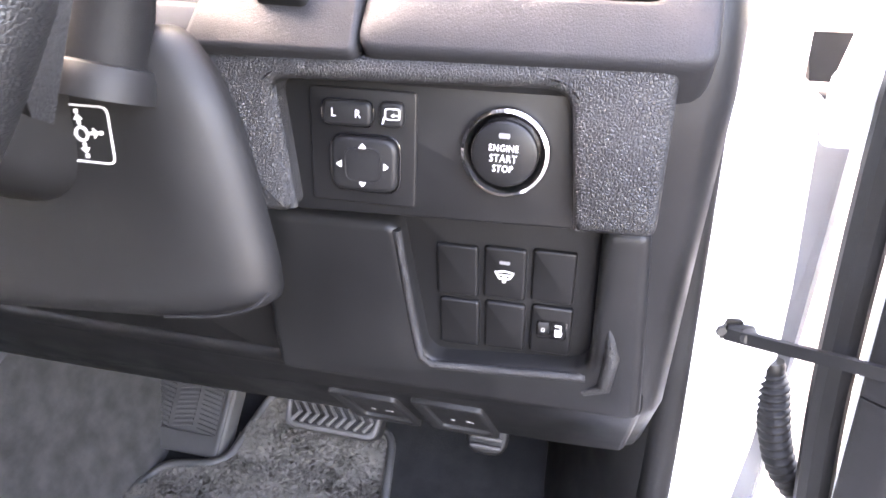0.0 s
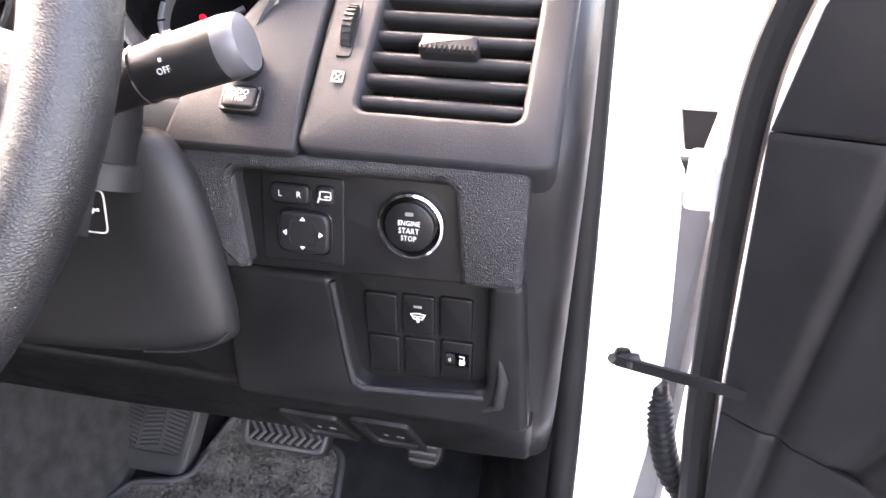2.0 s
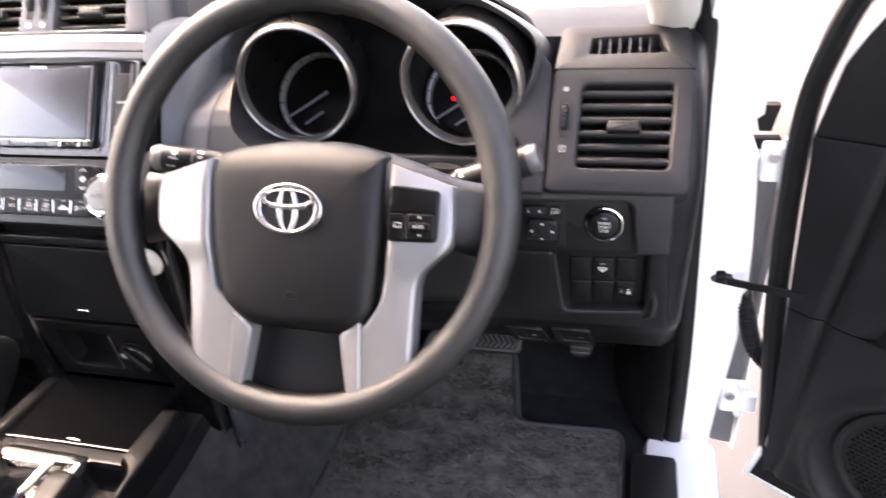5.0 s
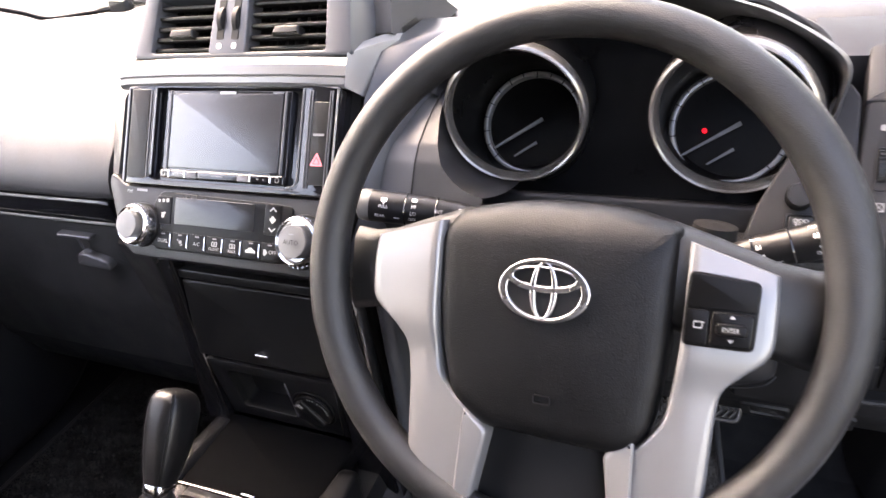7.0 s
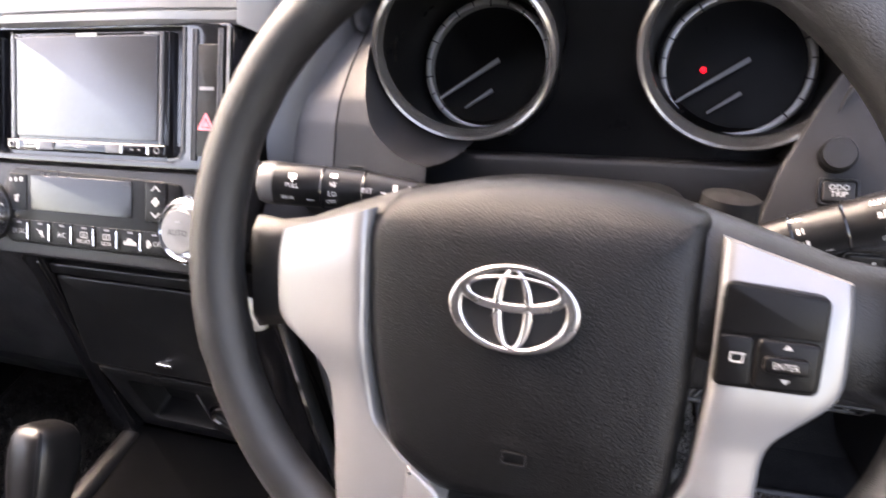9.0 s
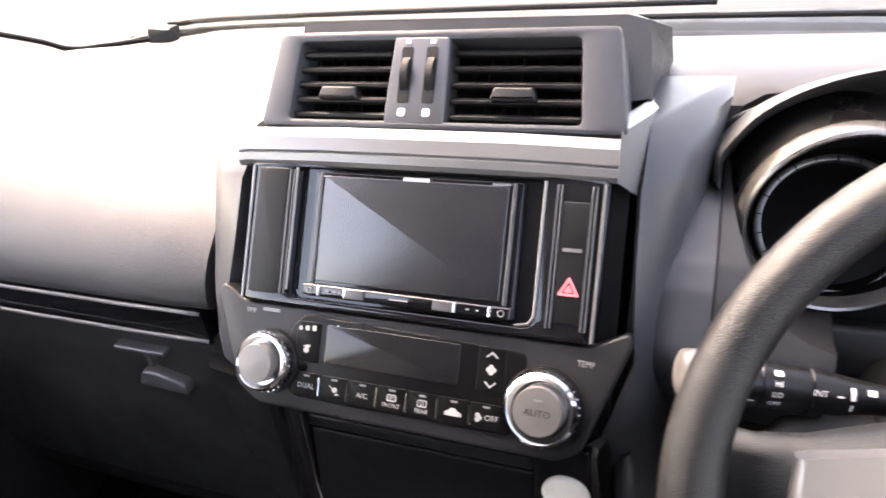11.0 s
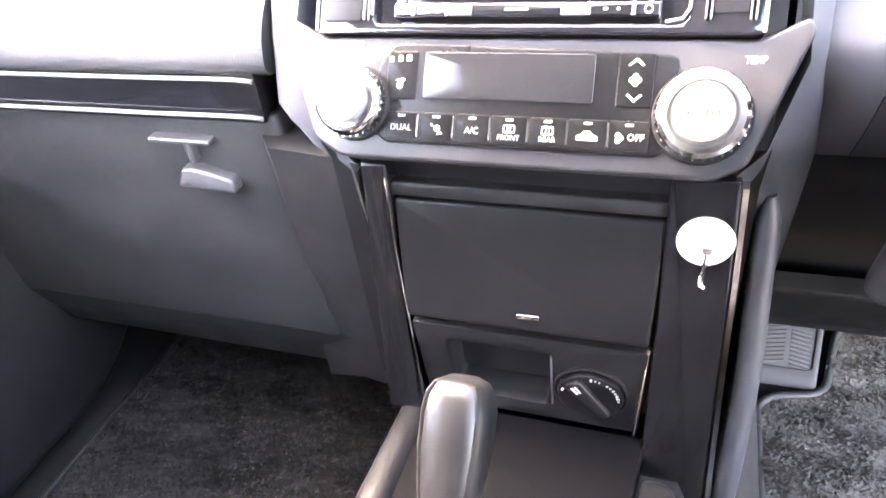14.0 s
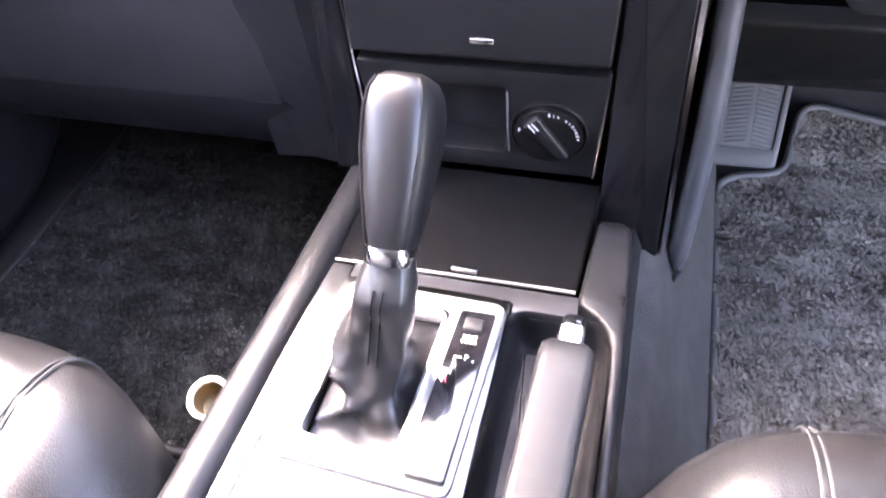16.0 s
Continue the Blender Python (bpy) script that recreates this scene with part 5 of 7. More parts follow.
part("symbol", Geo().ring(rrect(-0.0172, 0.0136, 0.0080, 0.0058, 0.0014, 2), rrect(-0.0172, 0.0136, 0.0070, 0.0048, 0.0010, 2), 0.005, 0.0056, RM).slab([(-0.0226, 0.0086), (-0.0219, 0.0086), (-0.0212, 0.0116), (-0.0219, 0.0120)], 0.005, 0.0056, RM).slab(rrect(-0.0158, 0.0130, 0.0040, 0.0006, 0.0002, 1), 0.005, 0.0056, RM).slab([(-0.0180, 0.0130), (-0.0165, 0.0120), (-0.0165, 0.0140)], 0.005, 0.0056, RM), PRINT, mf)
pad = part("mirror_pad", Geo().slab(rrect(-0.0328, -0.0135, 0.0365, 0.0290, 0.008), 0.0, 0.0062, RM, 0.003), PLASTIC, mp, "black four-way mirror pad")
part("pad_rim", Geo().ring(rrect(-0.0328, -0.0135, 0.0390, 0.0314, 0.009, 4), rrect(-0.0328, -0.0135, 0.0368, 0.0293, 0.008, 4), 0.0, 0.0030, RM, 0.0005), GLOSS, mp)
part("pad_cup", Geo().ring(rrect(-0.0328, -0.0135, 0.0200, 0.0180, 0.005, 4), rrect(-0.0328, -0.0135, 0.0185, 0.0165, 0.0045, 4), 0.0055, 0.0070, RM, 0.0005), PLASTIC, pad)
g = Geo()
for a in range(4):
    t = Matrix.Translation((-0.0328, -0.0135, 0)) @ Matrix.Rotation(radians(90 * a), 4, "Z")
    g.slab([(-0.0019, 0.0115 if a % 2 else 0.0090), (0.0019, 0.0115 if a % 2 else 0.0090), (0, 0.0140 if a % 2 else 0.0114)], 0.0062, 0.0073, RM @ t)
part("arrows", g, PRINT, pad)
STM = RM @ Matrix.Translation((0.0401, -0.0010, 0.0)) @ Matrix.Diagonal((0.934, 0.934, 1, 1))
st = part("start_button", Geo().lathe([(0.0165, 0.0), (0.0178, 0.006), (0.0172, 0.0078), (0.0155, 0.0086), (0.0, 0.0080)], STM, 48), SATIN, dash, "round black engine start button")
part("start_ring", Geo().lathe([(0.0242, 0.0), (0.0242, 0.0035), (0.0232, 0.0060), (0.0215, 0.0068), (0.0195, 0.0045), (0.0185, 0.0015), (0.0178, 0.0)], STM, 56), CHROME, st, "polished chrome ring")
for wds, v, sz in (("ENGINE", 0.0035, 0.0050), ("START", -0.0020, 0.0056), ("STOP", -0.0074, 0.0052)):
    letters("lettering", wds, sz, STM, PRINT, st, (0, v), 0.0096, bold=0.00002, narrow=0.84, spacing=1.08)
part("start_lamp", bars([(0.0, 0.0100, 0.0058, 0.0026)], STM, 0.0095), PRINT_DIM, st)
# lower panel with six small switches
BMx = face((0.262, 0.360, 0.952), -7)
lo = rpoly([(-0.112, -0.064), (0.128, -0.062), (0.116, 0.0755), (0.0915, 0.0735), (0.0935, -0.0270), (-0.0075, -0.0375), (-0.0205, 0.0640), (-0.110, 0.0640)], [0.010, 0.010, 0.008, 0.008, 0.014, 0.014, 0.008, 0.008], 6)
lp = part("lower_switch_panel", Geo().slab(lo, -0.04, 0.008, BMx, 0.006), PLASTIC, dash, "black lower switch surround", smooth=40)
part("panel_ridge", Geo().tube([BMx @ Vector(p) for p in ((0.092, -0.042, 0.006), (0.1035, -0.034, 0.008), (0.1055, -0.010, 0.008), (0.102, 0.010, 0.006))], [0.003, 0.0045, 0.0045, 0.002], 10), GRAINED, lp, smooth=60)
part("recess_lip", Geo().tube([BMx @ Vector(p) for p in ((-0.0210, 0.0600, 0.006), (-0.0150, 0.000, 0.0065), (-0.0108, -0.0330, 0.0065), (-0.0035, -0.0385, 0.0065), (0.0456, -0.0345, 0.0065), (0.092, -0.0300, 0.0065))], 0.0028, 8), GRAINED, lp, smooth=60)
part("switch_bay", Geo().slab(rpoly([(-0.014, -0.050), (0.098, -0.042), (0.100, 0.080), (-0.026, 0.074)], 0.003), -0.030, -0.008, BMx, 0.001), RUBBER, dash, "recessed switch bay")
QM = BMx @ Matrix.Translation((0, 0, -0.008))
for r in range(2):
    for c in range(3):
        u, v = 0.0111 + c * 0.0282 + r * 0.001, 0.0282 - r * 0.0394 + c * 0.0016
        name = "blank_switch" if (r, c) not in ((0, 1), (1, 2)) else ("wiper_heater_switch" if r == 0 else "headlamp_level_switch")
        b = part(name, Geo().slab(rrect(u, v, 0.0248, 0.0360, 0.0025), -0.006, 0.0030, QM, 0.0018), SATIN, dash, "black blank switch cover" if name == "blank_switch" else "")
        if (r, c) == (0, 1):
            part("switch_lamp", bars([(u, v + 0.0085, 0.0062, 0.0022)], QM, 0.0032), PRINT_DIM, b)
            part("symbol", Geo().ring(rpoly([(u - 0.0035, v - 0.0030), (u + 0.0035, v - 0.0030), (u + 0.0060, v + 0.0020), (u, v + 0.0033), (u - 0.0060, v + 0.0020)], 0.0006, 2), rpoly([(u - 0.0028, v - 0.0021), (u + 0.0028, v - 0.0021), (u + 0.0047, v + 0.0014), (u, v + 0.0023), (u - 0.0047, v + 0.0014)], 0.0006, 2), 0.0026, 0.0032, QM)
                 .slab([(u - 0.0010, v - 0.0055), (u + 0.0010, v - 0.0055), (u + 0.0012, v - 0.0012), (u - 0.0012, v - 0.0012)], 0.0026, 0.0032, QM).slab([(u - 0.004, v - 0.0005), (u + 0.004, v - 0.0005), (u + 0.004, v + 0.0003), (u - 0.004, v + 0.0003)], 0.0026, 0.0032, QM), PRINT, b)
        if (r, c) == (1, 2):
            part("roller_slot", Geo().slab(rrect(u + 0.0005, v + 0.0015, 0.0200, 0.0160, 0.003), 0.0015, 0.0030, QM, 0.0008), GLOSS, b)
            rl = part("roller", Geo().lathe([(0.0065, -0.0035), (0.0075, -0.003), (0.0075, 0.003), (0.0065, 0.0035)], QM @ Matrix.Translation((u - 0.0045, v + 0.0015, -0.0025)) @ Matrix.Rotation(radians(90), 4, "Y"), 20), SATIN, b)
            letters("lettering", "0", 0.0052, QM, PRINT, b, (u - 0.0045, v + 0.0025), 0.0055)
            part("symbol", Geo().slab([(u + 0.0025, v - 0.003), (u + 0.0060, v - 0.003), (u + 0.0072, v - 0.0005), (u + 0.0060, v + 0.002), (u + 0.0025, v + 0.002)], 0.0030, 0.0035, QM).slab(rrect(u + 0.0045, v + 0.0050, 0.004, 0.0009, 0.0002, 1), 0.0030, 0.0035, QM).slab(rrect(u + 0.0060, v + 0.0035, 0.0009, 0.003, 0.0002, 1), 0.0030, 0.0035, QM), PRINT, b)
# lower edge of the knee panel, sloping away, with two small covers
KM2 = face((0.10, 0.412, 0.832), -37)
kp = part("knee_panel", Geo().slab(rpoly([(-0.330, -0.088), (-0.15, -0.084), (0.008, -0.071), (0.123, -0.062), (0.200, -0.058), (0.246, -0.056), (0.292, -0.047), (0.292, 0.074), (-0.330, 0.074)], 0.006), -0.02, 0.0, KM2, 0.006), KNEE, dash, "black lower knee panel")
for u0, u1, vt, vb in ((0.068, 0.126, 0.010, -0.068), (0.137, 0.194, 0.022, -0.062)):
    c = part("small_cover", Geo().ring(rpoly([(u0, vb), (u1, vb), (u1 - 0.008, vt), (u0 - 0.006, vt)], 0.005, 3), rpoly([(u0 + 0.010, vb + 0.012), (u1 - 0.006, vb + 0.012), (u1 - 0.016, vt - 0.006), (u0 + 0.004, vt - 0.006)], 0.004, 3), -0.004, 0.004, KM2, 0.002), PLASTIC, dash, "small cover in the knee panel")
    part("cover_floor", Geo().slab(rpoly([(u0 + 0.010, vb + 0.012), (u1 - 0.006, vb + 0.012), (u1 - 0.016, vt - 0.006), (u0 + 0.004, vt - 0.006)], 0.004, 3), -0.003, 0.0008, KM2), SATIN, c)
    part("print_marks", bars([((u0 + u1) / 2 - 0.008, (vt + vb) / 2 - 0.01, 0.004, 0.003), ((u0 + u1) / 2 + 0.006, (vt + vb) / 2 - 0.009, 0.007, 0.0025)], KM2, 0.0013), PRINT_DIM, c)
g = Geo().lathe([(0.0, 0.003), (0.003, 0.0025), (0.0035, 0.0)][::-1], face((0.160, 0.3645, 0.950), -7), 12)
part("panel_screw", g, STEEL, dash)
part("knee_upper", Geo().slab(rpoly([(-0.33, -0.075), (-0.108, -0.075), (-0.118, 0.05), (-0.33, 0.05)], 0.004), -0.03, 0.0, face((0.262, 0.366, 0.952), -7), 0.003), KNEE, dash, "black knee panel below the column")
part("dash_core", Geo().loft([[(x, 0.41, 0.88), (x, 0.385, 1.0), (x, 0.375, 1.07), (x, 0.42, 1.09), (x, 0.60, 1.10), (x, 0.60, 0.80), (x, 0.47, 0.80)] for x in (-0.22, 0.385)]), RUBBER, dash)
# panel between wheel column and vent, with the trip button
OM = face((0.188, 0.3445, 1.145), 44)
od = part("column_side_panel", Geo().slab(dense(rpoly([(-0.047, -0.053), (0.0435, -0.053), (0.0445, 0.110), (0.034, 0.125), (0.012, 0.095), (-0.012, 0.050), (-0.035, 0.0)], 0.006), 0.012), -0.006, 0.006, OM, 0.003).map(turned_in(OM, -0.012, 0.74, 0.19)), SOFT, dash, "grained panel beside the instruments", smooth=45)
b = part("trip_button", Geo().slab(rrect(0.004, -0.012, 0.021, 0.0145, 0.003), 0.0, 0.0095, OM, 0.0015), PLASTIC, dash, "small black trip meter button")
part("trip_rim", Geo().ring(rrect(0.004, -0.012, 0.026, 0.0190, 0.004, 4), rrect(0.004, -0.012, 0.0215, 0.0150, 0.003, 4), 0.0, 0.0078, OM, 0.001), SATIN, dash)
letters("lettering", "ODO\nTRIP", 0.0054, OM, PRINT_SOFT, b, (0.004, -0.0118), 0.0101, bold=0.0001)
dk = part("dimmer_knob", Geo().lathe([(0.0112, 0.0), (0.0112, 0.014), (0.0104, 0.016), (0.0, 0.0165)], OM @ Matrix.Translation((0.001, 0.0125, 0.004)), 28), SATIN, dash, "ribbed black dimmer knob")
g = Geo()
for i in range(28):
    g.slab(rrect(0, 0, 0.001, 0.0012, 0.0003, 1), 0.002, 0.013, OM @ Matrix.Translation((0.001, 0.0125, 0.004)) @ Matrix.Rotation(2 * math.pi * i / 28, 4, "Z") @ Matrix.Translation((0.0113, 0, 0)))
part("knob_ribs", g, RUBBER, dk)

# --- instruments ---
IM = face((0.016, 0.412, 1.217), 28)
clu = thing("instrument_cluster", "twin round instruments with satin silver rings, switched off", "instrument cluster", (0.016, 0.45, 1.13))
part("backing", Geo().slab(rpoly([(-0.195, -0.10), (0.190, -0.10), (0.190, 0.10), (-0.195, 0.10)], 0.05), -0.10, -0.075, IM), DIAL, clu, "black instrument backing")
def blended(a, b, k):
    return [p.lerp(q, k) for p, q in zip(a, b)]
for s, led in ((-1, False), (1, True)):
    # the silver ring stands upright, the dial behind it leans back
    RGM = face((0.0173 + s * 0.1075, 0.3924, 1.2118), 1, (math.cos(0.127), -s * math.sin(0.127), 0))
    DGM = face((0.0165 + s * 0.1066, 0.4623, 1.1740), 35)
    gd = part("gauge", Geo().slab(circle(0, 0, 0.066, 48), -0.010, -0.004, DGM), DIAL, clu, "black gauge face")
    part("gauge_ring", Geo().lathe([(0.0700, -0.012), (0.0708, -0.004), (0.0724, 0.0006), (0.0744, 0.002), (0.0768, 0.0002), (0.0785, -0.006), (0.0787, -0.014)][::-1], RGM, 72, caps=False), RINGMETAL, clu, "satin silver ring round the gauge")
    part("gauge_sleeve", Geo().lathe([(0.0782, -0.010), (0.0800, -0.030), (0.0815, -0.070)][::-1], RGM, 56, caps=False), PODBLACK, clu, "black sleeve of the gauge")
    a = [RGM @ Vector((u, v, -0.012)) for u, v in circle(0, 0, 0.0702, 56)]
    b = [DGM @ Vector((u, v, 0.000)) for u, v in circle(0, 0, 0.0650, 56)]
    part("gauge_cone", Geo().loft([blended(a, b, k) for k in (0, 0.3, 0.6, 0.9, 1.0)], True, False), DIAL, clu, "dark funnel of the gauge", smooth=60)
    part("scale_band", Geo().ring(circle(0, 0, 0.0608, 56), circle(0, 0, 0.0548, 56), -0.004, 0.006, DGM, 0.002), SILVER, gd, "pale scale ring")
    for i in range(17):
        a = radians(225 - i * 270 / 16)
        L = 0.0070 if i % 2 == 0 else 0.0045
        part("scale_mark", Geo().slab(rrect(0.0578 - L / 2 + 0.002, 0, L, 0.0012, 0.0003, 1), 0.0058, 0.0068, DGM @ Matrix.Rotation(a, 4, "Z")), DIAL, gd)
    for name, x0, y0, x1, y1, wide in (("pale needle at rest", 0.0105, 0.0054, -0.0450, -0.0305, 0.0021), ("small pale needle at rest", 0.0060, -0.0222, -0.0193, -0.0392, 0.0016)):
        d = Vector((x1 - x0, y1 - y0)).normalized()
        nx, ny = -d.y * wide, d.x * wide
        part("needle", Geo().slab([(x0 - nx, y0 - ny), (x0 + nx, y0 + ny), (x1 + nx * 0.5, y1 + ny * 0.5), (x1 - nx * 0.5, y1 - ny * 0.5)][::-1], 0.001, 0.0035, DGM), PRINT_DIM, gd, name)
    if led:
        part("warning_lamp", Geo().slab(circle(-0.0248, -0.0029, 0.0024, 14), -0.004, 0.0000, DGM), RED_LAMP, gd, "small lit red warning lamp")
# hood over the instruments: an arch in the frame's plane, drawn out towards the driver
arch = [(-0.197, 0.008), (-0.197, 0.020), (-0.194, 0.037), (-0.165, 0.069), (-0.112, 0.092), (-0.027, 0.104), (0.05, 0.103), (0.118, 0.085), (0.157, 0.066), (0.186, 0.046), (0.197, 0.030), (0.196, 0.010), (0.189, -0.012), (0.174, -0.04), (0.164, -0.066), (0.146, -0.088)]
arch = [(p.x, p.y) for p in spline([(a, b, 0) for a, b in arch], 72)]
def grown(k):
    return [(u * (1 + k * 0.9), v + (k * 0.16 if v > 0 else 0) + k * 0.02) for u, v in arch]
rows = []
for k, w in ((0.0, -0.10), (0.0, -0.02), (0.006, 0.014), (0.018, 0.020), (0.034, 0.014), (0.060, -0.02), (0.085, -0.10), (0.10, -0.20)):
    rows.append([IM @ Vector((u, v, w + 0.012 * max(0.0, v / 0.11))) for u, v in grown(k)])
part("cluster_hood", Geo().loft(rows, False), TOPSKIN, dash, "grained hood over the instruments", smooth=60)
part("cluster_surround", Geo().ring(rpoly([(-0.190, -0.135), (0.165, -0.135), (0.195, -0.105), (0.205, 0.0), (0.19, 0.075), (0.12, 0.113), (-0.12, 0.104), (-0.203, 0.068), (-0.215, -0.02)], 0.02, 4), rpoly([(-0.180, -0.092), (0.150, -0.092), (0.188, -0.060), (0.194, 0.0), (0.182, 0.066), (0.12, 0.108), (-0.12, 0.100), (-0.200, 0.060), (-0.212, -0.02)], 0.03, 4), -0.06, -0.022, IM, 0.006), PLASTIC, dash, "charcoal surround of the instruments", smooth=50)
part("lower_surround", Geo().slab(rpoly([(-0.235, -0.170), (0.15, -0.170), (0.15, -0.118), (-0.235, -0.118)], 0.004), -0.07, -0.045, IM, 0.003), RUBBER, dash)
# fascia between stack and instruments: one leaning skin, cut out round the left-hand gauge, with a seam and a recess behind the cut
LEANING = [(0.345, 1.045), (0.316, 1.085), (0.298, 1.115), (0.2935, 1.135), (0.2955, 1.150), (0.305, 1.164), (0.311, 1.172), (0.323, 1.188), (0.339, 1.202), (0.368, 1.216), (0.397, 1.226), (0.440, 1.236), (0.500, 1.245)]
steps_ = np.concatenate(([0.0], np.cumsum(np.hypot(*np.diff(np.array(LEANING), axis=0).T))))
steps_ += 0.1132 - steps_[4]
def on_fascia(x, q, out=0.0):
    y, z = np.interp(q, steps_, [p[0] for p in LEANING]), np.interp(q, steps_, [p[1] for p in LEANING])
    return (float(x), float(y) + 7.0 * max(0.0, -0.212 - x) ** 2 - out * 0.8, float(z) + out * 0.6)
CUT = spline([(-0.176, 0.300, 0), (-0.174, 0.268, 0), (-0.169, 0.229, 0), (-0.1625, 0.200, 0), (-0.156, 0.177, 0), (-0.149, 0.159, 0), (-0.137, 0.145, 0), (-0.120, 0.1335, 0), (-0.099, 0.1275, 0)], 40)
right = lambda q: float(np.interp(q, [p.y for p in CUT][::-1], [p.x for p in CUT][::-1]))
rows, bezel = [], []
for q in [0.0, 0.02, 0.04, 0.06, 0.08, 0.095, 0.105, 0.1132, 0.120, 0.1270] + sorted([float(p.y) for p in CUT if p.y > 0.1272]) + [0.32, 0.345]:
    xr = right(q) if q > 0.1270 else -0.099
    rows.append([on_fascia(-0.2385 + 0.0580 * k / 9, q) for k in range(10)])
    bezel.append([on_fascia(-0.1797 + (xr + 0.1797) * k / 6, q) for k in range(7)])
part("left_fascia", Geo().loft(rows, False), FASCIA, dash, "charcoal fascia between stack and instruments", smooth=60)
part("cluster_bezel", Geo().loft(bezel, False), BEZEL, dash, "dark satin bezel beside the instruments", smooth=60)
RGM = face((0.0173 - 0.1075, 0.3924, 1.2118), 1, (math.cos(0.127), math.sin(0.127), 0))
edge_, ring_ = [], []
for k, p in enumerate(CUT):
    a = radians(150 + 122 * k / 40)
    edge_.append(Vector(on_fascia(p.x, p.y)))
    ring_.append(RGM @ Vector((0.0795 * math.cos(a), 0.0795 * math.sin(a), -0.012)))
part("gauge_recess", Geo().loft([[e.lerp(r, k) + Vector((0, 0, -0.006 * math.sin(math.pi * k))) for e, r in zip(edge_, ring_)] for k in (0.0, 0.04, 0.25, 0.5, 0.75, 1.0)], False), PANELDARK, dash, "charcoal recess round the gauge", smooth=60)
part("fascia_seam", Geo().tube([on_fascia(-0.180, 0.115 + 0.15 * k / 24, 0.0002) for k in range(25)], 0.0008, 6), RUBBER, dash)
for k in range(3):
    part("vent_slit", Geo().tube([on_fascia(-0.165, 0.116 + 0.0045 * k, 0.0003), on_fascia(-0.152, 0.116 + 0.0045 * k, 0.0003)], 0.0010, 6), RUBBER, dash)


# ---- steering wheel and column ----
WM = face((0.014, 0.137, 1.185), 30)
wheel = thing("steering_wheel", "black three-spoke steering wheel with satin silver spokes", "steering wheel", (0.014, 0.2, 0.99))
RC, RR = 0.2014, 0.0160
RIMM = face((0.0152, 0.1515, 1.1812), 30.5)
rimpath = [RIMM @ Vector((RC * math.cos(2 * math.pi * i / 96), RC * math.sin(2 * math.pi * i / 96), 0.0)) for i in range(96)]


def bent(p):
    """Spokes fall back towards the rim below the hub."""
    k = max(0.0, -p.y - 0.04) / 0.16
    fold = min(1.0, max(0.0, (-p.y - 0.030) / 0.034))
    drop = 0.0045 * fold * fold * (3 - 2 * fold) + 0.002 * k ** 1.3 + 0.008 * max(0.0, abs(p.x - 0.006) - 0.10) / 0.05
    s = drop / 0.593
    return WM @ Vector((p.x + (p.x - 0.10) * s, p.y + (p.y - 0.03) * s, p.z - drop))


part("rim", Geo().tube(rimpath, [RR * (1 + 0.10 * max(0, math.cos(4 * math.pi * (i - 6) / 96)) * (1 if math.sin(2 * math.pi * i / 96) > -0.3 else 0.3)) for i in range(96)], 20, closed=True), RIMSKIN, wheel, "black grained wheel rim", smooth=80)
# airbag cover, domed
pad = rpoly([(-0.074, -0.0965), (-0.046, -0.1170), (0.066, -0.1190), (0.084, -0.0990), (0.0905, -0.040), (0.0935, 0.0545), (0.050, 0.0665), (-0.020, 0.0680), (-0.078, 0.0560), (-0.0905, 0.0360), (-0.0895, -0.035)], [0.012, 0.012, 0.016, 0.016, 0.03, 0.006, 0.03, 0.03, 0.012, 0.012, 0.03], 5)
g = Geo()
rings = [(0.0, -0.045), (0.0, -0.014), (0.002, -0.007), (0.006, -0.0025), (0.012, 0.0)] + [(0.012 + 0.008 * i, 0.0034 * math.sin(math.pi / 2 * i / 9)) for i in range(1, 10)]
rows = []
for d, w in rings:
    if d <= 0.012:
        pts = inset(pad, d)
    else:
        k = 1 - (d - 0.012) / 0.09
        pts = [(0.006 + (u - 0.006) * k, -0.02 + (v + 0.02) * k) for u, v in inset(pad, 0.012)]
    rows.append([WM @ Vector((u, v, w - 13.0 * max(0.0, v - 0.034) ** 2 - 0.8 * max(0.0, v) ** 2)) for u, v in pts])
cover = part("airbag_cover", g.loft(rows), PADSKIN, wheel, "grained black airbag cover", smooth=60)
part("hub", Geo().loft([[WM @ Vector((u * k, v * k - 0.01, w)) for u, v in circle(0.006, -0.006, 0.068, 28)] for k, w in ((1.0, -0.012), (0.95, -0.04), (0.7, -0.075), (0.55, -0.11))]), PLASTIC, wheel, "black hub behind the cover", smooth=60)
# maker's badge: three chrome ellipses
def oval(a, b, a1, b1, v=0.0, v1=None, top=0.0068):
    """A flat chrome band between two ellipses, its edges rounded."""
    return Geo().ring(circle(0, v, a, 56, b), circle(0, v if v1 is None else v1, a1, 56, b1), 0.0, top, WM, 0.0013, None, 3)
badge = part("badge", oval(0.0352, 0.0240, 0.0280, 0.0208), BADGE, wheel, "chrome oval badge")
part("badge_oval", oval(0.0106, 0.0218, 0.0060, 0.0202), BADGE, badge)
part("badge_oval", oval(0.0292, 0.0100, 0.0236, 0.0064, 0.0085, 0.0098), BADGE, badge)
part("badge_ground", Geo().slab(circle(0, 0, 0.0335, 40, 0.022), 0.0, 0.0040, WM, 0.001), PLASTIC, badge)
letters("relief_lettering", "SRS", 0.0085, WM, RUBBER, cover, (0.004, -0.064), 0.0041, "faint raised lettering")
letters("relief_lettering", "AIRBAG", 0.0095, WM, RUBBER, cover, (0.004, -0.0735), 0.0040, "faint raised lettering")
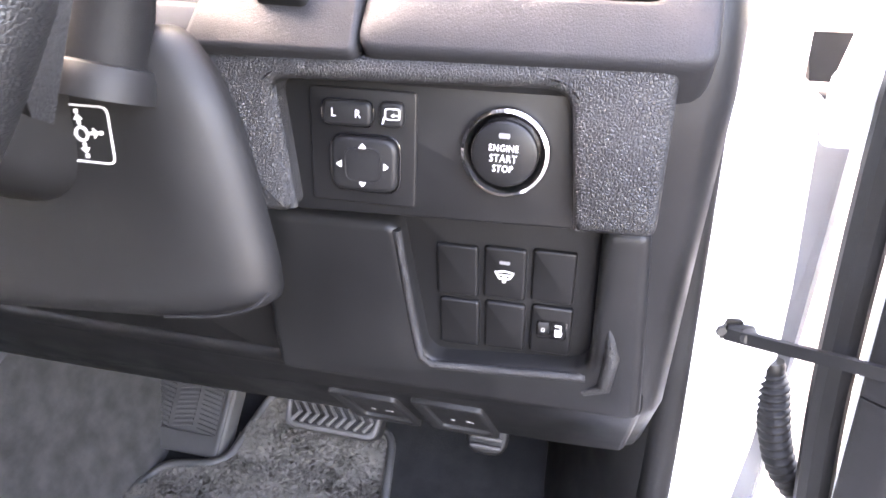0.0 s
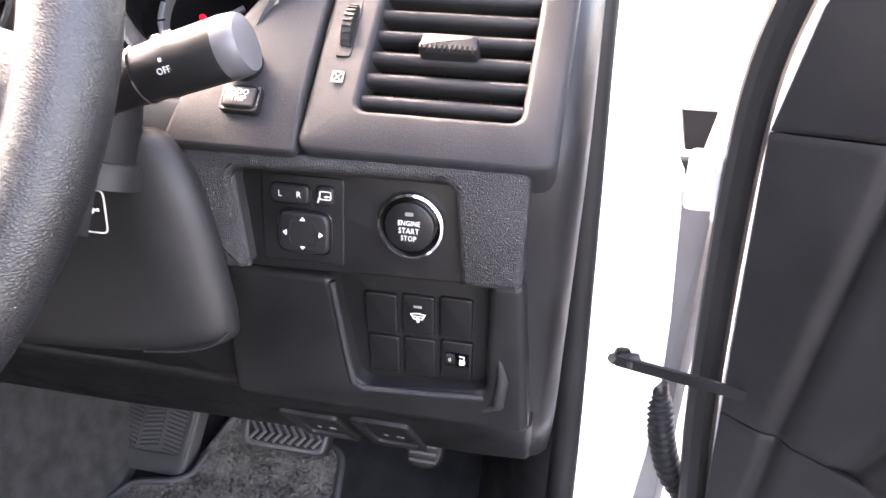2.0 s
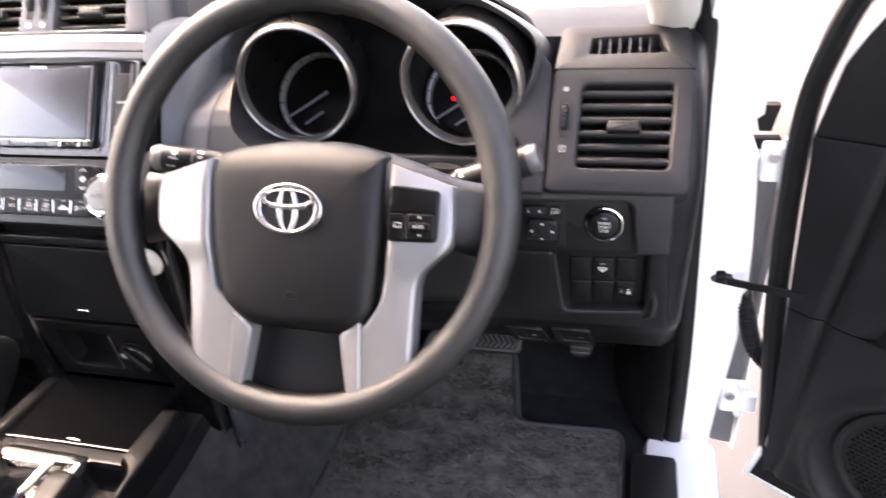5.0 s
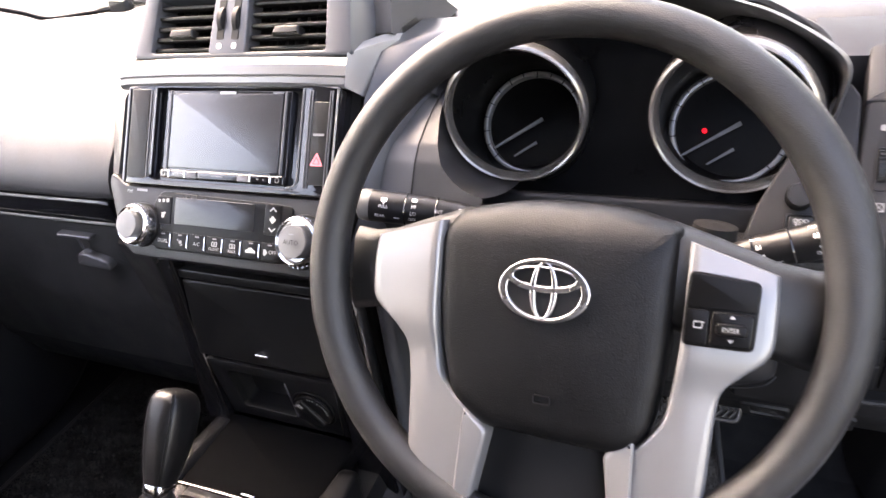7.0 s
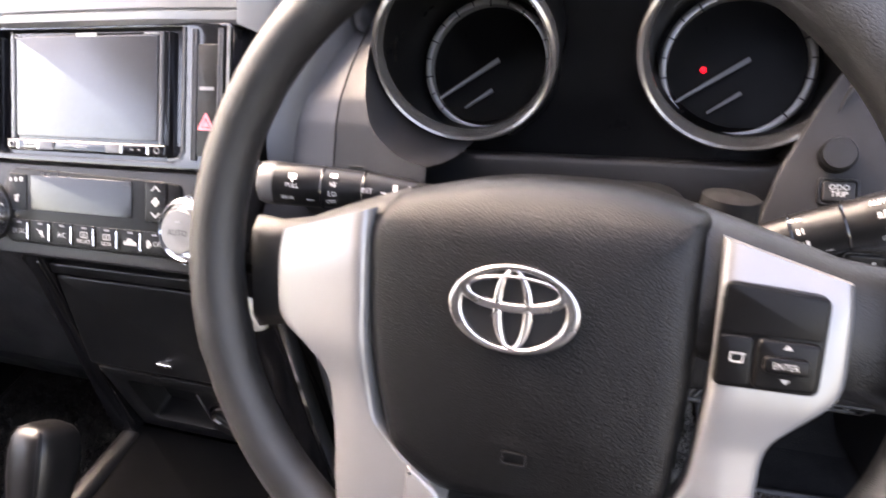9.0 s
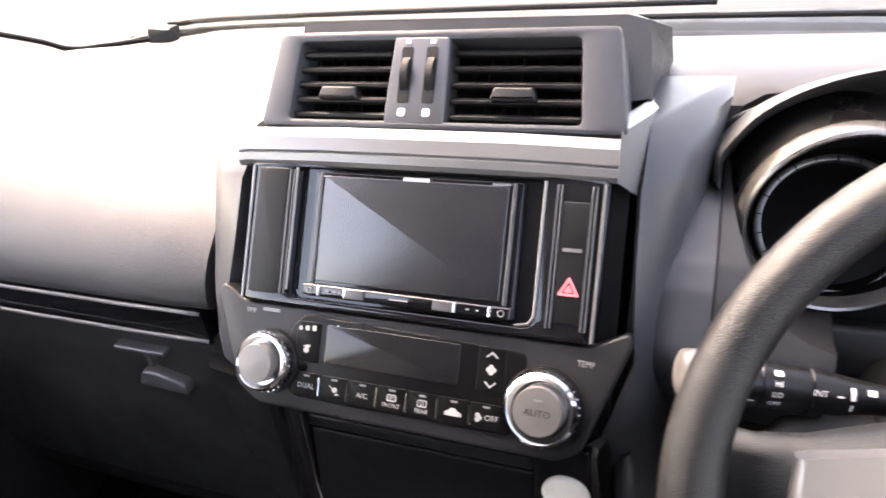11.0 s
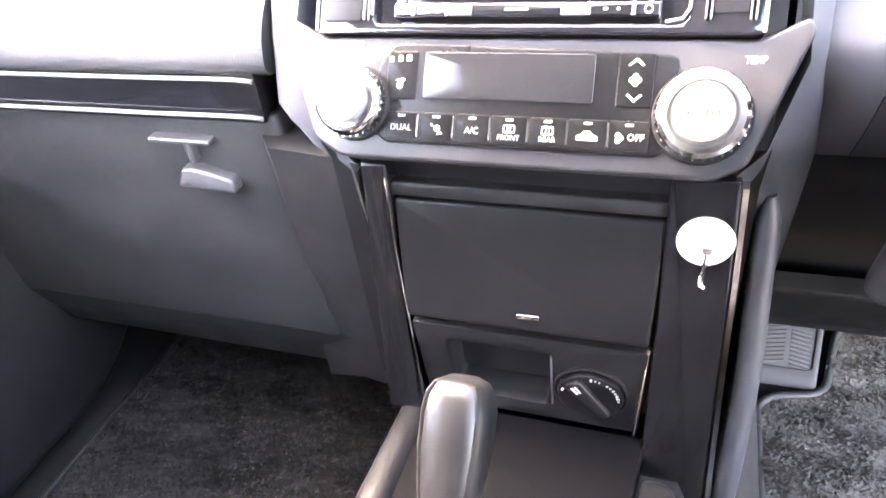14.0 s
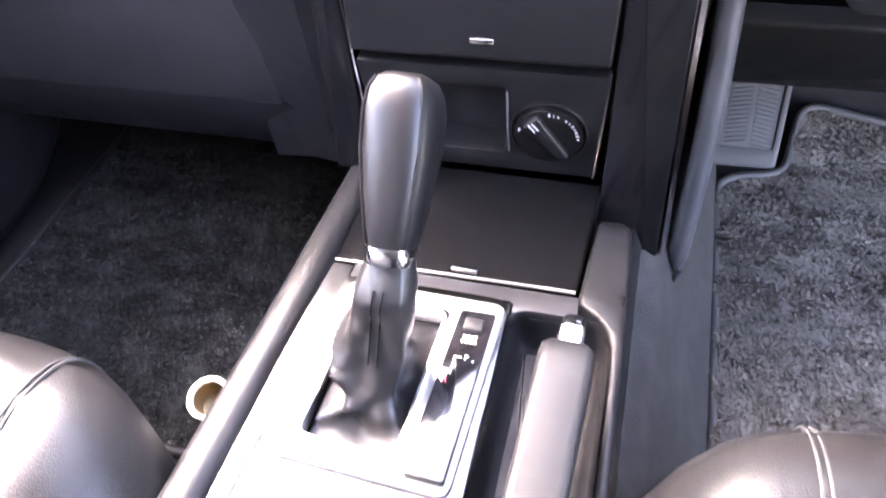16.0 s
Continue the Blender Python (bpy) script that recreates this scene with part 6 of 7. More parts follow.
part("relief_mark", Geo().ring(rrect(0.004, -0.0835, 0.014, 0.0075, 0.002, 3), rrect(0.004, -0.0835, 0.012, 0.0055, 0.0015, 3), 0.002, 0.0038, WM), RUBBER, cover)
# spokes
def spoke_skin(left, right):
    """A pressed plate between two side lines, its edges rolled back."""
    a, b = spline([(u, v, 0) for u, v in left], 36), spline([(u, v, 0) for u, v in right], 36)
    cols = [(0, -0.022), (0, -0.005), (0.008, -0.0022), (0.025, -0.0005), (0.06, 0.0005)] + [(0.06 + 0.088 * k, 0.0005) for k in range(1, 10)] + [(0.94, 0.0005), (0.975, -0.0005), (0.992, -0.0022), (1, -0.005), (1, -0.022)]
    rows = []
    for k in range(37):
        drop = 0.004 * max(0.0, 1 - k / 1.5) + 0.004 * max(0.0, 1 - (36 - k) / 1.5)
        rows.append([bent(Vector((a[k].x + (b[k].x - a[k].x) * t, a[k].y + (b[k].y - a[k].y) * t, w - drop))) for t, w in cols])
    rows = [[p - (WM.to_3x3() @ Vector((0, 0, 0.018))) for p in rows[0]]] + rows + [[p - (WM.to_3x3() @ Vector((0, 0, 0.018))) for p in rows[-1]]]
    return Geo().loft(rows[::-1], False)


part("spoke", spoke_skin([(-0.148, 0.028), (-0.149, -0.005), (-0.146, -0.025), (-0.128, -0.040), (-0.114, -0.056), (-0.1095, -0.085), (-0.1085, -0.13), (-0.105, -0.163), (-0.088, -0.182), (-0.066, -0.196)], [(-0.088, 0.046), (-0.088, 0.0), (-0.088, -0.03), (-0.084, -0.06), (-0.079, -0.082), (-0.062, -0.098), (-0.042, -0.114), (-0.045, -0.14), (-0.050, -0.17), (-0.054, -0.190)]), SILVER, wheel, "satin silver spoke", smooth=60)
part("spoke", spoke_skin([(0.099, 0.045), (0.099, 0.0), (0.098, -0.03), (0.095, -0.06), (0.091, -0.085), (0.080, -0.102), (0.071, -0.114), (0.068, -0.14), (0.065, -0.17), (0.062, -0.190)], [(0.157, 0.026), (0.158, -0.005), (0.156, -0.028), (0.140, -0.044), (0.128, -0.058), (0.125, -0.085), (0.1235, -0.13), (0.119, -0.167), (0.098, -0.184), (0.074, -0.198)]), SILVER, wheel, "satin silver spoke with a switch pod", smooth=60)
for s, tag in ((-1, "a"), (1, "b")):
    # dark arms from the hub to the rim, above and beside the silver plates
    rows = []
    for t, v0, v1, w0, w1 in ((0.078, 0.058, -0.02, -0.045, -0.012), (0.110, 0.048, -0.03, -0.045, -0.013), (0.150, 0.034, -0.034, -0.046, -0.018), (0.176, 0.030, -0.040, -0.046, -0.026), (0.192, 0.032, -0.044, -0.046, -0.032)):
        u = 0.006 + s * t
        ring = [(u, v1, w0), (u, v1, (w0 + w1) / 2), (u, v1 + 0.010, w1), (u, v0 - 0.010, w1), (u, v0, (w0 + w1) / 2), (u, v0, w0)]
        rows.append([WM @ Vector(p) for p in (ring if s < 0 else ring[::-1])])
    part("spoke_arm", Geo().loft(rows), RIMSKIN, wheel, "black spoke arm", smooth=60)
part("lower_cover", Geo().slab(dense(rpoly([(-0.050, -0.196), (0.066, -0.196), (0.070, -0.10), (-0.048, -0.10)], 0.004), 0.02), -0.05, -0.018, I4, 0.003).map(bent), RUBBER, wheel, "dark lower part between the spokes")
for pts in ([(-0.066, -0.196), (-0.052, -0.192), (-0.038, -0.117), (-0.060, -0.100)], [(0.052, -0.117), (0.064, -0.196), (0.077, -0.198), (0.074, -0.100)]):
    part("spoke_edge", Geo().slab(dense(rpoly(pts, 0.005, 3), 0.015), -0.03, 0.0026, I4, 0.004).map(bent), SILVER, wheel, "bright inner spoke edge", smooth=50)
# switch pod
pod = part("switch_pod", Geo().slab(rpoly([(0.099, -0.0260), (0.1455, -0.0255), (0.1468, 0.0216), (0.1010, 0.0262)], 0.005), -0.005, 0.0022, WM, 0.0010), PODBLACK, wheel, "black switch pod")
part("pod_key", Geo().slab(rpoly([(0.1005, 0.0010), (0.1450, 0.0010), (0.1458, 0.0208), (0.1020, 0.0252)], 0.003), 0.0, 0.0030, WM, 0.0008), PODBLACK, pod)
part("pod_key", Geo().slab(rpoly([(0.1165, -0.0248), (0.1442, -0.0240), (0.1446, 0.0002), (0.1170, 0.0002)], 0.004), 0.0, 0.0044, WM, 0.002), PODBLACK, pod)
part("pod_key", Geo().slab(rrect(0.1080, -0.0122, 0.0152, 0.0244, 0.003), 0.0, 0.0030, WM, 0.0008), PODBLACK, pod)
part("enter_key", Geo().slab(rrect(0.1305, -0.0115, 0.0200, 0.0082, 0.003), 0.003, 0.0066, WM, 0.0012), PODBLACK, pod)
letters("lettering", "ENTER", 0.0044, WM, PRINT_SOFT, pod, (0.1300, -0.0115), 0.0071, narrow=0.85)
part("symbol", Geo().slab([(0.1285, -0.0038), (0.1325, -0.0038), (0.1305, -0.0015)], 0.0044, 0.0050, WM).slab([(0.1285, -0.0182), (0.1305, -0.0205), (0.1325, -0.0182)], 0.0044, 0.0050, WM), PRINT_SOFT, pod)
part("symbol", Geo().ring(rrect(0.1090, -0.0105, 0.0062, 0.0050, 0.0008, 1), rrect(0.1090, -0.0105, 0.0048, 0.0036, 0.0006, 1), 0.0032, 0.0038, WM).slab(rrect(0.1100, -0.0085, 0.0060, 0.0008, 0.0002, 1), 0.0032, 0.0038, WM), PRINT_SOFT, pod)

# column with its cover and stalks
col = thing("steering_column", "black plastic steering column cover with two stalks", "steering column", (0.03, 0.28, 0.97))
part("shroud", Geo().loft([[(0.016 + u * k, 0.215 + d, 1.135 + v * k - d * 0.55) for u, v in rrect(0, 0, 0.150, 0.120, 0.035, 6)] for d, k in ((-0.010, 0.72), (0.0, 0.92), (0.03, 1.0), (0.10, 1.08), (0.16, 1.1))]), COLUMN, col, "black column cover", smooth=60)
cc = rpoly([(-0.190, -0.100), (-0.010, -0.0870), (0.066, -0.0810), (0.130, -0.0745), (0.1595, -0.0610), (0.1590, -0.041), (0.1490, 0.010), (0.1420, 0.037), (0.1330, 0.059), (0.1165, 0.080), (-0.160, 0.052)], [0.03, 0.03, 0.03, 0.02, 0.016, 0.02, 0.03, 0.03, 0.03, 0.02, 0.03], 5)
CCM = face((0.030, 0.286, 1.045), 4)
low = part("lower_cover", Geo().loft([[CCM @ Vector((-0.01 + (u + 0.01) * k, -0.015 + (v + 0.015) * k, w)) for u, v in cc] for k, w in ((0.60, -0.10), (0.80, -0.055), (0.95, -0.034), (1.0, -0.024), (0.992, -0.0165), (0.965, -0.0105), (0.93, -0.0065), (0.88, -0.0035), (0.82, -0.0012), (0.76, -0.0002), (0.70, 0.0))]), COLUMN, col, "smooth black lower column cover", smooth=60)
part("cover_seam", Geo().tube(spline([CCM @ Vector(p) for p in ((0.100, -0.0700, -0.0005), (0.130, -0.0655, -0.001), (0.150, -0.0590, -0.003), (0.1585, -0.052, -0.009))], 12), 0.0012, 6), RUBBER, low)
stk = part("sticker", Geo().ring(rrect(0.0690, 0.0275, 0.0340, 0.0290, 0.004, 3), rrect(0.0690, 0.0275, 0.0322, 0.0272, 0.0035, 3), 0.0, 0.0006, CCM), PRINT, low, "printed tilt-adjustment symbol")
g = Geo().ring(circle(0.0690, 0.0275, 0.0040, 16), circle(0.0690, 0.0275, 0.0026, 16), 0.0, 0.0007, CCM)
for a in range(4):
    t = CCM @ Matrix.Translation((0.0690, 0.0275, 0)) @ Matrix.Rotation(radians(90 * a + 6), 4, "Z")
    g.slab(rrect(0.0058, 0, 0.0030, 0.0016, 0.0004, 1), 0.0, 0.0007, t).slab([(0.0070, -0.0026), (0.0100, 0), (0.0070, 0.0026)], 0.0, 0.0007, t).slab(rrect(0.0112, 0, 0.0020, 0.0020, 0.0003, 1), 0.0, 0.0007, t)
part("sticker_symbol", g, PRINT, low)
BSM = axis((0.118, 0.288, 1.104), (0.10, 0.30, 0.95))
part("stalk_boss", Geo().lathe([(0.0205, -0.010), (0.0205, 0.030), (0.0190, 0.050), (0.0, 0.052)], BSM, 28), RUBBER, col, "dark round boss under the stalk")
part("boss_collar", Geo().lathe([(0.0205, 0.004), (0.0235, 0.003), (0.0255, -0.002), (0.0260, -0.012)][::-1], BSM, 32, caps=False), COLUMN, col, "rounded collar on the column cover")

def stalk(base, tip, name, label, joints):
    b, t = Vector(base), Vector(tip)
    d = (t - b).normalized()
    L = (t - b).length
    m = axis(b, d)
    s = part(name, Geo().lathe([(0.0085, 0.0), (0.0095, L * 0.25), (0.0125, L * 0.40), (0.0140, L * 0.50), (0.0146, L * 0.70), (0.0152, L * 0.72), (0.0158, L * 0.95), (0.0146, L * 0.99), (0.0, L)], m, 28), SATIN, col, label, smooth=40)
    for q in joints:
        part("stalk_ring", Geo().lathe([(0.0145, L * q - 0.0008), (0.0154, L * q), (0.0150, L * q + 0.0008)], m, 28), GLOSS, s)
    return s, m, L
s1, m1, L1 = stalk((0.085, 0.243, 1.136), (0.236, 0.257, 1.187), "light_stalk", "black lamp stalk with a bright worn end", (0.47, 0.645))
part("stalk_cap", Geo().lathe([(0.0156, L1 * 0.93), (0.0160, L1 * 0.94), (0.0152, L1 * 0.99), (0.0142, L1 * 1.006), (0.0, L1 * 1.008)], m1, 28), SILVER_DARK, s1, "shiny grey stalk end")
def print_frame(b, t, side):
    """A frame on a stalk's axis: u reads from left to right, w faces the driver's eyes."""
    d = (Vector(t) - Vector(b)).normalized() * side
    w = Vector((0, -0.80, 0.60))
    w = (w - d * w.dot(d)).normalized()
    m = Matrix((d, w.cross(d), w)).transposed().to_4x4()
    m.translation = Vector(b)
    return m


P1 = print_frame((0.085, 0.243, 1.136), (0.236, 0.257, 1.187), 1)
for wds, u, v, sz in (("OFF", 0.765, -0.0105, 0.0042), ("AUTO", 0.765, 0.0105, 0.0042), ("OFF", 0.51, -0.0105, 0.0042)):
    letters("lettering", wds, sz, P1, PRINT, s1, (L1 * u, v), 0.0008, wrap=0.0156 if u > 0.7 else 0.0146)
for items, u, r in (([(0.0012, 0.003, 0.0026, 0.0040), (-0.0022, 0.0042, 0.0022, 0.0006), (-0.0022, 0.003, 0.0022, 0.0006), (-0.0022, 0.0018, 0.0022, 0.0006)], 0.765, 0.0156), ([(0.0, -0.0055, 0.0016, 0.0016)], 0.765, 0.0156), ([(-0.0022, 0.0105, 0.0030, 0.0013), (0.0022, 0.0105, 0.0030, 0.0013)], 0.49, 0.0146), ([(-0.0010, 0.003, 0.0016, 0.0034), (0.0014, 0.003, 0.0007, 0.0034)], 0.50, 0.0146), ([(-0.0014, -0.0045, 0.0010, 0.0032), (0.0010, -0.0045, 0.0018, 0.0034)], 0.51, 0.0146), ([(0.0, -0.0115, 0.0045, 0.0008)], 0.58, 0.0146)):
    part("stalk_print", bars([(L1 * u + a, b, c, d) for a, b, c, d in items], P1, 0.0008, r), PRINT, s1)
W2 = ((-0.045, 0.265, 1.160), (-0.197, 0.2345, 1.187))
s2, m2, L2 = stalk(*W2, "wiper_stalk", "black wiper stalk with white print", (0.52, 0.71))
P2 = print_frame(W2[0], W2[1], -1)
# the cap's pale colour stands in for sunlight on the stalk end
part("stalk_cap", Geo().lathe([(0.0156, L2 * 0.93), (0.0160, L2 * 0.94), (0.0154, L2 * 0.985), (0.0142, L2 * 1.006), (0.0110, L2 * 1.016), (0.0, L2 * 1.020)], m2, 28), KNOBFACE, s2, "stalk end, sunlight put into its pale colour")
for wds, u, v, sz in (("PULL", 0.84, -0.001, 0.0042), ("REAR", 0.86, -0.0100, 0.0040), ("HI", 0.655, 0.002, 0.0048), ("LO", 0.655, -0.0045, 0.0048), ("OFF", 0.66, -0.0105, 0.0044), ("INT", 0.50, 0.000, 0.0050)):
    letters("lettering", wds, sz, P2, PRINT, s2, (-L2 * u, v), 0.0008, wrap=0.0155 if u > 0.7 else 0.0147)
for items, u, r in (([(0.0, 0.0055, 0.0055, 0.0040), (0.0, 0.0024, 0.0012, 0.0022)], 0.84, 0.0155), ([(0.0, 0.0085, 0.0050, 0.0036)], 0.655, 0.0147), ([(0.0, -0.0004, 0.0040, 0.0011)], 0.425, 0.0138), ([(0.0, -0.0105, 0.0055, 0.0010)], 0.755, 0.0150), ([(0.0, 0.002, 0.0028, 0.0075), (0.0, -0.0065, 0.0014, 0.0040)], 0.375, 0.0125), ([(0.0, 0.004, 0.0050, 0.0036)], 0.30, 0.0108)):
    part("stalk_print", bars([(-L2 * u + a, b, c, d) for a, b, c, d in items], P2, 0.0008, r), PRINT, s2)

# ---- centre console ----
ZT = 0.805
con = thing("centre_console", "black centre console with silver panel around the gear lever", "centre console", (XC, 0.0, 0.53))
part("body", Geo().loft([[(-0.545, y, 0.53), (-0.270, y, 0.53), (-0.262, y, z - 0.02), (-0.270, y, z), (-0.540, y, z), (-0.552, y, z - 0.02)] for y, z in ((-0.42, 0.755), (-0.05, 0.760), (0.15, 0.760), (0.25, 0.765))]), PLASTIC, con, "black console body")
part("side_rail", Geo().loft([[(x - 0.016, y, z - 0.035), (x - 0.017, y, z - 0.006), (x - 0.0145, y, z + 0.001), (x - 0.010, y, z + 0.004), (x + 0.003, y, z + 0.0055), (x + 0.010, y, z + 0.003), (x + 0.014, y, z - 0.003), (x + 0.016, y, z - 0.035)] for x, y, z in spline([(-0.524, 0.235, 0.796), (-0.527, 0.10, 0.803), (-0.534, -0.05, 0.807), (-0.542, -0.25, 0.812), (-0.546, -0.42, 0.815)], 16)]), RAILSKIN, con, "satin dark side rail", smooth=50)
wall_rows = []
for q in range(49):
    y = 0.206 - 0.626 * (q / 48) ** 1.6
    xo = float(np.interp(y, [-0.42, 0.0, 0.10, 0.165, 0.192, 0.206], [-0.2695, -0.2700, -0.2708, -0.2722, -0.2745, -0.2830]))
    xi = float(np.interp(y, [-0.42, 0.05, 0.075, 0.090, 0.098, 0.104, 0.110, 0.150, 0.206], [-0.2765, -0.2785, -0.2800, -0.2845, -0.2920, -0.3040, -0.3078, -0.3055, -0.3000]))
    r, z = min(0.005, (xo - xi) * 0.4), 0.8065 - 0.012 * max(0.0, (y - 0.19) / 0.016) ** 2
    wall_rows.append([(xi, y, 0.745), (xi, y, z - r)] + [(xi + r * (1 - math.cos(a)), y, z - r * (1 - math.sin(a))) for a in (0.5, 1.0, 1.57)] + [(xo - r * (1 - math.cos(a)), y, z - r * (1 - math.sin(a))) for a in (1.57, 1.0, 0.5)] + [(xo, y, z - r), (xo + 0.001, y, 0.745)])
part("side_wall", Geo().loft(wall_rows), RAILSKIN, con, "broad satin dark wall by the driver", smooth=40)
part("cheek_lip", Geo().tube(spline([(-0.258, 0.236, 0.668), (-0.243, 0.236, 0.668), (-0.231, 0.236, 0.682), (-0.222, 0.236, 0.712)], 14), 0.0030, 8), FASCIA, con, "rounded lip under the cheek")
UM = Matrix.Translation((0, 0, ZT))
# outer silver panel: level beside the lever, falling gently away towards the tray lid
fall = lambda y: -0.36 * max(0.0, y + 0.02) ** 2
part("silver_panel", Geo().loft([[(xa, y, ZT - 0.03), (xa, y, ZT + fall(y)), (xb - 0.002, y, ZT + fall(y)), (xb, y, ZT + fall(y) - 0.002), (xb, y, ZT - 0.03)] for y, xa, xb in [(y, np.interp(y, [-0.42, 0.118], [-0.534, -0.512]), np.interp(y, [-0.42, -0.0885, 0.1045, 0.118], [-0.5078, -0.5065, -0.4928, -0.4928])) for y in [-0.42 + 0.538 * q / 40 for q in range(41)]]]), CONSILVER, con, "satin silver console panel", smooth=40)
part("silver_panel", Geo().slab(rpoly([(-0.5066, -0.42), (-0.3570, -0.42), (-0.3570, -0.0935), (-0.5066, -0.0895)], 0.003), -0.03, 0.0, UM, 0.001), CONSILVER, con, "satin silver console panel")
# front strip of the silver panel; its dark reflection is put into the colour
part("well_bridge", Geo().loft([[(xa, y, ZT - 0.03), (xa, y, ZT + fall(y) - dz), (xb, y, ZT + fall(y) - dz), (xb, y, ZT - 0.03)] for y, dz, xa, xb in [(0.0945, 0.0040, -0.3562, -0.2990), (0.0960, 0.0015, -0.3562, -0.3015), (0.0985, 0.0005, -0.3562, -0.3040), (0.1040, 0.0, -0.3562, -0.3066), (0.1050, 0.0, -0.4926, -0.3070), (0.1120, 0.0, -0.4926, -0.3075), (0.1190, 0.0, -0.4926, -0.3080), (0.1205, 0.0010, -0.4926, -0.3080)]]), PANELDARK, con, "silver strip ahead of the handbrake well, its dark reflection painted in", smooth=40)
part("panel_base", Geo().ring(rpoly([(-0.515, -0.13), (-0.3572, -0.13), (-0.3572, 0.1035), (-0.4940, 0.1035)], 0.002, 4), rpoly([(-0.482, -0.042), (-0.402, -0.045), (-0.397, 0.082), (-0.476, 0.080)], 0.008, 4), -0.028, -0.0022, UM, 0.0005), CONSILVER, con)
part("selector_plate", Geo().ring(rpoly([(-0.5055, -0.0885), (-0.3572, -0.0925), (-0.3572, 0.1025), (-0.4915, 0.1040)], 0.014, 5), rpoly([(-0.482, -0.042), (-0.402, -0.045), (-0.397, 0.082), (-0.476, 0.080)], 0.008, 5), -0.03, 0.0012, UM, 0.002), CONSILVER, con, "satin silver plate under the lever")
part("selector_frame", Geo().ring(rpoly([(-0.496, -0.055), (-0.366, -0.060), (-0.3585, 0.094), (-0.486, 0.096)], 0.010, 4), rpoly([(-0.480, -0.040), (-0.404, -0.043), (-0.399, 0.080), (-0.474, 0.078)], 0.008, 4), -0.02, 0.006, UM, 0.003), SILVER, con, "raised satin silver frame round the gear lever")
part("inner_frame", Geo().ring(rpoly([(-0.481, -0.041), (-0.403, -0.044), (-0.398, 0.081), (-0.475, 0.079)], 0.008, 4), rpoly([(-0.476, -0.036), (-0.408, -0.039), (-0.403, 0.076), (-0.470, 0.074)], 0.007, 4), -0.02, 0.0075, UM, 0.0015), CHROME, con, "bright inner lip")
part("selector_well", Geo().slab(rrect(-0.440, 0.018, 0.080, 0.122, 0.008), -0.040, -0.036, UM), RUBBER, con)
IM = UM @ Matrix.Translation((0, 0.015, 0.0015)) @ Matrix.Rotation(radians(-2.5), 4, "X") @ Matrix.Translation((0, -0.015, 0))
ind = part("gear_indicator", Geo().slab(rpoly([(-0.398, -0.052), (-0.370, -0.053), (-0.3645, 0.083), (-0.3915, 0.083)], 0.003), -0.004, 0.0078, IM, 0.001), GLOSS, con, "gloss black gear position strip")
part("shift_lock", Geo().slab(rrect(-0.3790, 0.070, 0.015, 0.011, 0.002), 0.006, 0.0092, IM, 0.001), SATIN, ind)
letters("lettering", "SHIFT\nLOCK", 0.0046, IM, PRINT, ind, (-0.3790, 0.0560), 0.0084)
letters("lettering", "P", 0.0064, IM, PRINT, ind, (-0.3775, 0.0400), 0.0084)
letters("lettering", "R", 0.0075, IM, RED, ind, (-0.3885, 0.0200), 0.0084)
part("gate_line", bars([(-0.3860, 0.0330, 0.0008, 0.015), (-0.3836, 0.0402, 0.005, 0.0008), (-0.3725, 0.0380, 0.0012, 0.0012)], IM, 0.0084), PRINT, ind)
# tray lid ahead of the lever
tl = part("tray_lid", Geo().slab(rpoly([(-0.513, 0.1235), (-0.3095, 0.1260), (-0.3030, 0.250), (-0.520, 0.250)], 0.004), -0.03, -0.008, UM, 0.003), TRAY, con, "black tray lid")
part("lid_line", Geo().tube([(-0.513, 0.1220, ZT - 0.0075), (-0.41, 0.1240, ZT - 0.0075), (-0.311, 0.1250, ZT - 0.0080)], 0.0014, 6), STEEL, con, "thin bright lid edge")
part("lid_tab", Geo().slab(rrect(-0.4015, 0.1295, 0.022, 0.0040, 0.001), -0.010, -0.0035, UM, 0.001), CHROME, tl, "small bright lid tab")
# handbrake well
WELL = [(-0.357, -0.40), (-0.2785, -0.40), (-0.2805, 0.0965), (-0.358, 0.0965)]
part("brake_well", Geo().loft([[(u, v, z) for u, v in inset(rpoly(WELL, 0.018, 6), d)] for z, d in ((0.8025, -0.001), (0.800, 0.001), (0.790, 0.003), (0.775, 0.006), (0.768, 0.010), (0.765, 0.016))][::-1], True, False).slab(inset(rpoly(WELL, 0.018, 6), 0.015), 0.760, 0.7655, I4), KNEE, con, "dark well for the handbrake", smooth=50)

# gear lever
gear = thing("gear_lever", "black leather gear lever with a pleated leather gaiter", "gear lever", (-0.44, 0.02, 0.785))
lean = Vector((0.012, 0.060, 0.068)).normalized()
base = Vector((-0.420, 0.048, 0.918))
LMx = axis(base, lean, (1, 0, 0))
LMx = Matrix(((1, 0, 0), (0, lean.z, lean.y), (0, -lean.y, lean.z))).to_4x4()
LMx.translation = base
def knob_row(w, a, b, dv=0.0):
    return [LMx @ Vector((u * 1.14, v * 1.14 + dv, w)) for u, v in rrect(0, 0, a, b, min(a, b) * 0.42, 6)]
rows = [knob_row(w, a, b, dv) for w, a, b, dv in ((0.0, 0.026, 0.028, 0.0), (0.012, 0.030, 0.033, 0.0), (0.035, 0.036, 0.041, 0.001), (0.060, 0.0405, 0.047, 0.002), (0.082, 0.0405, 0.048, 0.002), (0.094, 0.037, 0.044, 0.001), (0.101, 0.030, 0.036, 0.0), (0.1045, 0.018, 0.024, 0.0))]
kn = part("knob", Geo().loft(rows), LEATHER, gear, "black leather knob", smooth=60)
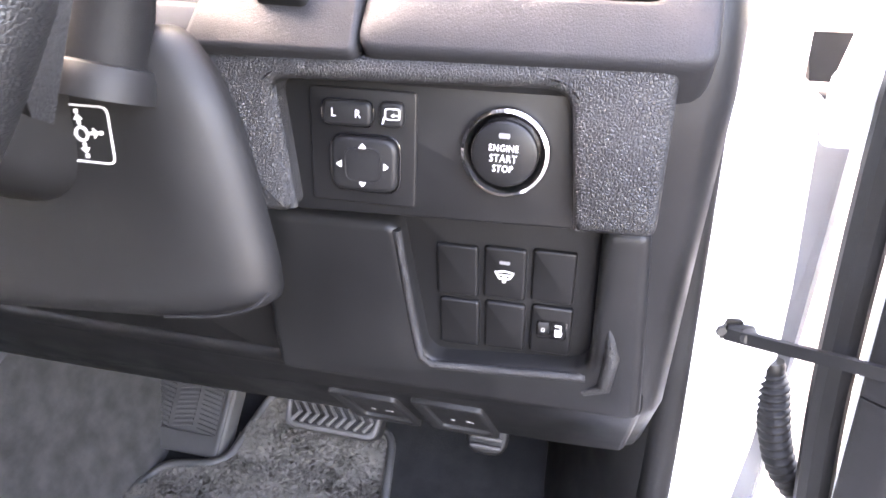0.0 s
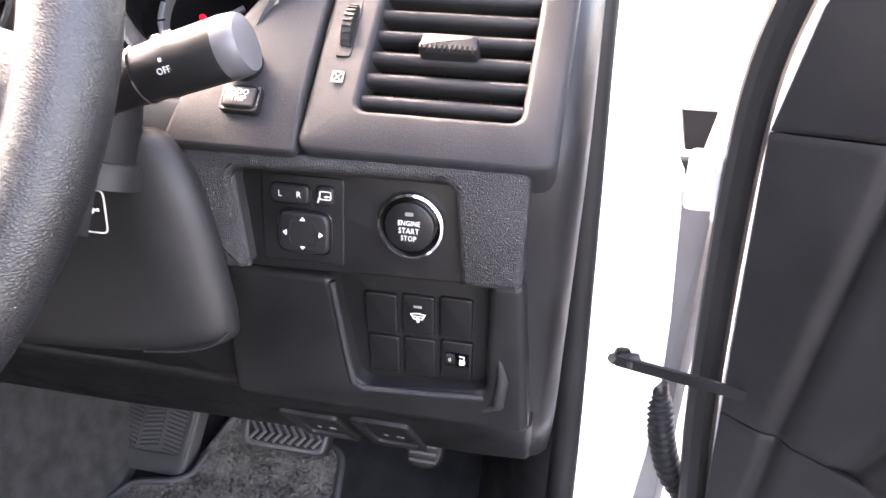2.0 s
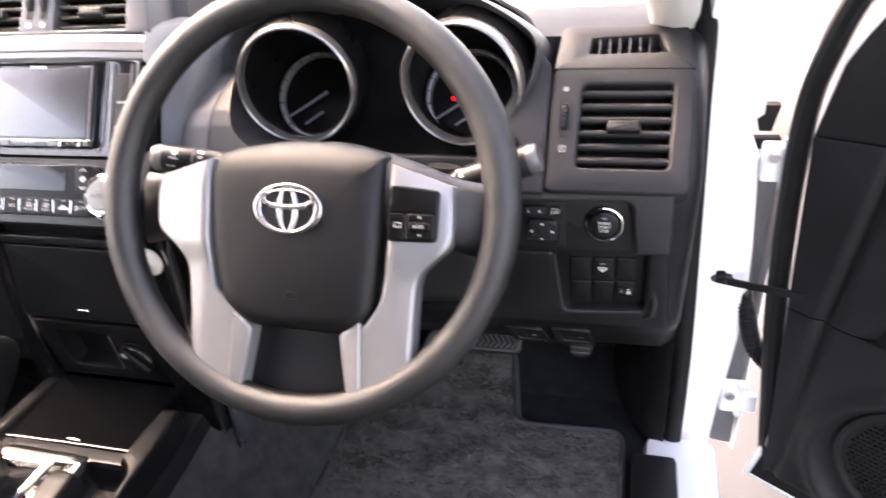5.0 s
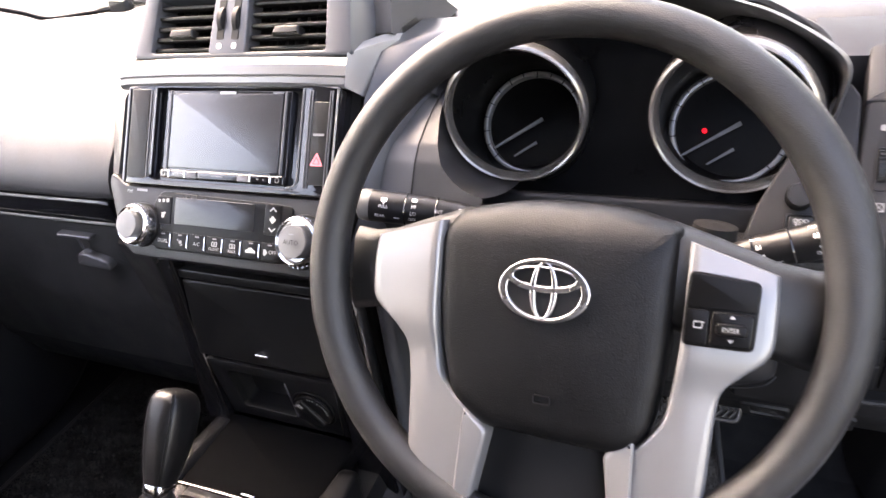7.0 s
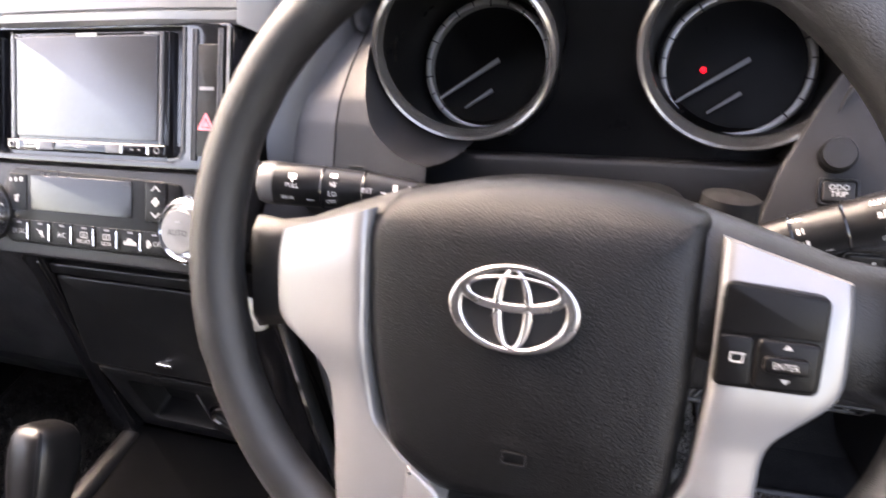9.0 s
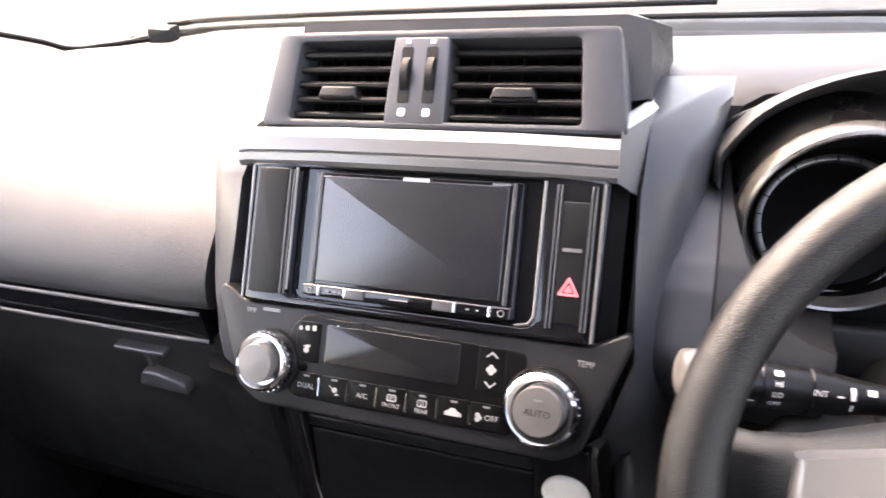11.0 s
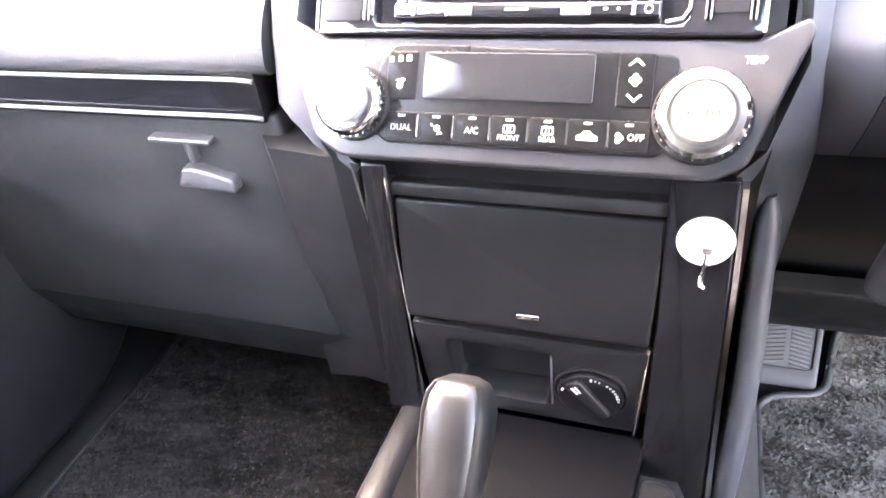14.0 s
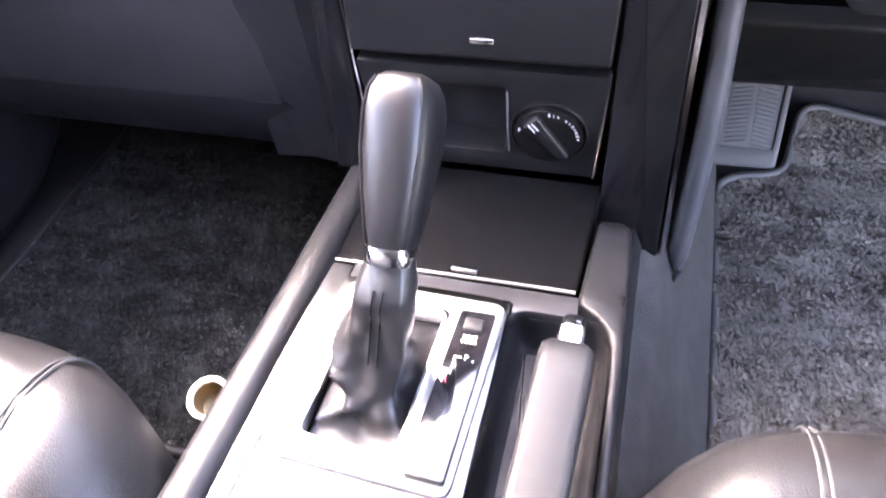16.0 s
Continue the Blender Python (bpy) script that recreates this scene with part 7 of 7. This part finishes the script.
for s in (-1, 1):
    seam = []
    for w, a, b, dv in ((0.002, 0.027, 0.029, 0.0), (0.012, 0.030, 0.033, 0.0), (0.035, 0.036, 0.041, 0.001), (0.060, 0.0405, 0.047, 0.002), (0.082, 0.0405, 0.048, 0.002), (0.094, 0.037, 0.044, 0.001), (0.101, 0.030, 0.036, 0.0)):
        seam.append(LMx @ Vector((s * 0.37 * a * 1.14, -(b / 2 - 0.42 * a + 0.304 * a) * 1.14 + dv, w)))
    part("knob_seam", Geo().tube(spline([tuple(p) for p in seam], 24), 0.0020, 6), DIAL, kn)
part("collar", Geo().loft([[LMx @ Vector((u, v, w)) for u, v in rrect(0, 0, a, b, 0.009, 5)] for w, a, b in ((-0.012, 0.026, 0.027), (-0.010, 0.0285, 0.030), (0.0, 0.0285, 0.030), (0.002, 0.026, 0.028))]), CHROME, gear, "bright chrome collar", smooth=50)
def curve(t, table):
    return float(np.interp(t, [a for a, b in table], [b for a, b in table]))
rows, nb = [], 72
top_pt = base - lean * 0.003
for k in range(45):
    t = k / 44
    z = curve(t, [(0, top_pt.z), (0.12, 0.900), (0.62, 0.833), (0.80, 0.812), (0.92, 0.801), (1, 0.7965)])
    cx = curve(t, [(0, top_pt.x), (0.12, -0.4225), (0.5, -0.4300), (0.75, -0.4380), (1, -0.4395)])
    cy = curve(t, [(0, top_pt.y), (0.12, 0.0340), (0.5, 0.0260), (0.75, 0.0180), (1, 0.0185)])
    hx = curve(t, [(0, 0.0135), (0.05, 0.0165), (0.15, 0.0200), (0.55, 0.0205), (0.72, 0.0225), (0.85, 0.0290), (1, 0.0370)])
    hy = curve(t, [(0, 0.0135), (0.05, 0.0165), (0.15, 0.0200), (0.55, 0.0210), (0.72, 0.0270), (0.85, 0.0420), (1, 0.0580)])
    env = math.sin(math.pi * min(1.0, max(0.0, t - 0.04) * 1.03))
    row = []
    for i in range(nb):
        a = 2 * math.pi * i / nb
        sx, sy = math.cos(a), math.sin(a)
        sq = 1 / max(abs(sx), abs(sy)) ** (0.30 + 0.62 * t)
        ripple = (0.0016 * math.sin(a * 3 + t * 8.5) + 0.0009 * math.sin(a * 7 - t * 13)) * env
        # slack leather: a knee towards the passenger and the seat, tucked in below, pleats at the corners of the frame
        slack = sum(h * math.exp(-((math.atan2(math.sin(a - a0), math.cos(a - a0))) / wa) ** 2 - 1.3 * abs((t - t0 - sl * math.sin(a - a0)) / wt) ** 1.25) for a0, t0, wa, wt, h, sl in (
            (3.6, 0.54, 0.75, 0.085, 0.0155, 0.22), (3.9, 0.70, 0.80, 0.055, -0.0135, 0.20), (4.2, 0.80, 0.55, 0.050, 0.0120, -0.15), (4.7, 0.88, 0.50, 0.045, -0.0080, 0.10), (5.3, 0.80, 0.40, 0.090, 0.0060, 0.0),
            (3.0, 0.30, 0.50, 0.060, -0.0045, 0.35), (4.3, 0.36, 0.60, 0.045, -0.0040, -0.30), (0.6, 0.62, 0.8, 0.07, -0.0050, 0.2), (1.8, 0.70, 0.7, 0.06, -0.0050, 0.0)))
        pleat = 0.0022 * math.sin(a * 6 + 0.8) * max(0.0, math.sin(math.pi * (t - 0.7) / 0.3)) if t > 0.7 else 0.0
        hold = max(0.0, (t - 0.75) / 0.25)
        ripple, slack = ripple * (1 - hold), slack * (1 - hold)
        x, y = cx + sx * sq * hx + sx * (ripple + slack), cy + sy * sq * hy + sy * (ripple + slack)
        if hold:
            # the hem lies inside the frame
            x, y = min(max(x, -0.4395 - 0.0345), -0.4395 + 0.0345), min(max(y, 0.0185 - 0.0565), 0.0185 + 0.0565)
        row.append((x, y, z + pleat * (1 - hold) + 0.35 * max(0.0, slack) * (t > 0.6) * (1 - hold)))
    rows.append(row)
gt = part("gaiter", Geo().loft(rows, True, False), GAITER, gear, "creased black leather gaiter", smooth=70)
for s in (-0.003, 0.003):
    part("gaiter_stitch", Geo().tube([(r[0] + s, r[1] - 0.0008, r[2] + 0.0005) for r in [rw[int(nb * 0.76)] for rw in rows[3:24]]], 0.0008, 6), PODBLACK, gt)

# handbrake
hb = thing("handbrake", "dark grey handbrake lever with a silver release button", "handbrake", (-0.315, -0.1, 0.77))
hd = Vector((0.010, 0.20, 0.030)).normalized()
ho = Vector((-0.318, -0.192, 0.822))
HBM = Matrix.Translation(ho) @ Vector(hd).to_track_quat("Z", "Y").to_matrix().to_4x4()
part("grip", Geo().loft([[HBM @ Vector((u, v, w)) for u, v in rrect(0, 0, a, b, 0.0065, 5)] for w, a, b in ((-0.15, 0.026, 0.026), (-0.05, 0.030, 0.030), (0.05, 0.034, 0.033), (0.15, 0.035, 0.034), (0.215, 0.035, 0.034), (0.226, 0.033, 0.032), (0.230, 0.026, 0.026))]), GRIP, hb, "dark silver-grey handbrake grip", smooth=50)
part("release_button", Geo().loft([[HBM @ Vector((u, v, w)) for u, v in rrect(0, 0, a, b, 0.004, 4)] for w, a, b in ((0.226, 0.0175, 0.0165), (0.242, 0.0170, 0.0160), (0.250, 0.0150, 0.0140), (0.2525, 0.0110, 0.0100))]), CHROME, hb, "bright release button", smooth=40)
part("lever", Geo().tube([HBM @ Vector((0, 0, -0.10)), HBM @ Vector((0, -0.004, -0.20))], 0.012, 10), RUBBER, hb)

# power socket beside the console, on the passenger's side
sock = thing("power_socket", "small round socket with a white rim and brass inside", "power socket", (-0.575, -0.02, 0.70))
SKM = axis((-0.572, -0.012, 0.775), (0.1, -0.25, 1.0))
part("tube", Geo().lathe([(0.0125, -0.06), (0.0150, -0.05), (0.0155, -0.006), (0.0150, 0.0)], SKM, 28, caps=False), RUBBER, sock, "black socket body")
part("rim", Geo().lathe([(0.0170, -0.004), (0.0175, 0.000), (0.0165, 0.002), (0.0135, 0.002), (0.0130, -0.003)], SKM, 32, caps=False), IVORY, sock, "white rim")
part("liner", Geo().lathe([(0.0130, -0.002), (0.0125, -0.022), (0.0, -0.0225)], SKM, 28, caps=False), BRASS, sock, "brass liner")
part("bracket", Geo().box((-0.560, -0.012, 0.735), (0.024, 0.03, 0.03), None, 0.004), PLASTIC, sock)

# ---- pedals ----
brk = thing("brake_pedal", "wide black rubber brake pedal with chevron ribs", "pedal", (0.125, 0.5, 0.64))
BPM = face((0.120, 0.508, 0.722), 40) @ Matrix.Diagonal((0.85, 0.85, 1, 1))
pad = part("pad", Geo().slab(rpoly([(-0.058, -0.026), (0.058, -0.026), (0.062, 0.028), (-0.062, 0.028)], 0.014), -0.012, 0.004, BPM, 0.005), RUBBER, brk, "black rubber pedal pad")
part("pad_rim", Geo().ring(rpoly([(-0.056, -0.024), (0.056, -0.024), (0.060, 0.026), (-0.060, 0.026)], 0.012, 4), rpoly([(-0.050, -0.018), (0.050, -0.018), (0.054, 0.020), (-0.054, 0.020)], 0.010, 4), 0.0, 0.0068, BPM, 0.002), WORN_RUBBER, pad, "worn grey pedal rim")
g = Geo()
for i in range(9):
    u = -0.044 + i * 0.011
    g.tube([BPM @ Vector(p) for p in ((u - 0.0045, -0.016, 0.0052), (u + 0.0045, -0.005, 0.0052), (u - 0.0045, 0.006, 0.0052), (u + 0.0045, 0.017, 0.0052))], 0.0022, 6)
part("pad_ribs", g, WORN_RUBBER, pad)
part("arm", Geo().tube([BPM @ Vector((0, 0.01, -0.01)), (0.125, 0.57, 0.86), (0.12, 0.60, 1.0)], 0.011, 8), RUBBER, brk)
acc = thing("accelerator_pedal", "narrow black rubber accelerator pedal", "pedal", (0.262, 0.6, 0.58))
APM = face((0.264, 0.586, 0.682), 36)
ap = part("pad", Geo().slab(rpoly([(-0.022, -0.040), (0.022, -0.040), (0.026, 0.06), (-0.026, 0.06)], 0.018), -0.010, 0.004, APM, 0.005), RUBBER, acc, "worn rubber pad")
g = Geo()
for i in range(10):
    g.slab(rrect(0, -0.031 + i * 0.009, 0.034, 0.0045, 0.002, 2), 0.0, 0.0065, APM, 0.0015)
part("pad_ribs", g, WORN_RUBBER, ap)
part("arm", Geo().tube([APM @ Vector((0, 0.03, -0.01)), (0.265, 0.68, 0.80), (0.265, 0.68, 0.95)], 0.009, 8), RUBBER, acc)
fr_ = thing("footrest", "ribbed black rubber footrest by the centre tunnel", "footrest", (-0.125, 0.52, 0.55))
FM = face((-0.140, 0.625, 0.590), 40) @ Matrix.Diagonal((1.15, 0.62, 1, 1))
fp = part("pad", Geo().slab(rpoly([(-0.058, -0.105), (0.052, -0.105), (0.056, 0.115), (-0.056, 0.115)], 0.012), -0.03, 0.0, FM, 0.006), WORN_RUBBER, fr_, "black rubber footrest pad")
part("pad_border", Geo().ring(rpoly([(-0.056, -0.103), (0.050, -0.103), (0.054, 0.113), (-0.054, 0.113)], 0.010, 3), rpoly([(-0.050, -0.060), (0.044, -0.060), (0.047, 0.106), (-0.047, 0.106)], 0.008, 3), 0.0, 0.004, FM, 0.002), WORN_RUBBER, fp)
g = Geo()
for i in range(3):
    for j in range(16):
        u, v = -0.030 + i * 0.030, -0.052 + j * 0.0098
        g.tube([FM @ Vector((u - 0.012, v, 0.001)), FM @ Vector((u + 0.012, v + (0.008 if i % 2 else -0.008), 0.001))], 0.0018, 5)
part("pad_ribs", g, WORN_RUBBER, fp)

# ---- floor mats ----
def mat_thing(name, label, outline, z, slope, pile, wave):
    """A carpet mat: base, edge binding and cut pile standing on it."""
    m = thing(name, label, "floor mat", (sum(p[0] for p in outline) / len(outline), sum(p[1] for p in outline) / len(outline), z))
    lift = lambda x, y: z + 0.006 + slope(x, y) + wave * (math.sin(y * 92 + 2.2 * noise.noise((x * 5, y * 5, 2.0)) + x * 3) + 0.7 * noise.noise((x * 9, y * 26, 0.5)))
    poly = rpoly(outline, 0.03, 6)
    pts = [(x, y, lift(x, y)) for x, y in poly]
    g = Geo()
    n = len(pts)
    xs, ys = [p[0] for p in poly], [p[1] for p in poly]
    c = ((min(xs) + max(xs)) / 2, (min(ys) + max(ys)) / 2)
    part("binding", Geo().tube(pts, 0.0055, 8, closed=True), WORN_RUBBER if pile is PILE else RUBBER, m, "stitched edge binding", smooth=60)
    def inside(x, y):
        k = False
        for i in range(n):
            (x1, y1), (x2, y2) = poly[i], poly[i - 1]
            if (y1 > y) != (y2 > y) and x < (x2 - x1) * (y - y1) / (y2 - y1) + x1:
                k = not k
        return k
    step = 0.01
    grid, quads = {}, []
    nx, ny = int((max(xs) - min(xs)) / step) + 1, int((max(ys) - min(ys)) / step) + 1
    v = []
    for i in range(nx):
        for j in range(ny):
            x, y = min(xs) + (i + 0.5) * step, min(ys) + (j + 0.5) * step
            if inside(x, y):
                k = len(v)
                h = step / 2
                v += [(x + a * h, y + b * h, lift(x + a * h, y + b * h)) for a, b in ((-1, -1), (1, -1), (1, 1), (-1, 1))]
                quads.append((k, k + 1, k + 2, k + 3))
    part("base", Geo().add(v, quads), pile, m)
    rnd = random.Random(11)
    v, f = [], []
    area = (max(xs) - min(xs)) * (max(ys) - min(ys))
    for _ in range(int(area * 210000)):
        x, y = rnd.uniform(min(xs), max(xs)), rnd.uniform(min(ys), max(ys))
        if not inside(x, y):
            continue
        wv = noise.noise((x * 22, y * 34, 0.3)) + 0.5 * noise.noise((x * 60, y * 60, 1.3))
        hgt = 0.0024 + 0.0012 * wv
        a = rnd.uniform(0, math.pi)
        dx, dy = math.cos(a) * 0.0019, math.sin(a) * 0.0019
        lx, ly = 0.003 * wv + rnd.uniform(-0.004, 0.004), -0.003 * wv + rnd.uniform(-0.004, 0.004)
        zz = lift(x, y)
        k = len(v)
        v += [(x - dx, y - dy, zz), (x + dx, y + dy, zz), (x + dx * 0.7 + lx, y + dy * 0.7 + ly, zz + hgt), (x - dx * 0.7 + lx, y - dy * 0.7 + ly, zz + hgt)]
        f.append((k, k + 1, k + 2, k + 3))
    part("carpet_tuft", Geo().add(v, f), pile, m, "worn charcoal cut pile", kind="stuff")
    return m
toe = lambda x, y: max(0.0, y - 0.56) * 0.32
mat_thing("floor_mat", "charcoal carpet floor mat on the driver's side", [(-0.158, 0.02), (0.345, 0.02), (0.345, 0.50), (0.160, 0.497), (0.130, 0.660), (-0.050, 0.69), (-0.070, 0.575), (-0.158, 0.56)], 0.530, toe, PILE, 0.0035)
mat_thing("floor_mat", "dark carpet floor mat on the passenger's side", [(-1.10, 0.02), (-0.62, 0.02), (-0.60, 0.48), (-0.72, 0.56), (-1.10, 0.56)], 0.530, toe, DARK_PILE, 0.001)

# ---- seats ----
def seat(x0, front, label):
    s = thing("seat", label, "car seat", (x0, -0.35, 0.53), group="front seats")
    W = 0.27
    rows = []
    for i in range(25):
        t = -1 + 2 * i / 24
        x = x0 + W * t
        e = abs(t)
        drop = 0.0 if e < 0.62 else 0.085 * ((e - 0.62) / 0.38) ** 1.9 - 0.012 * math.sin(math.pi * (e - 0.62) / 0.38)
        curve = 0.085 * e ** 4
        row = [(x, front - 0.50, 0.825 - drop), (x, front - 0.36, 0.825 - drop), (x, front - 0.22, 0.840 - drop), (x, front - 0.11, 0.860 - drop), (x, front - 0.05 - curve, 0.865 - drop), (x, front - 0.015 - curve, 0.853 - drop), (x, front - curve, 0.825 - drop), (x, front - 0.006 - curve, 0.74), (x, front - 0.05 - curve, 0.66), (x, front - 0.50, 0.66)]
        rows.append(row)
    cu = part("cushion", Geo().loft(rows), SEATSKIN, s, "black leather seat cushion", smooth=70)
    for u in (-0.60, 0.60):
        for k in (0.0, 0.005):
            part("seam", Geo().tube(spline([(x0 + W * u + k, front - 0.40, 0.8270), (x0 + W * u + k, front - 0.22, 0.8415), (x0 + W * u + k, front - 0.11, 0.8615), (x0 + W * u + k, front - 0.062, 0.8655), (x0 + W * u + k, front - 0.0265, 0.8530), (x0 + W * u + k, front - 0.0112, 0.8250), (x0 + W * u + k, front - 0.0150, 0.775)], 16), 0.0011, 6), STITCH, cu)
    part("cross_seam", Geo().tube([(x0 + W * t, front - 0.16, 0.8515) for t in (-0.58, 0, 0.58)], 0.0012, 6), RUBBER, cu)
    part("backrest", Geo().loft([[(x0 + u, y + v, z) for u, v in rrect(0, 0, a, 0.12, 0.05, 6)] for z, y, a in ((0.78, front - 0.58, 0.50), (0.95, front - 0.62, 0.54), (1.20, front - 0.68, 0.52), (1.38, front - 0.73, 0.40), (1.42, front - 0.74, 0.30))]), SEATSKIN, s, "black leather backrest", smooth=70)
    part("headrest", Geo().loft([[(x0 + u, front - 0.76 + v, z) for u, v in rrect(0, 0, a, 0.09, 0.04, 6)] for z, a in ((1.45, 0.20), (1.50, 0.26), (1.60, 0.26), (1.65, 0.18))]), SEATSKIN, s, smooth=70)
    part("seat_base", Geo().box((x0, front - 0.28, 0.60), (0.44, 0.42, 0.13), None, 0.01), PLASTIC, s, "black seat base")
    return s
seat(-0.005, 0.035, "black leather driver's seat with stitched seams")
seat(-0.805, -0.015, "black leather passenger's seat with stitched seams")
